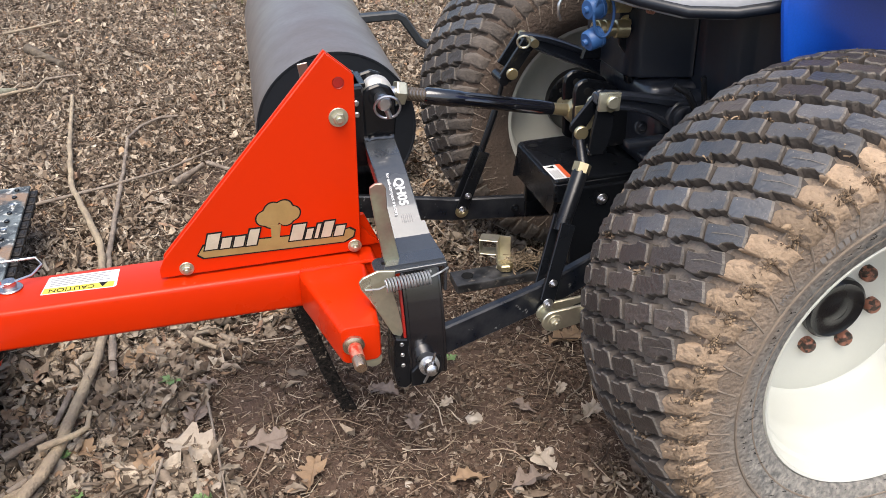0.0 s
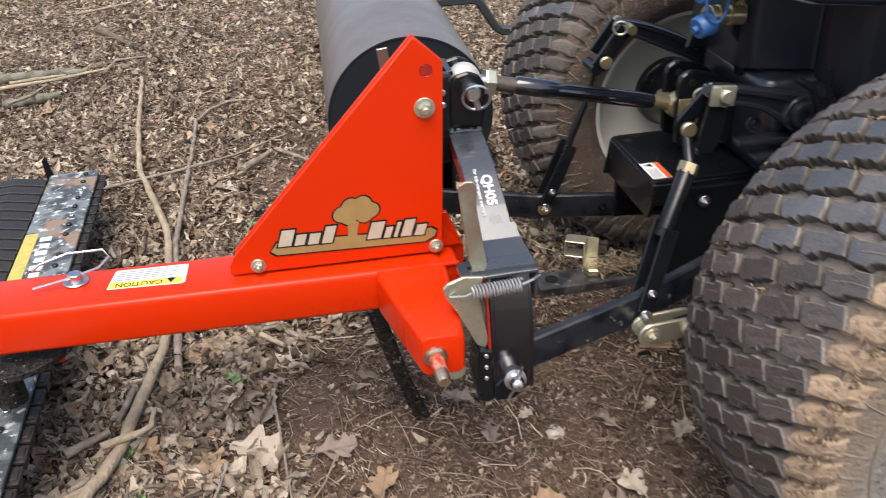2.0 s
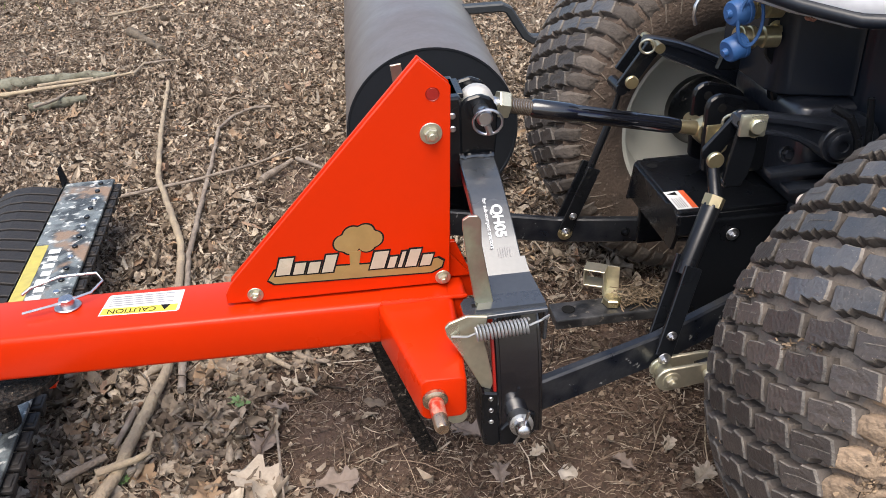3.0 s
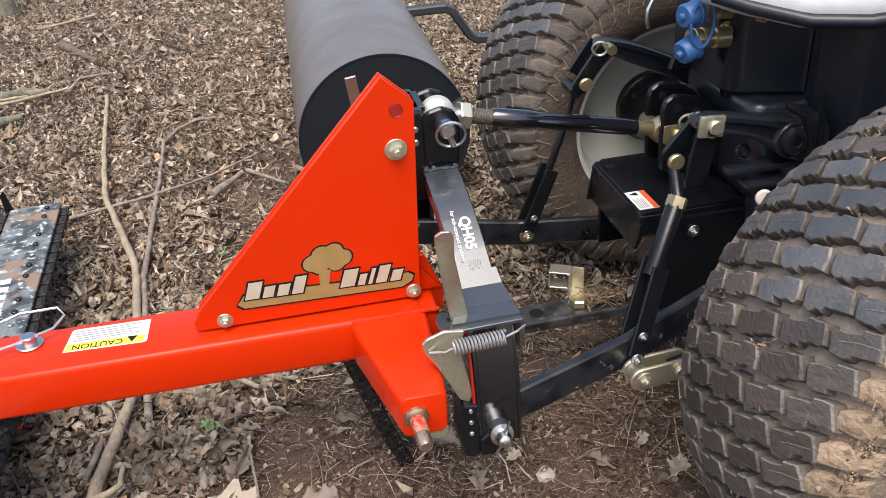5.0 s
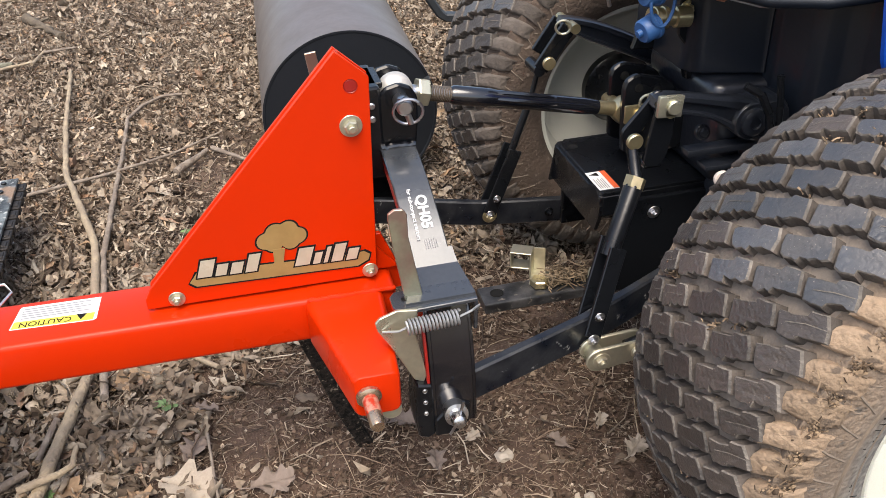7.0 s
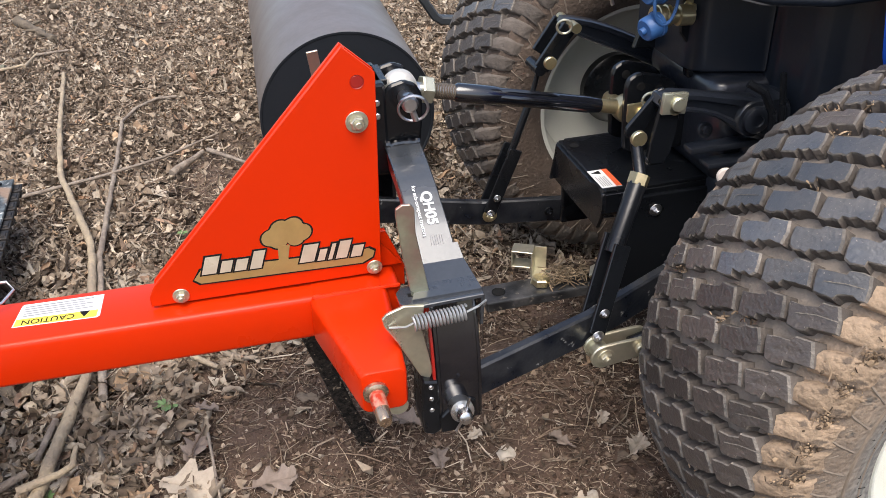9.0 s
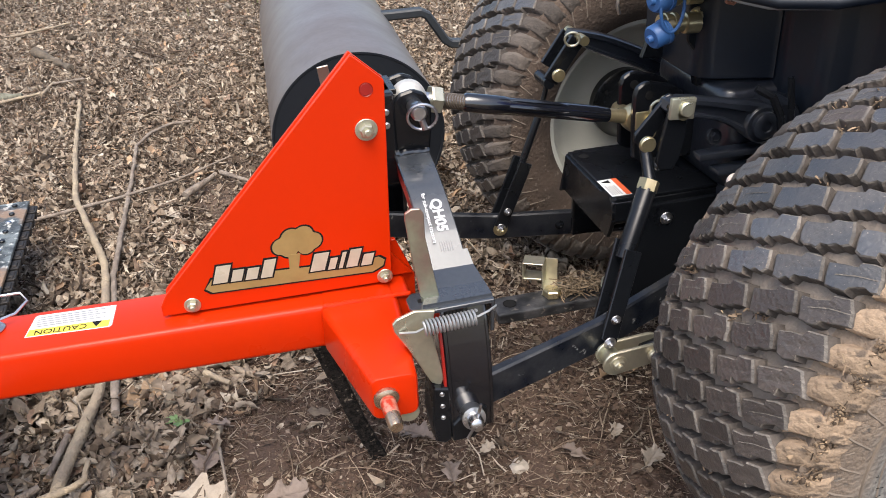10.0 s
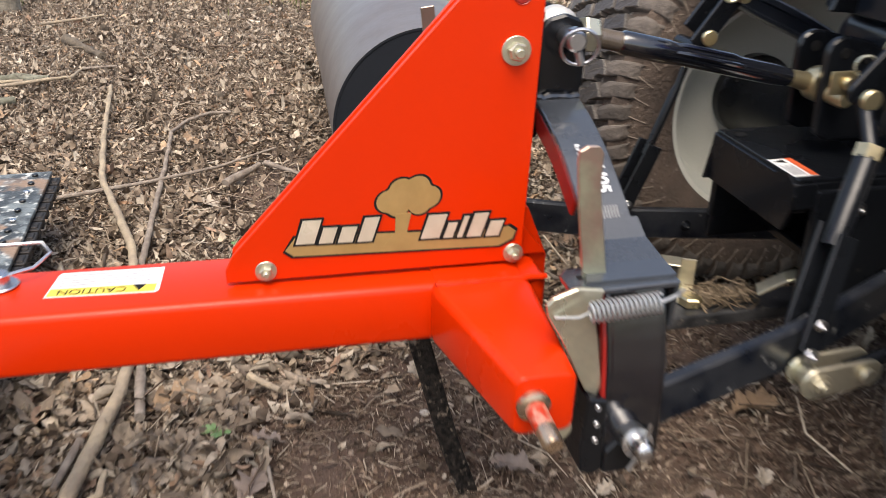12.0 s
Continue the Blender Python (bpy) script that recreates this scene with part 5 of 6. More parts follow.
bm = bx(-0.02, 0.8, -0.62, -0.30, 0.785, 1.10, 0.05, seg=4)
prism([(-0.015, 0.615), (-0.033, 0.66), (-0.048, 0.74), (-0.05, 1.0), (0.78, 1.0), (0.78, 0.6)], "y", -0.30, -0.285, 0.004, bm)
part("blue_fender", bm, BLUE, tractor, "glossy blue fender panel", True)
lip = [(-0.24, -0.12, 0.745), (-0.205, -0.16, 0.735), (-0.15, -0.21, 0.724), (-0.09, -0.245, 0.725), (0.03, -0.275, 0.739)]
# separate dark tube: underside shading of the platform edge put into its colour
part("platform_rim", tube(lip, 0.0095, 12), PANEL, tractor, "rounded platform rim, coloured dark for its shaded underside", True)
bm = tube([(x + 0.012, y + 0.034, z + 0.017) for x, y, z in lip], 0.036, 20)
prism([(-0.228, -0.085), (-0.193, -0.126), (-0.138, -0.176), (-0.078, -0.211), (0.03, -0.241), (0.3, -0.241), (0.3, 0.2), (-0.228, 0.2)], "z", 0.755, 0.787, 0.004, bm)
part("seat_platform", bm, GREY_PLASTIC, tractor, "shiny grey platform with a rounded edge", True)
part("platform_bolt", hex_bolt((-0.181, -0.145, 0.722), (-0.15, -1, -0.2), 0.0115, 0.010, washer=False), COPPER, tractor, "coppery platform bolt")
part("rear_reflector", bx(-0.10, 0.0, -0.26, -0.2, 0.80, 0.84, 0.006), RED_LABEL, tractor, "orange-red lamp lens")
place()
part("hydraulic_pipe", tube([(-0.115, -0.18, 0.598), (-0.094, -0.19, 0.585), (-0.078, -0.192, 0.555), (-0.073, -0.192, 0.53), (-0.072, -0.192, 0.49)], 0.006, 8), BLACK, tractor, "thin black hydraulic pipe", True)
part("hydraulic_pipe", tube([(-0.068, -0.188, 0.61), (-0.062, -0.19, 0.57), (-0.058, -0.19, 0.53), (-0.06, -0.19, 0.49)], 0.005, 8), BLACK, tractor, "thin black hydraulic pipe", True)


# ---- top link between tractor and quick hitch ----
place()
top_link = thing("top_link", (-0.42, 0, 0.53), "black adjustable top link with threaded zinc ends", "top link")
A, B = Vector((-0.577, -0.005, 0.587)), Vector((-0.201, 0.015, 0.498))
D = (B - A).normalized()
L = (B - A).length
part("turnbuckle", tube([A + D * 0.085, A + D * 0.09, A + D * 0.15, A + D * 0.16, A + D * (L - 0.075), A + D * (L - 0.05)], [0.011, 0.0145, 0.0152, 0.0138, 0.0135, 0.0115], 18), GLOSS_BLACK, top_link, "glossy black turnbuckle tube", True)
for dy, dz in ((-0.0065, 0.0125), (-0.0135, 0.0035)):
    part("pressed_ridge", tube([A + D * 0.155 + Vector((0, dy * 0.7, dz * 0.7)), A + D * 0.175 + Vector((0, dy, dz)), A + D * 0.245 + Vector((0, dy, dz)), A + D * 0.265 + Vector((0, dy * 0.7, dz * 0.7))], 0.0034, 8), GLOSS_BLACK, top_link, "", True)
part("threaded_end", tube([A + D * 0.02, A + D * 0.09], 0.0105, 16), STEEL, top_link, "greasy steel thread", True)
bm = bmesh.new()
for i in range(16):
    lathe([(0, 0.0104), (0.0012, 0.0122), (0.0024, 0.0104)], A + D * (0.05 + i * 0.0026), D, 16, bm)
part("thread", bm, GREASY, top_link, "greasy brown thread")
part("lock_nut", lathe([(0, 0.010), (0, 0.0205), (0.002, 0.0215), (0.016, 0.0215), (0.018, 0.0205), (0.018, 0.010)], A + D * 0.032, D, 6), PALE_ZINC, top_link, "big zinc hexagon lock nut")
bm = lathe([(-0.017, 0.013), (-0.015, 0.02), (-0.007, 0.026), (0.007, 0.026), (0.015, 0.02), (0.017, 0.013)], A, (0, 1, 0), 28)
part("ball_end", bm, DULL_STEEL, top_link, "pale steel ball end", True)
part("ball_end", lathe([(-0.017, 0.013), (-0.015, 0.02), (-0.007, 0.023), (0.007, 0.023), (0.015, 0.018), (0.017, 0.012)], B, (0, 1, 0), 28), ZINC, top_link, "yellow zinc ball end", True)
part("thread_end", tube([B - D * 0.07, B - D * 0.02], [0.010, 0.012], 14), ZINC, top_link, "yellow zinc rod end", True)

# ---- quick hitch ----
hitch = thing("quick_hitch", (-0.60, 0, 0.2), "black steel quick hitch frame with scuffed satin paint", "hitch")
# outer line of the sloping leg in its y-z plane, from the head out to the step
ARM = [(0.02, 0.525), (-0.001, 0.523), (-0.03, 0.5215), (-0.056, 0.518), (-0.08, 0.512), (-0.101, 0.505), (-0.124, 0.495), (-0.146, 0.483), (-0.187, 0.455), (-0.223, 0.424), (-0.251, 0.398)]
SHANK = [(-0.284, 0.396), (-0.293, 0.37), (-0.301, 0.345), (-0.307, 0.315), (-0.311, 0.285), (-0.313, 0.25), (-0.314, 0.212)]


def hitch_leg(s):
    """The curved upper leg, step flange, shank and latch of one side; s = -1 or 1."""
    def side(line):
        return [(-s * y, z) for y, z in line]

    def strip(line, thick, x0, x1, bm=None, ease=0.0015):
        """A band of that thickness under a line, its ends at x0 and x1 leaning a little."""
        pts, low = side(line), []
        for i, (y, z) in enumerate(pts):
            a, b = pts[max(i - 1, 0)], pts[min(i + 1, len(pts) - 1)]
            d = Vector((b[0] - a[0], b[1] - a[1])).normalized()
            n = Vector((-d.y, d.x)) * s
            low.append((y - n.x * thick, z - n.y * thick))
        return prism(pts + low[::-1], "x", x0, x1, ease, bm)

    def lean(bm):
        for v in bm.verts:
            v.co.x -= 0.010 * max(0.0, min(1.0, (v.co.z - 0.398) / 0.125))
        return bm

    x0, x1 = -0.603, -0.551
    leg = part("hitch_leg", lean(strip(ARM, 0.010, x0, x1)), HITCH_PAINT, hitch, "satin black curved hitch leg", True)
    part("leg_web", lean(strip([(y + 0.006, z - 0.010) for y, z in ARM[1:9]], 0.030, x0 + 0.001, x0 + 0.007)), RED, leg, "red painted inner web")
    part("leg_rib", lean(strip([(y + 0.006, z - 0.010) for y, z in ARM[1:]], 0.022, x1 - 0.007, x1 - 0.001)), BLACK, leg, "black side rib")
    rng = np.random.default_rng(6)
    bead = [Vector((-0.611 + 0.05 * i / 14, s * 0.052, 0.5195 + rng.normal(0, 0.0008))) for i in range(15)]
    part("weld_bead", tube(bead, [0.004 + abs(rng.normal(0, 0.0008)) for _ in range(15)], 8), GLOSS_BLACK, leg, "rough black weld bead", True)
    # flared saddle plate from the leg down to the step
    own = bmesh.new()
    rows = []
    for y, z, a, b in ((0.214, 0.4345, x0 - 0.001, x1 + 0.001), (0.232, 0.4195, x0 - 0.008, x1 + 0.004), (0.262, 0.409, x0 - 0.018, x1 + 0.010), (0.288, 0.4045, x0 - 0.028, x1 + 0.013)):
        rows.append([own.verts.new((x, s * y, z + h)) for x, h in ((a, 0.0035), (b, 0.0035), (b, -0.003), (a, -0.003))])
    for p, q in zip(rows, rows[1:]):
        for k in range(4):
            own.faces.new((p[k], p[(k + 1) % 4], q[(k + 1) % 4], q[k]))
    own.faces.new(rows[0])
    own.faces.new(rows[-1])
    part("saddle_plate", own, HITCH_PAINT, leg, "satin black flared saddle plate")
    # step flange with a rounded corner and a lip turned down toward the tractor
    out = [(-0.641, 0.252), (-0.648, 0.262), (-0.648, 0.284), (-0.643, 0.294), (-0.634, 0.299), (-0.537, 0.297), (-0.537, 0.246)]
    bm = prism([(x, s * y) for x, y in out], "z", 0.3985, 0.4045, 0.001)
    prism([(s * 0.297, 0.402), (s * 0.246, 0.402), (s * 0.25, 0.352), (s * 0.268, 0.343), (s * 0.29, 0.35)], "x", -0.5415, -0.5365, 0.001, bm)
    part("step_flange", bm, HITCH_PAINT, leg, "satin black step flange with a turned-down lip")
    part("flange_slot", prism([(x, s * y) for x, y in ((-0.634, 0.268), (-0.603, 0.268), (-0.603, 0.276), (-0.634, 0.276))], "z", 0.4043, 0.4049, 0), INK, leg)
    # curved shank under the step, between two side plates
    bm = strip(SHANK, 0.007, -0.604, -0.5485)
    cheeks = [(y, z) for y, z in SHANK] + [(-0.288, 0.196), (-0.262, 0.2), (-0.25, 0.24), (-0.245, 0.32), (-0.245, 0.396)]
    for a in (-0.609, -0.553):
        prism(side(cheeks), "x", a, a + 0.007, 0.0015, bm)
    lower = part("lower_leg", bm, GLOSS_BLACK, hitch, "glossy black curved lower hitch leg", True)
    part("leg_edge", strip([(y - 0.001, z) for y, z in SHANK[1:5]], 0.008, -0.6135, -0.6095, None, 0.0005), RED, lower, "red painted edge")
    # hook jaw toward the implement
    out = [(-0.629, 0.293), (-0.607, 0.288), (-0.606, 0.2), (-0.616, 0.194), (-0.63, 0.2), (-0.633, 0.23)]
    bm = prism(out, "y", s * 0.262, s * 0.316, 0.0025)
    prism([(-0.575, 0.255), (-0.556, 0.245), (-0.557, 0.214), (-0.576, 0.196), (-0.606, 0.196), (-0.606, 0.225)], "y", s * 0.29, s * 0.3175, 0.002, bm)
    part("hook_jaw", bm, BLACK, lower, "black hook jaw")
    for z in (0.282, 0.262, 0.242):
        part("jaw_rivet", disc((-0.6185, s * 0.316, z), (0, s, 0), 0.0035, 0.0025), STEEL, lower)
    p = Vector((-0.580, s * 0.330, 0.244))
    bm = lathe([(-0.02, 0.016), (0, 0.0165), (0.005, 0.0165), (0.006, 0.011), (0.020, 0.0105), (0.026, 0.009), (0.028, 0.006), (0.028, 1e-5)], p, (-0.03, s, 0.25), 20)
    part("lower_pin", bm, STEEL, lower, "bright steel lower hitch pin", True)
    part("split_pin", tube([p + Vector((0.008, s * 0.012, 0.03)), p + Vector((-0.001, s * 0.016, 0.0)), p + Vector((-0.012, s * 0.014, -0.022))], 0.0022, 6), STEEL, lower, "thin steel split pin", True)
    # latch: flat handle standing up through the flange, latch plate below it and spring
    hand = [(-0.6285, 0.398), (-0.604, 0.398), (-0.612, 0.45), (-0.6195, 0.499), (-0.6195, 0.532), (-0.624, 0.539), (-0.635, 0.540), (-0.643, 0.535), (-0.6435, 0.525), (-0.639, 0.478)]
    if s < 0:
        bm = prism(hand, "y", -0.2755, -0.2705, 0.001)
    else:
        bm = tube([(-0.655, 0.285, 0.40), (-0.664, 0.277, 0.48), (-0.674, 0.271, 0.566)], 0, flat=(0.020, 0.005), up=(0, 1, 0))
    handle = part("latch_handle", bm, HANDLE_ZINC, hitch, "flat pale zinc latch handle")
    lp = [(-0.675, 0.397), (-0.669, 0.404), (-0.646, 0.412), (-0.619, 0.408), (-0.625, 0.377), (-0.617, 0.33), (-0.612, 0.300), (-0.617, 0.288), (-0.629, 0.295), (-0.658, 0.358), (-0.673, 0.385)]
    bm = prism(lp, "y", s * 0.3005, s * 0.3055, 0.001)
    part("latch_plate", bm, PALE_ZINC, handle, "bent pale zinc latch plate")
    a, b = Vector((-0.637, s * 0.317, 0.3925)), Vector((-0.567, s * 0.317, 0.3955))
    d = (b - a).normalized()
    o1 = d.cross(Vector((0, 1, 0))).normalized()
    o2 = d.cross(o1)
    n = 15 * 10
    coil = [a + (b - a) * (k / n) + 0.0095 * (o1 * math.cos(k * math.tau / 10) + o2 * math.sin(k * math.tau / 10)) for k in range(n + 1)]
    bm = tube(coil, 0.0017, 6)
    tube([a, a + Vector((-0.010, 0, -0.004)), a + Vector((-0.030, s * -0.010, -0.008))], 0.0016, 6, bm)
    tube([b, b + Vector((0.016, 0, 0.006)), b + Vector((0.029, s * -0.012, 0.004)), b + Vector((0.029, s * -0.02, -0.008))], 0.0016, 6, bm)
    part("latch_spring", bm, SPRING_STEEL, handle, "dull grey coil spring", True)
    return leg


near_leg = hitch_leg(-1)
hitch_leg(1)
# head with the upper hook and the top link pin
for y in (-0.045, 0.035):
    out = [(-0.622, 0.50), (-0.618, 0.565), (-0.612, 0.592), (-0.598, 0.606), (-0.578, 0.611), (-0.561, 0.604), (-0.552, 0.588), (-0.553, 0.55), (-0.559, 0.50)]
    part("head_plate", prism(out, "y", y, y + 0.010, 0.003), BLACK, hitch, "black rounded head plate")
bm = bx(-0.634, -0.606, -0.05, 0.05, 0.47, 0.612, 0.004)
prism([(-0.640, 0.612), (-0.600, 0.612), (-0.600, 0.604), (-0.640, 0.598)], "y", -0.034, 0.034, 0.001, bm)
part("head_block", bm, BLACK, hitch, "black head block")
for z in (0.565, 0.585):
    part("head_bolt", disc((-0.62, -0.05, z), (0, -1, 0), 0.005, 0.004), STEEL, hitch)
part("head_bridge", bx(-0.622, -0.559, -0.045, 0.045, 0.49, 0.518, 0.004), HITCH_PAINT, hitch)
pin = part("top_pin", lathe([(-0.075, 0.009), (-0.072, 0.012), (0.06, 0.012), (0.064, 0.009)], A, (0, 1, 0), 18), STEEL, hitch, "steel top link pin", True)
part("pin_ring", ring_clip(A + Vector((0.004, -0.072, -0.006)), (0.15, 1, 0.25), 0.021, 0.0022), STEEL, pin, "steel linchpin ring", True)
part("linchpin", tube([A + Vector((-0.004, -0.066, 0.014)), A + Vector((0.008, -0.068, -0.026))], 0.005, 10), STEEL, pin, "steel linchpin", True)
# lettering on the curved face


def on_leg(x, y, lift=0.0006):
    """A frame on the near leg's outer face, its x running down the leg and its z out of it."""
    k = next(i for i in range(len(ARM) - 1) if ARM[i + 1][0] <= y)
    (ya, za), (yb, zb) = ARM[k], ARM[k + 1]
    z = za + (zb - za) * (y - ya) / (yb - ya)
    way = Vector((0.0, yb - ya, zb - za)).normalized()
    side = (Vector((1, 0, 0)) - way * way.x).normalized()
    n = way.cross(side)
    return basis(Vector((x, y, z)) + n * lift, way, side, n)


part("lettering", text_bm("QH05", 0.0205, on_leg(-0.577, -0.166, 0.0009), 0.035), WHITE_INK, near_leg, "white letters QH05")
part("lettering", text_bm("for sub-compact tractors", 0.0078, on_leg(-0.5915, -0.168, 0.0011), 0.015), WHITE_INK, near_leg, "small white letters")
bm = bmesh.new()
for i in range(6):
    bx(-0.010, 0.008 - 0.004 * (i % 2), -0.0006, 0.0006, -0.0002, 0.0002, 0, bm, on_leg(-0.584 + i * 0.0032, -0.206, 0.0009))
part("small_print", bm, GREY_INK, near_leg)

# ---- landscape rake: orange boom, mast and tined head ----
place()
IU, IV, IO = Vector((1, -0.003, -0.015)).normalized(), Vector((-0.05, 0.9985, 0)), Vector((-0.653, -0.124, 0.362))
IV = (IV - IU * IV.dot(IU)).normalized()
IW = IU.cross(IV)
IM = basis(IO, IU * 0.942, IV * 0.95, IW * 0.90)
# the mast's outline leans toward the tractor
MM = IM @ Matrix(((1, 0, 0.113, 0), (0, 1, 0, 0), (0, 0, 1, 0), (0, 0, 0, 1)))
rake = thing("landscape_rake", (-1.0, -0.05, 0.0), "glossy orange landscape rake with a black tined head", "rake")
boom = part("boom", bx(-0.72, 0.034, -0.034, 0.080, -0.097, -0.018, 0.009, m=IM, seg=3), ORANGE, rake, "glossy orange square tube boom", True)


def mast_sheet():
    """The folded mast: two triangular cheeks joined by a rounded strip along the slope."""
    near = [(-0.335, -0.013), (-0.337, 0.004), (-0.330, 0.022), (-0.067, 0.369), (-0.018, 0.327), (0.012, -0.011)]
    far = [(-0.33, -0.013), (-0.330, 0.022), (-0.067, 0.369), (-0.018, 0.327), (0.012, 0.03), (0.05, -0.013)]
    cheek = prism(near, "y", 0.0, 0.006, 0.0008, m=MM)
    back = prism(far, "y", 0.018, 0.024, 0.0008, m=MM)
    n = Vector((-0.347, 0, 0.263)).normalized()
    a, b = Vector((-0.330, 0, 0.022)), Vector((-0.067, 0, 0.369))
    ring = [(0.006 + 0.0015 * k, -0.0022 - 0.0012 * math.sin(math.pi * k / 8)) for k in range(9)]
    own = bmesh.new()
    rows = [[own.verts.new(p + n * h + Vector((0, v, 0))) for v, h in ring] for p in (a, b)]
    rows += [[own.verts.new(p + n * (h - 0.005) + Vector((0, v, 0))) for v, h in ring] for p in (b, a)]
    for r in range(4):
        p, q = rows[r], rows[(r + 1) % 4]
        for k in range(8):
            own.faces.new((p[k], p[k + 1], q[k + 1], q[k]))
    own.transform(MM)
    return cheek, back, own


cheek, back, fold = mast_sheet()
mast = part("mast", cheek, ORANGE, rake, "orange folded triangular mast plate", True)
part("mast_back", back, ORANGE, rake, "orange mast back plate", True)
part("mast_fold", fold, ORANGE, rake, "orange strip set between the mast plates", True)
# no hole is cut: a flush red disc paints the recess's shade
part("mast_hole", disc(MM @ Vector((-0.043, 0.0006, 0.316)), -IV, 0.0095, 0.0012), RED, mast, "dark red disc painted for the shade in a drilled hole")
for a, b, r in ((-0.040, 0.255, 0.0100), (-0.292, 0.0, 0.0075), (0.0, 0.0, 0.0075)):
    part("mast_bolt", hex_bolt(MM @ Vector((a, 0.0, b)), -IV, r, r * 1.1), PALE_ZINC, mast, "zinc nut and washer")


def crossbar():
    """The tapered lower hitch tube with rounded corners, wide at the boom and narrow at its ends."""
    own = bmesh.new()
    rows = []
    for v, a0, a1, top, low, r in ((-0.2325, -0.058, -0.007, -0.0225, -0.0830, 0.008), (-0.2315, -0.0625, -0.0025, -0.0185, -0.0868, 0.010), (-0.228, -0.065, 0.0, -0.0165, -0.0885, 0.011), (-0.05, -0.106, 0.012, -0.0165, -0.095, 0.011),
                                   (0.10, -0.106, 0.012, -0.0165, -0.095, 0.011), (0.44, -0.065, 0.0, -0.0165, -0.0885, 0.011), (0.445, -0.061, -0.004, -0.020, -0.086, 0.008)):
        ring = []
        for ca, cb, start in ((a1 - r, top - r, 0), (a0 + r, top - r, 90), (a0 + r, low + r, 180), (a1 - r, low + r, 270)):
            for k in range(5):
                t = radians(start + 22.5 * k)
                ring.append(own.verts.new((ca + r * math.cos(t), v, cb + r * math.sin(t))))
        rows.append(ring)
    for p, q in zip(rows, rows[1:]):
        for k in range(20):
            own.faces.new((p[k], p[(k + 1) % 20], q[(k + 1) % 20], q[k]))
    own.faces.new(rows[0])
    own.faces.new(rows[-1])
    own.transform(IM)
    return own


part("crossbar", crossbar(), ORANGE, rake, "orange tapered lower hitch tube", True)
for v, s in ((-0.232, -1), (0.445, 1)):
    p = IM @ Vector((-0.045, v, -0.050))
    way = (IV * s + Vector((0.05, 0, -0.10))).normalized()
    lp_ = part("hitch_pin", lathe([(0.034, 0.0098), (0.050, 0.0098), (0.055, 0.008), (0.055, 1e-5)], p, way, 20), PIN_STEEL, rake, "worn coppery steel hitch pin", True)
    part("pin_collar", lathe([(-0.002, 0.010), (0, 0.0165), (0.005, 0.0165), (0.0075, 0.013), (0.0085, 0.0105)], p, way, 20), PIN_STEEL, lp_, "worn steel collar", True)
    part("pin_shank", lathe([(0.006, 0.0103), (0.034, 0.0101)], p, way, 20), PIN_PAINT, lp_, "shank with scraped red paint", True)
    q = IM @ Vector((-0.014, v - 0.016 * s, -0.090))
    part("pin_bracket", disc(q, IV * s, 0.014, 0.012), PALE_ZINC, lp_, "zinc bush", True)
# weld beads where the hitch tube meets the boom
rng_w = np.random.default_rng(4)
for v0 in (-0.036, 0.083):
    bead = [IM @ Vector((-0.102 + 0.134 * k / 20, v0 + rng_w.normal(0, 0.0006), -0.0165 + rng_w.normal(0, 0.0004))) for k in range(21)]
    part("weld_bead", tube(bead, [0.0032 + 0.0007 * (k % 2) for k in range(21)], 8), ORANGE, rake, "painted weld bead", True)
# gusset at the front of the boom
part("gusset", prism([(0.0, -0.02), (0.016, 0.05), (0.024, 0.05), (0.052, -0.02), (0.052, -0.06), (0.03, -0.06)], "y", 0.025, 0.035, 0.001, m=IM), ORANGE, rake, "orange gusset plate")
# caution label, read from the other side of the boom
LW = -0.0178
LM = IM @ Matrix.Translation((-0.018, 0.004, 0))
label = part("caution_label", prism([(-0.515, 0.003), (-0.397, -0.002), (-0.393, 0.002), (-0.391, 0.058), (-0.505, 0.060), (-0.508, 0.056)], "z", LW, LW + 0.0004, 0, m=LM), WHITE_LABEL, rake, "white and yellow caution label")
part("label_band", prism([(-0.513, 0.0045), (-0.398, 0.0), (-0.3965, 0.018), (-0.511, 0.022)], "z", LW + 0.0004, LW + 0.0006, 0, m=LM), YELLOW_LABEL, label)
lm = LM @ Matrix.Translation((-0.466, 0.0115, LW + 0.0007)) @ Matrix.Rotation(math.pi - 0.03, 4, "Z")
part("lettering", text_bm("CAUTION", 0.0165, lm), INK, label, "black word CAUTION")
part("warning_sign", prism([(-0.423, 0.019), (-0.408, 0.018), (-0.4155, 0.004)], "z", LW + 0.0006, LW + 0.0009, 0, m=LM), INK, label)
bm = bmesh.new()
for i in range(5):
    bx(-0.503, -0.405 - 0.012 * (i % 2), 0.027 + i * 0.006, 0.0292 + i * 0.006, LW + 0.0004, LW + 0.0008, 0, bm, LM)
part("small_print", bm, GREY_INK, label)


def blob(points, v0, v1):
    return prism(points, "y", v0, v1, 0, m=MM)


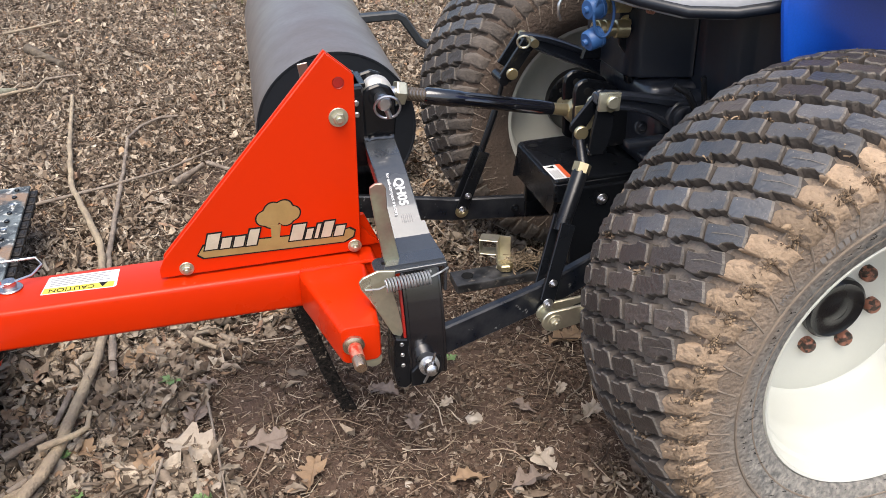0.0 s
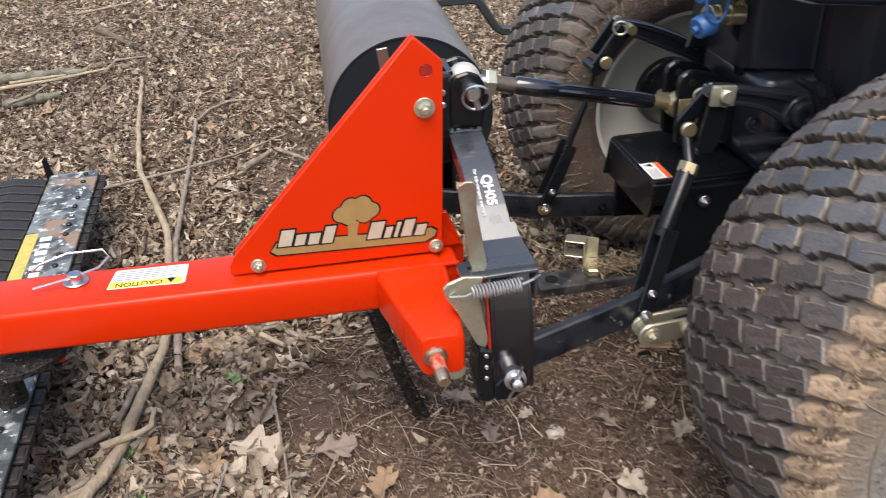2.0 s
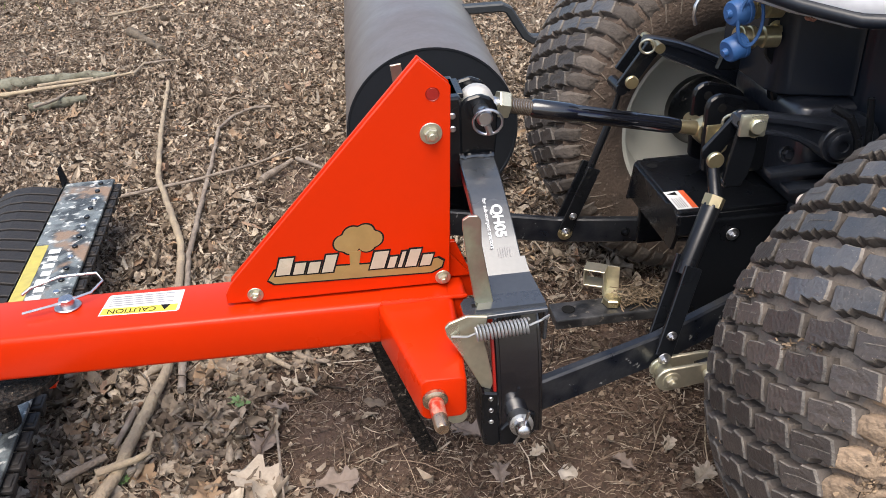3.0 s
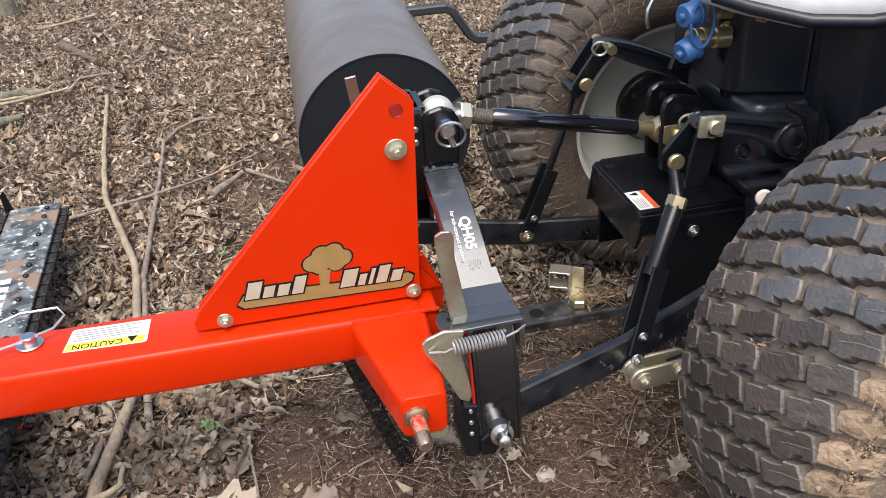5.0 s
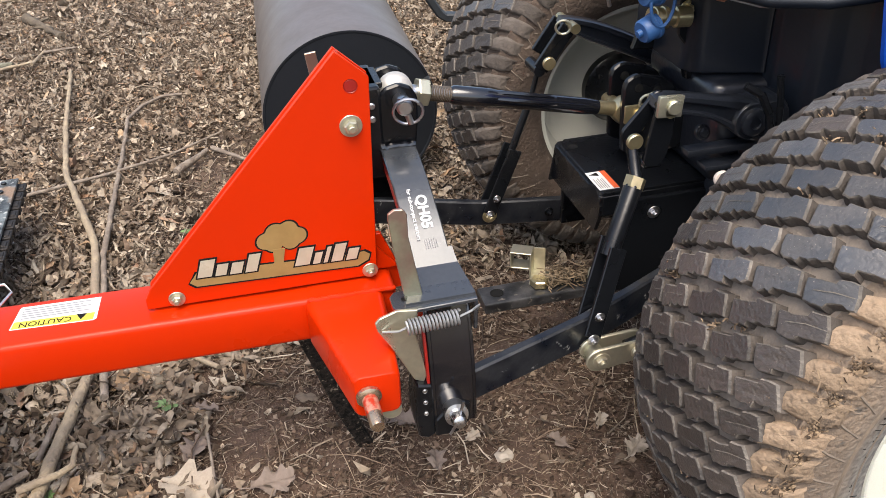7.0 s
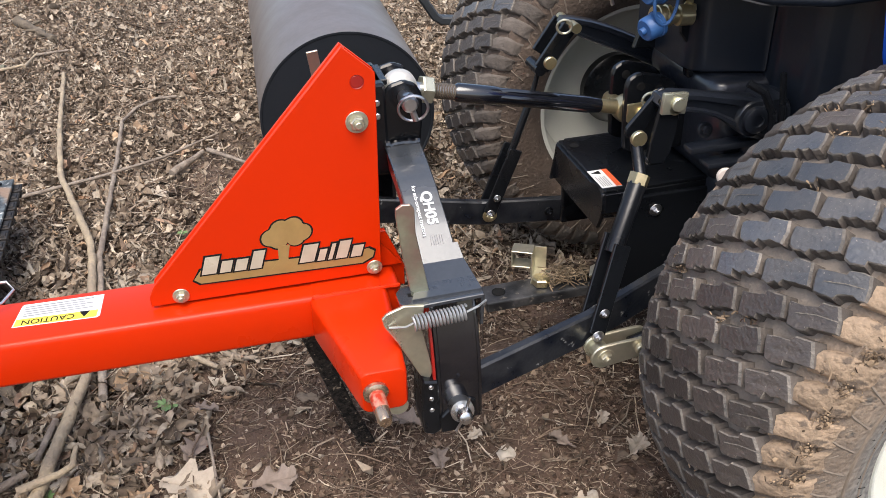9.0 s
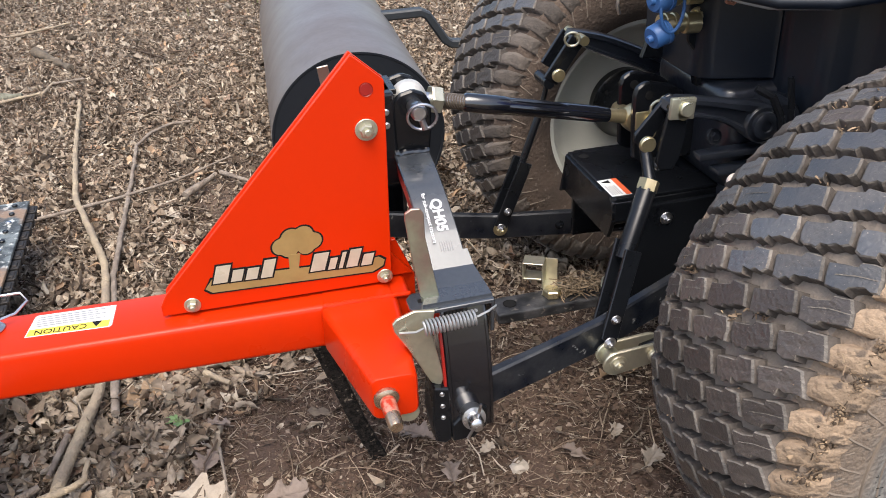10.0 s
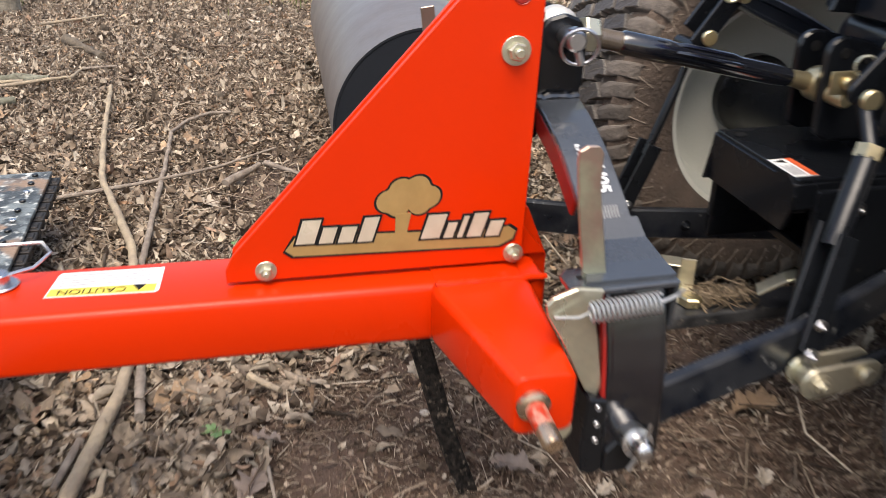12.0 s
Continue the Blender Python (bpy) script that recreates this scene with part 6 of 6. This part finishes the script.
def tree_outline(grow):
    lobes = ((-0.168, 0.088, 0.020), (-0.150, 0.107, 0.020), (-0.125, 0.110, 0.020), (-0.106, 0.092, 0.020), (-0.118, 0.080, 0.018), (-0.152, 0.078, 0.018))
    pts = []
    for k in range(60):
        a = k * math.tau / 60
        d = Vector((math.cos(a), math.sin(a)))
        best = 0
        for u, w, r in lobes:
            q = Vector((u + 0.137, w - 0.092)) * 0.72
            s = q.dot(d)
            h = (r * 0.72) ** 2 - (q.length_squared - s * s)
            if h > 0:
                best = max(best, s + math.sqrt(h))
        pts.append((-0.137 + d.x * (best + grow), 0.083 + d.y * (best + grow)))
    return pts


part("decal_outline", blob(tree_outline(0.0028), -0.0004, 0.001), INK, mast, "black outline of a tree emblem")
part("decal_tree", blob(tree_outline(0.0), -0.0008, 0.001), DECAL_TAN, mast, "tan tree emblem")


def banner(grow):
    lo = [(-0.272, 0.016), (-0.262, 0.008), (-0.02, 0.003), (-0.004, 0.012), (-0.002, 0.022)]
    hi = [(-0.012, 0.029), (-0.03, 0.026), (-0.24, 0.033), (-0.262, 0.032)]
    c = Vector((-0.137, 0.027))
    pts = []
    for p in ((a, b + 0.009) for a, b in lo + hi):
        d = Vector(p) - c
        pts.append((p[0] + (grow if d.x > 0 else -grow), p[1] + (grow if d.y > 0 else -grow)))
    return pts


part("banner_outline", blob(banner(0.0025), -0.0009, 0.001), INK, mast, "black outlined banner")
part("banner", blob(banner(0.0), -0.0013, 0.001), DECAL_TAN, mast, "tan banner")
# slanted plain bars where the maker's name stands
for u, wd, h in ((-0.262, 0.022, 0.030), (-0.236, 0.017, 0.020), (-0.2145, 0.018, 0.020), (-0.192, 0.018, 0.031), (-0.118, 0.023, 0.031), (-0.091, 0.012, 0.020), (-0.0745, 0.007, 0.028), (-0.063, 0.018, 0.031), (-0.040, 0.017, 0.020)):
    base = 0.0325 - 0.026 * (u + 0.262)
    q = [(u + 0.001, base), (u + wd, base), (u + wd + h * 0.2, base + h), (u + 0.001 + h * 0.2, base + h)]
    edge = [(q[0][0] - 0.0028, base - 0.0025), (q[1][0] + 0.0024, base - 0.0025), (q[2][0] + 0.0028, base + h + 0.0025), (q[3][0] - 0.0024, base + h + 0.0025)]
    part("letter_edging", blob(edge, -0.0017, 0.0005), INK, mast)
    part("letter_bar", blob(q, -0.0021, 0.0005), DECAL_SILVER, mast, "pale gold bar")
part("decal_trunk", blob([(-0.160, 0.022), (-0.126, 0.022), (-0.134, 0.04), (-0.132, 0.064), (-0.15, 0.064), (-0.148, 0.04)], -0.0016, 0.001), DECAL_TAN, mast)

# king pin with a safety clip on the boom
kp = IM @ Vector((-0.585, 0.043, -0.018))
bm = disc(kp, IW, 0.019, 0.004)
disc(kp, IW, 0.011, 0.016, bm=bm)
king = part("king_pin", bm, STEEL, rake, "steel pivot pin and washer", True)
part("safety_clip", tube([IM @ Vector(p) for p in ((-0.645, 0.02, -0.008), (-0.60, 0.03, -0.004), (-0.55, 0.055, -0.002), (-0.535, 0.075, 0.006), (-0.545, 0.088, 0.014), (-0.60, 0.085, 0.015), (-0.64, 0.062, 0.012), (-0.65, 0.05, 0.008))], 0.0022, 8), STEEL, king, "bent steel wire clip", True)
# turntable plate under the boom
bm = disc((-1.317, -0.087, 0.250), (0, 0, 1), 0.088, 0.012, 40)
disc((-1.362, -0.057, 0.13), (0, 0, 1), 0.024, 0.16, 32, bm=bm)
part("turntable", bm, DIRTY_STAND, rake, "dark turntable plate")
part("stop_tab", bx(-1.265, -1.245, -0.112, -0.088, 0.232, 0.252, 0.002), ORANGE, rake)
# rake head
HB = basis((-1.343, 0.11, 0.12), (0.9994, 0.035, 0), (-0.035, 0.9994, 0), (0, 0, 1)) @ Matrix.Scale(1.06, 4)
bm = bx(-0.118, 0.0, -0.75, 0.735, 0.004, 0.012, 0.002, m=HB)
bx(-0.118, -0.110, -0.75, 0.735, -0.05, 0.012, 0.002, bm, HB)
head = part("rake_bar", bm, WORN_PLATE, rake, "scratched black rake bar with flaking white paint")
for i in range(33):
    v = -0.72 + i * 0.0447
    part("bar_bolt", disc(HB @ Vector((-0.028, v, 0.012)), HB.to_3x3() @ Vector((0, 0, 1)), 0.0065, 0.005, 10, 0.001), STEEL if i % 3 == 0 else BLACK, head)
part("bar_label", bx(-0.112, -0.085, 0.13, 0.42, 0.0122, 0.0128, 0, m=HB), WORN_YELLOW, head, "worn yellow label strip")
bm = bmesh.new()
for i in range(9):
    bx(-0.078 + 0.004 * (i % 2), -0.055, 0.14 + i * 0.03, 0.158 + i * 0.03, 0.0122, 0.0128, 0, bm, HB)
part("bar_print", bm, WHITE_LABEL, head)
part("end_fin", prism([(-0.125, -0.05), (-0.125, 0.05), (-0.115, 0.06), (-0.105, 0.0), (-0.105, -0.05)], "y", 0.735, 0.742, 0.001, m=HB), BLACK, head)
tine_mesh = None
for i in range(33):
    v = -0.72 + i * 0.0447
    p = HB @ Vector((0, v, 0))
    g = float(ground_z(p.x - 0.3, p.y))
    if tine_mesh is None:
        pts = [(0.014, 0, -0.004), (-0.11, 0, -0.002), (-0.145, 0, 0.006), (-0.18, 0, 0.012), (-0.21, 0, 0.011), (-0.24, 0, 0.002), (-0.265, 0, -0.015), (-0.285, 0, -0.04), (-0.298, 0, -0.07), (-0.302, 0, -0.1), (-0.298, 0, -0.13)]
        b2 = tube(pts, 0, flat=(0.035, 0.007), up=(0, 0, 1))
        bx(0.0, 0.011, -0.011, 0.011, -0.022, 0.002, 0.002, b2)
        tine = part("tine", b2, TINE_STEEL, rake, "curved black spring tine")
        tine_mesh = tine.data
    else:
        tine = new("tine", tine_mesh)
        tine.parent = rake
        tine.matrix_parent_inverse = Matrix.Translation(-rake.location)
    tine.matrix_basis = Matrix.Translation(p) @ Matrix.Rotation(0.035, 4, "Z") @ Matrix.Scale(1.1, 4)
# parking stand on soil
bm = tube([(-0.772, -0.115, 0.30), (-0.747, -0.10, 0.20), (-0.715, -0.085, 0.07), (-0.675, -0.068, -0.06)], 0, flat=(0.010, 0.026), up=(1, 0, 0.2))
part("parking_stand", bm, DIRTY_STAND, rake, "dirty black parking stand leg")

# ---- lawn roller behind ----
RC, RR, RL = Vector((-0.545, 0.867, 0.189)), 0.225, 1.3
roller = thing("lawn_roller", (-0.53, 1.5, -0.033), "brownish grey steel lawn roller drum lying on the leaves", "roller")
drum = part("drum", lathe([(0, RR - 0.001), (0.004, RR), (RL - 0.004, RR), (RL, RR - 0.001)], RC, (0.035, 1, 0.0), 96, caps=False), ROLLER_STEEL, roller, "bare brownish steel drum", True)
end = part("end_plate", lathe([(0.006, 1e-5), (0.006, RR - 0.004), (0.003, RR - 0.002), (-0.001, RR - 0.001), (-0.001, RR - 0.006), (0.001, RR - 0.008), (0.001, 1e-5)], RC, (0.035, 1, 0.0), 96), ROLLER_END, roller, "dark painted drum end", True)
part("axle", lathe([(-0.03, 0.014), (0.01, 0.014)], RC, (0.035, 1, 0.0), 20), STEEL, roller, "steel axle stub", True)
bm = tube([RC + Vector((0, -0.012, 0)), RC + Vector((0.13, -0.014, 0.045)), RC + Vector((0.206, -0.014, 0.085))], 0, flat=(0.006, 0.028), up=(0, 1, 0))
part("end_strap", bm, GREY_BAR, roller, "grey flat frame strap")
bm = tube([(-0.38, 1.56, 0.322), (-0.305, 1.56, 0.322), (-0.22, 1.56, 0.322), (-0.198, 1.56, 0.311), (-0.141, 1.56, 0.222), (-0.12, 1.56, 0.208), (0.03, 1.56, 0.19)], 0, flat=(0.042, 0.028), up=(0, 0, 1))
part("tow_bar", bm, GREY_BAR, roller, "bent dark grey tow bar")

# ---- sticks, stones and weeds ----
def on_ground(points, lift=0.012):
    return [(x, y, float(ground_z(x, y)) + lift) for x, y in points]


def stick(points, radius, material, label, lift=0.012, forks=(), gnarl=0.05):
    pts = [Vector(p) for p in on_ground(points, lift + 0.014)]
    fine = []
    rng = np.random.default_rng(int(abs(points[0][0] * 1000)) + len(points))
    for a, b in zip(pts, pts[1:]):
        n = max(2, int((b - a).length / 0.03))
        fine += [a + (b - a) * (k / n) + Vector(rng.normal(0, radius * 0.08, 3)) for k in range(n)]
    fine.append(pts[-1])
    rad = [radius * (1 - 0.45 * k / len(fine)) * (1 + rng.normal(0, gnarl)) for k in range(len(fine))]
    ob = part("stick", tube(fine, rad, 12), material, None, "", True)
    for at, dx, dy, dz, r in forks:
        p = fine[min(at, len(fine) - 1)]
        part("side_twig", tube([p, p + Vector((dx * 0.5, dy * 0.5, dz * 0.7)), p + Vector((dx, dy, dz))], [r, r * 0.8, r * 0.4], 6), material, ob, "", True)
    ob.name = "stick"
    return tagged(ob, label, "stick", "sticks on the ground")


stick([(-1.297, -0.249), (-1.265, -0.185), (-1.241, -0.134), (-1.219, -0.074), (-1.204, 0.026), (-1.188, 0.121), (-1.173, 0.215), (-1.165, 0.306), (-1.178, 0.42), (-1.206, 0.725), (-1.244, 0.869), (-1.328, 1.167), (-1.371, 1.513), (-1.424, 2.086)], 0.0115, PALE_BARK,
      "long crooked pale brown dead branch on leaf litter", 0.024, ((3, -0.05, -0.02, 0.0, 0.009),))
stick([(-1.139, 0.152), (-1.151, 0.292), (-1.186, 0.685), (-1.184, 1.077), (-1.184, 1.296), (-1.187, 1.542), (-1.148, 1.655), (-1.085, 1.720), (-1.019, 1.717)], 0.0085, BARK, "slender grey-brown dead branch on leaf litter", 0.016)
stick([(-1.462, 1.043), (-1.210, 1.127), (-1.045, 1.205), (-0.893, 1.327)], 0.0055, BARK, "thin dark twig across the leaves", 0.022)
stick([(-1.026, 1.089), (-0.940, 1.213)], 0.0115, BARK, "short broken grey stick on dry leaves", 0.018)
stick([(-1.246, -0.076), (-1.186, -0.054), (-1.166, -0.039), (-1.164, 0.005)], 0.007, PALE_BARK, "short pale forked stick across a dead branch", 0.04)
stick([(-1.315, -0.055), (-1.246, -0.011)], 0.009, BARK, "short grey-brown stick on dry leaves", 0.018)
stick([(-1.215, 0.11), (-1.234, 0.01)], 0.007, BARK, "grey-brown stick beside a dead branch", 0.018)
stick([(-0.952, 0.006), (-0.937, -0.147), (-0.926, -0.278)], 0.0028, BARK, "thin dark stalk on bare soil", 0.012)
stick([(-0.977, 0.238), (-0.929, 0.190)], 0.007, PALE_BARK, "small pale twig on bare soil", 0.01)
stick([(-2.16, 2.21), (-1.98, 2.25), (-1.80, 2.27), (-1.655, 2.25)], 0.026, MOSSY_BARK, "thick mossy grey log end among leaves", 0.016, gnarl=0.14)
stick([(-2.05, 2.06), (-1.87, 2.11), (-1.757, 2.14), (-1.59, 2.215)], 0.009, PALE_BARK, "pale weathered branch beside a log", 0.03)
stick([(-1.92, 2.13), (-1.80, 2.165), (-1.72, 2.17)], 0.008, PALE_BARK, "pale weathered branch on a log", 0.034)
stick([(-1.90, 1.93), (-1.78, 1.965), (-1.715, 2.0)], 0.022, MOSSY_BARK, "mossy grey log end among leaves", 0.014, gnarl=0.14)
stick([(-1.86, 1.86), (-1.80, 1.93), (-1.765, 2.05)], 0.006, BARK, "thin curved branch over a log", 0.04)
stick([(-1.71, 2.90), (-1.665, 2.84), (-1.60, 2.72), (-1.545, 2.63), (-1.52, 2.58)], 0.021, ROOT_BARK, "dark gnarled root piece among leaves", 0.014, ((3, 0.05, 0.03, 0.012, 0.009), (6, -0.05, -0.01, 0.01, 0.009)), 0.3)
stick([(-1.864, 3.20), (-1.74, 3.27), (-1.617, 3.36)], 0.0075, PALE_BARK, "pale thin branch among leaves", 0.022)
stick([(-1.582, 2.225), (-1.55, 2.417)], 0.006, PALE_BARK, "thin pale twig beside a log", 0.022)
stick([(-1.56, 2.36), (-1.44, 2.376)], 0.006, BARK, "thin twig lying on leaves", 0.022)
stick([(-0.925, 1.219), (-0.818, 1.088)], 0.007, BARK, "pale twig by the roller", 0.02)
stick([(-0.781, 1.202), (-0.671, 1.092)], 0.008, BARK, "short twig near the roller", 0.012)
stick([(-1.409, -0.251), (-1.255, -0.120)], 0.008, BARK, "brown twig on dry leaves", 0.018)
stick([(-1.093, -0.386), (-1.033, -0.140)], 0.004, BARK, "thin brown stalk on dry leaves", 0.018)


def lone_leaf(x, y, size, turn, colour, label, lobes=3):
    """One big dry leaf, its outline cut into lobes, creased along the midrib and curled at its tips."""
    rng = np.random.default_rng(int(size * 10000 + abs(x) * 1000))
    bm = bmesh.new()
    n = lobes * 5
    mids = [bm.verts.new((-0.5 * size + size * k / n, 0, -0.004)) for k in range(n + 1)]
    phase = rng.uniform(0, 6)
    for side in (-1, 1):
        inner, rim = [], []
        for k in range(n + 1):
            t = k / n
            w = size * 0.42 * math.sin(math.pi * min(t * 0.93 + 0.05, 1)) ** 0.6 * (0.76 + 0.24 * math.cos(t * lobes * math.tau + 0.6)) * rng.uniform(0.9, 1.08)
            fx = -0.5 * size + size * t
            lift = 0.6 * size * (0.13 * math.sin(6 * t + phase) + 0.10 * math.sin(13 * t + 2 * phase) * side + 0.2 * (w / (size * 0.42)) ** 2 * (1 if side > 0 else 0.5))
            inner.append(bm.verts.new((fx + 0.2 * w, side * w * 0.5, lift * 0.35 + rng.normal(0, 0.012) * size)))
            rim.append(bm.verts.new((fx + 0.4 * w, side * w, lift + rng.normal(0, 0.03) * size)))
        for k in range(n):
            bm.faces.new((mids[k], mids[k + 1], inner[k + 1], inner[k]))
            bm.faces.new((inner[k], inner[k + 1], rim[k + 1], rim[k]))
    tube([(-0.72 * size, 0.03 * size, 0), (-0.5 * size, 0, -0.003), (0.4 * size, 0, -0.003)], [0.0012, 0.0012, 0.0006], 4, bm)
    bm.transform(Matrix.Translation((x, y, float(ground_z(x, y)) + 0.016)) @ Matrix.Rotation(turn, 4, "Z") @ Matrix.Rotation(rng.normal(0, 0.15), 4, "X"))
    return tagged(part("leaf", bm, colour, None, "", True), label, "leaf", "big single leaves")


LEAF_PALE = mat("pale_leaf", (0.42, 0.36, 0.285), 0.8, second=(0.3, 0.24, 0.185), scale=30, fine=150, bump=0.4)
LEAF_TAN = mat("tan_leaf", (0.28, 0.19, 0.115), 0.8, second=(0.25, 0.165, 0.1), scale=30, fine=150, bump=0.4)
LEAF_TAUPE = mat("taupe_leaf", (0.22, 0.175, 0.145), 0.85, second=(0.2, 0.15, 0.12), scale=30, fine=150, bump=0.5)
for x, y, size, turn, colour, label in (
        (-0.987, -0.098, 0.125, -0.5, LEAF_PALE, "large pale dry leaf on the litter"),
        (-1.10, 0.205, 0.085, 0.4, LEAF_TAN, "tan oak leaf on the litter"),
        (-1.056, 0.235, 0.075, 2.0, LEAF_TAN, "tan oak leaf on the litter"),
        (-0.977, -0.015, 0.075, 1.2, LEAF_TAUPE, "grey-brown maple leaf on the litter"),
        (-0.85, -0.128, 0.085, 0.1, LEAF_TAUPE, "grey-brown maple leaf on the litter"),
        (-1.064, -0.12, 0.08, 1.8, LEAF_TAN, "orange-tan curled leaf on the litter"),
        (-1.186, -0.048, 0.07, -0.6, LEAF_TAN, "tan leaf beside a dead branch"),
        (-0.953, -0.212, 0.085, 0.9, LEAF_PALE, "pale lobed leaf on the litter"),
        (-1.247, 0.314, 0.07, 0.9, LEAF_TAN, "tan leaf among brown litter"),
        (-0.780, -0.233, 0.085, 1.3, LEAF_TAN, "tan oak leaf on bare soil"),
        (-0.954, 0.088, 0.055, 2.6, LEAF_TAUPE, "small reddish brown leaf by a weed"),
        (-0.919, 0.322, 0.085, 0.5, LEAF_PALE, "pale strip of leaf on the soil"),
        (-0.199, 0.018, 0.095, 0.3, LEAF_TAN, "yellowish oak leaf on bare soil"),
        (-0.274, -0.141, 0.04, 1.0, LEAF_PALE, "pale leaf scrap on bare soil"),
        (-0.362, -0.171, 0.05, 2.2, LEAF_TAUPE, "brown leaf scrap on bare soil"),
        (-0.243, -0.220, 0.06, 0.7, LEAF_PALE, "pale curled leaf by the tyre"),
        (-0.375, -0.324, 0.065, 1.9, LEAF_PALE, "pale leaf on bare soil"),
        (-0.417, -0.361, 0.085, 0.2, LEAF_TAUPE, "grey-brown leaf on bare soil"),
        (-0.520, -0.323, 0.065, 2.9, LEAF_TAN, "tan leaf on bare soil"),
        (-0.502, -0.118, 0.035, 0.4, LEAF_PALE, "pale leaf scrap on bare soil"),
        (-0.575, -0.155, 0.055, 1.5, LEAF_TAUPE, "brown leaf on bare soil"),
        (-0.610, -0.045, 0.075, 2.4, LEAF_TAUPE, "grey crumpled leaf under the hitch"),
        (-1.479, 0.492, 0.09, 0.6, LEAF_TAN, "orange-tan oak leaf among litter"),
        (-1.450, 1.217, 0.09, 1.6, LEAF_TAN, "tan oak leaf among litter"),
        (-1.056, 1.008, 0.075, 2.1, LEAF_PALE, "pale leaf beside a twig"),
        (-1.747, 1.838, 0.11, 0.3, LEAF_TAN, "tan oak leaf by a log")):
    lone_leaf(x, y, size * 0.86, turn, colour, label)


def pebble(x, y, r):
    bm = bmesh.new()
    bmesh.ops.create_icosphere(bm, subdivisions=2, radius=r)
    for v in bm.verts:
        v.co *= 1 + 0.5 * noise.noise(v.co * 90 + Vector((x, y, 0)) * 10)
        v.co.z *= 0.55
    bm.transform(Matrix.Translation((x, y, float(ground_z(x, y)) + r * 0.35)))
    return tagged(part("pebble", bm, STONE), "pale sandy pebble on bare soil", "stone", "pebbles on the soil")


for x, y, r in ((-0.460, -0.167, 0.016), (-0.440, -0.363, 0.009), (-0.550, 0.031, 0.008), (-0.355, -0.293, 0.01), (-0.709, 0.113, 0.009), (-0.619, -0.301, 0.008)):
    pebble(x, y, r)


def weed(x, y, size):
    rng = np.random.default_rng(int(abs(x) * 1000))
    root = thing("weed", (x, y, float(ground_z(x, y))), "small green weed seedling growing through litter", "plant", "weeds in the litter")
    for i in range(11):
        a, l = i * 2.4, size * rng.uniform(0.45, 1.0)
        d, s = Vector((math.cos(a), math.sin(a), 0.5)), Vector((-math.sin(a), math.cos(a), 0))
        base = Vector((x, y, float(ground_z(x, y)) + 0.018))
        bm = bmesh.new()
        rim = [bm.verts.new(base + d * l * t + s * (l * w) - Vector((0, 0, 0.25 * l * t * t))) for t, w in ((0.25, 0.04), (0.5, 0.17), (0.78, 0.2), (0.97, 0.1), (1.0, 0.0), (0.97, -0.1), (0.78, -0.2), (0.5, -0.17), (0.25, -0.04), (0.0, 0.0))]
        m = bm.verts.new(base + d * l * 0.7 - Vector((0, 0, 0.2 * l)))
        for k in range(10):
            bm.faces.new((rim[k], rim[(k + 1) % 10], m))
        part("leaf", bm, GREEN, root)


weed(-1.027, 0.110, 0.027)
weed(-1.212, -0.062, 0.022)
weed(-1.177, -0.175, 0.016)
weed(-0.968, -0.248, 0.02)
weed(-0.459, 0.015, 0.018)
weed(-0.998, 0.760, 0.015)


def sapling(x, y, r, lean, h, label):
    z = float(ground_z(x, y)) - 0.05
    root = thing("tree", (x, y, z), label, "tree")
    pts = [Vector((x + lean[0] * t * h + 0.03 * math.sin(5 * t), y + lean[1] * t * h, z + t * h)) for t in np.linspace(0, 1, 12)]
    part("trunk", tube(pts, [r * (1.35 if k == 0 else 1.1 if k == 1 else 1 - 0.05 * k) for k in range(12)], 14), GREY_BARK, root, "rough grey trunk", True)
    for k, (dx, dy) in enumerate(((0.5, 0.2), (-0.4, 0.4), (0.1, -0.5))):
        p = pts[6 + k]
        part("limb", tube([p, p + Vector((dx * 0.5, dy * 0.5, 0.5)), p + Vector((dx, dy, 1.2))], [r * 0.4, r * 0.3, r * 0.1], 8), GREY_BARK, root, "bare limb", True)


sapling(-2.10, 3.66, 0.044, (-0.07, 0.05), 5.0, "grey bare tree trunk standing in leaf litter")
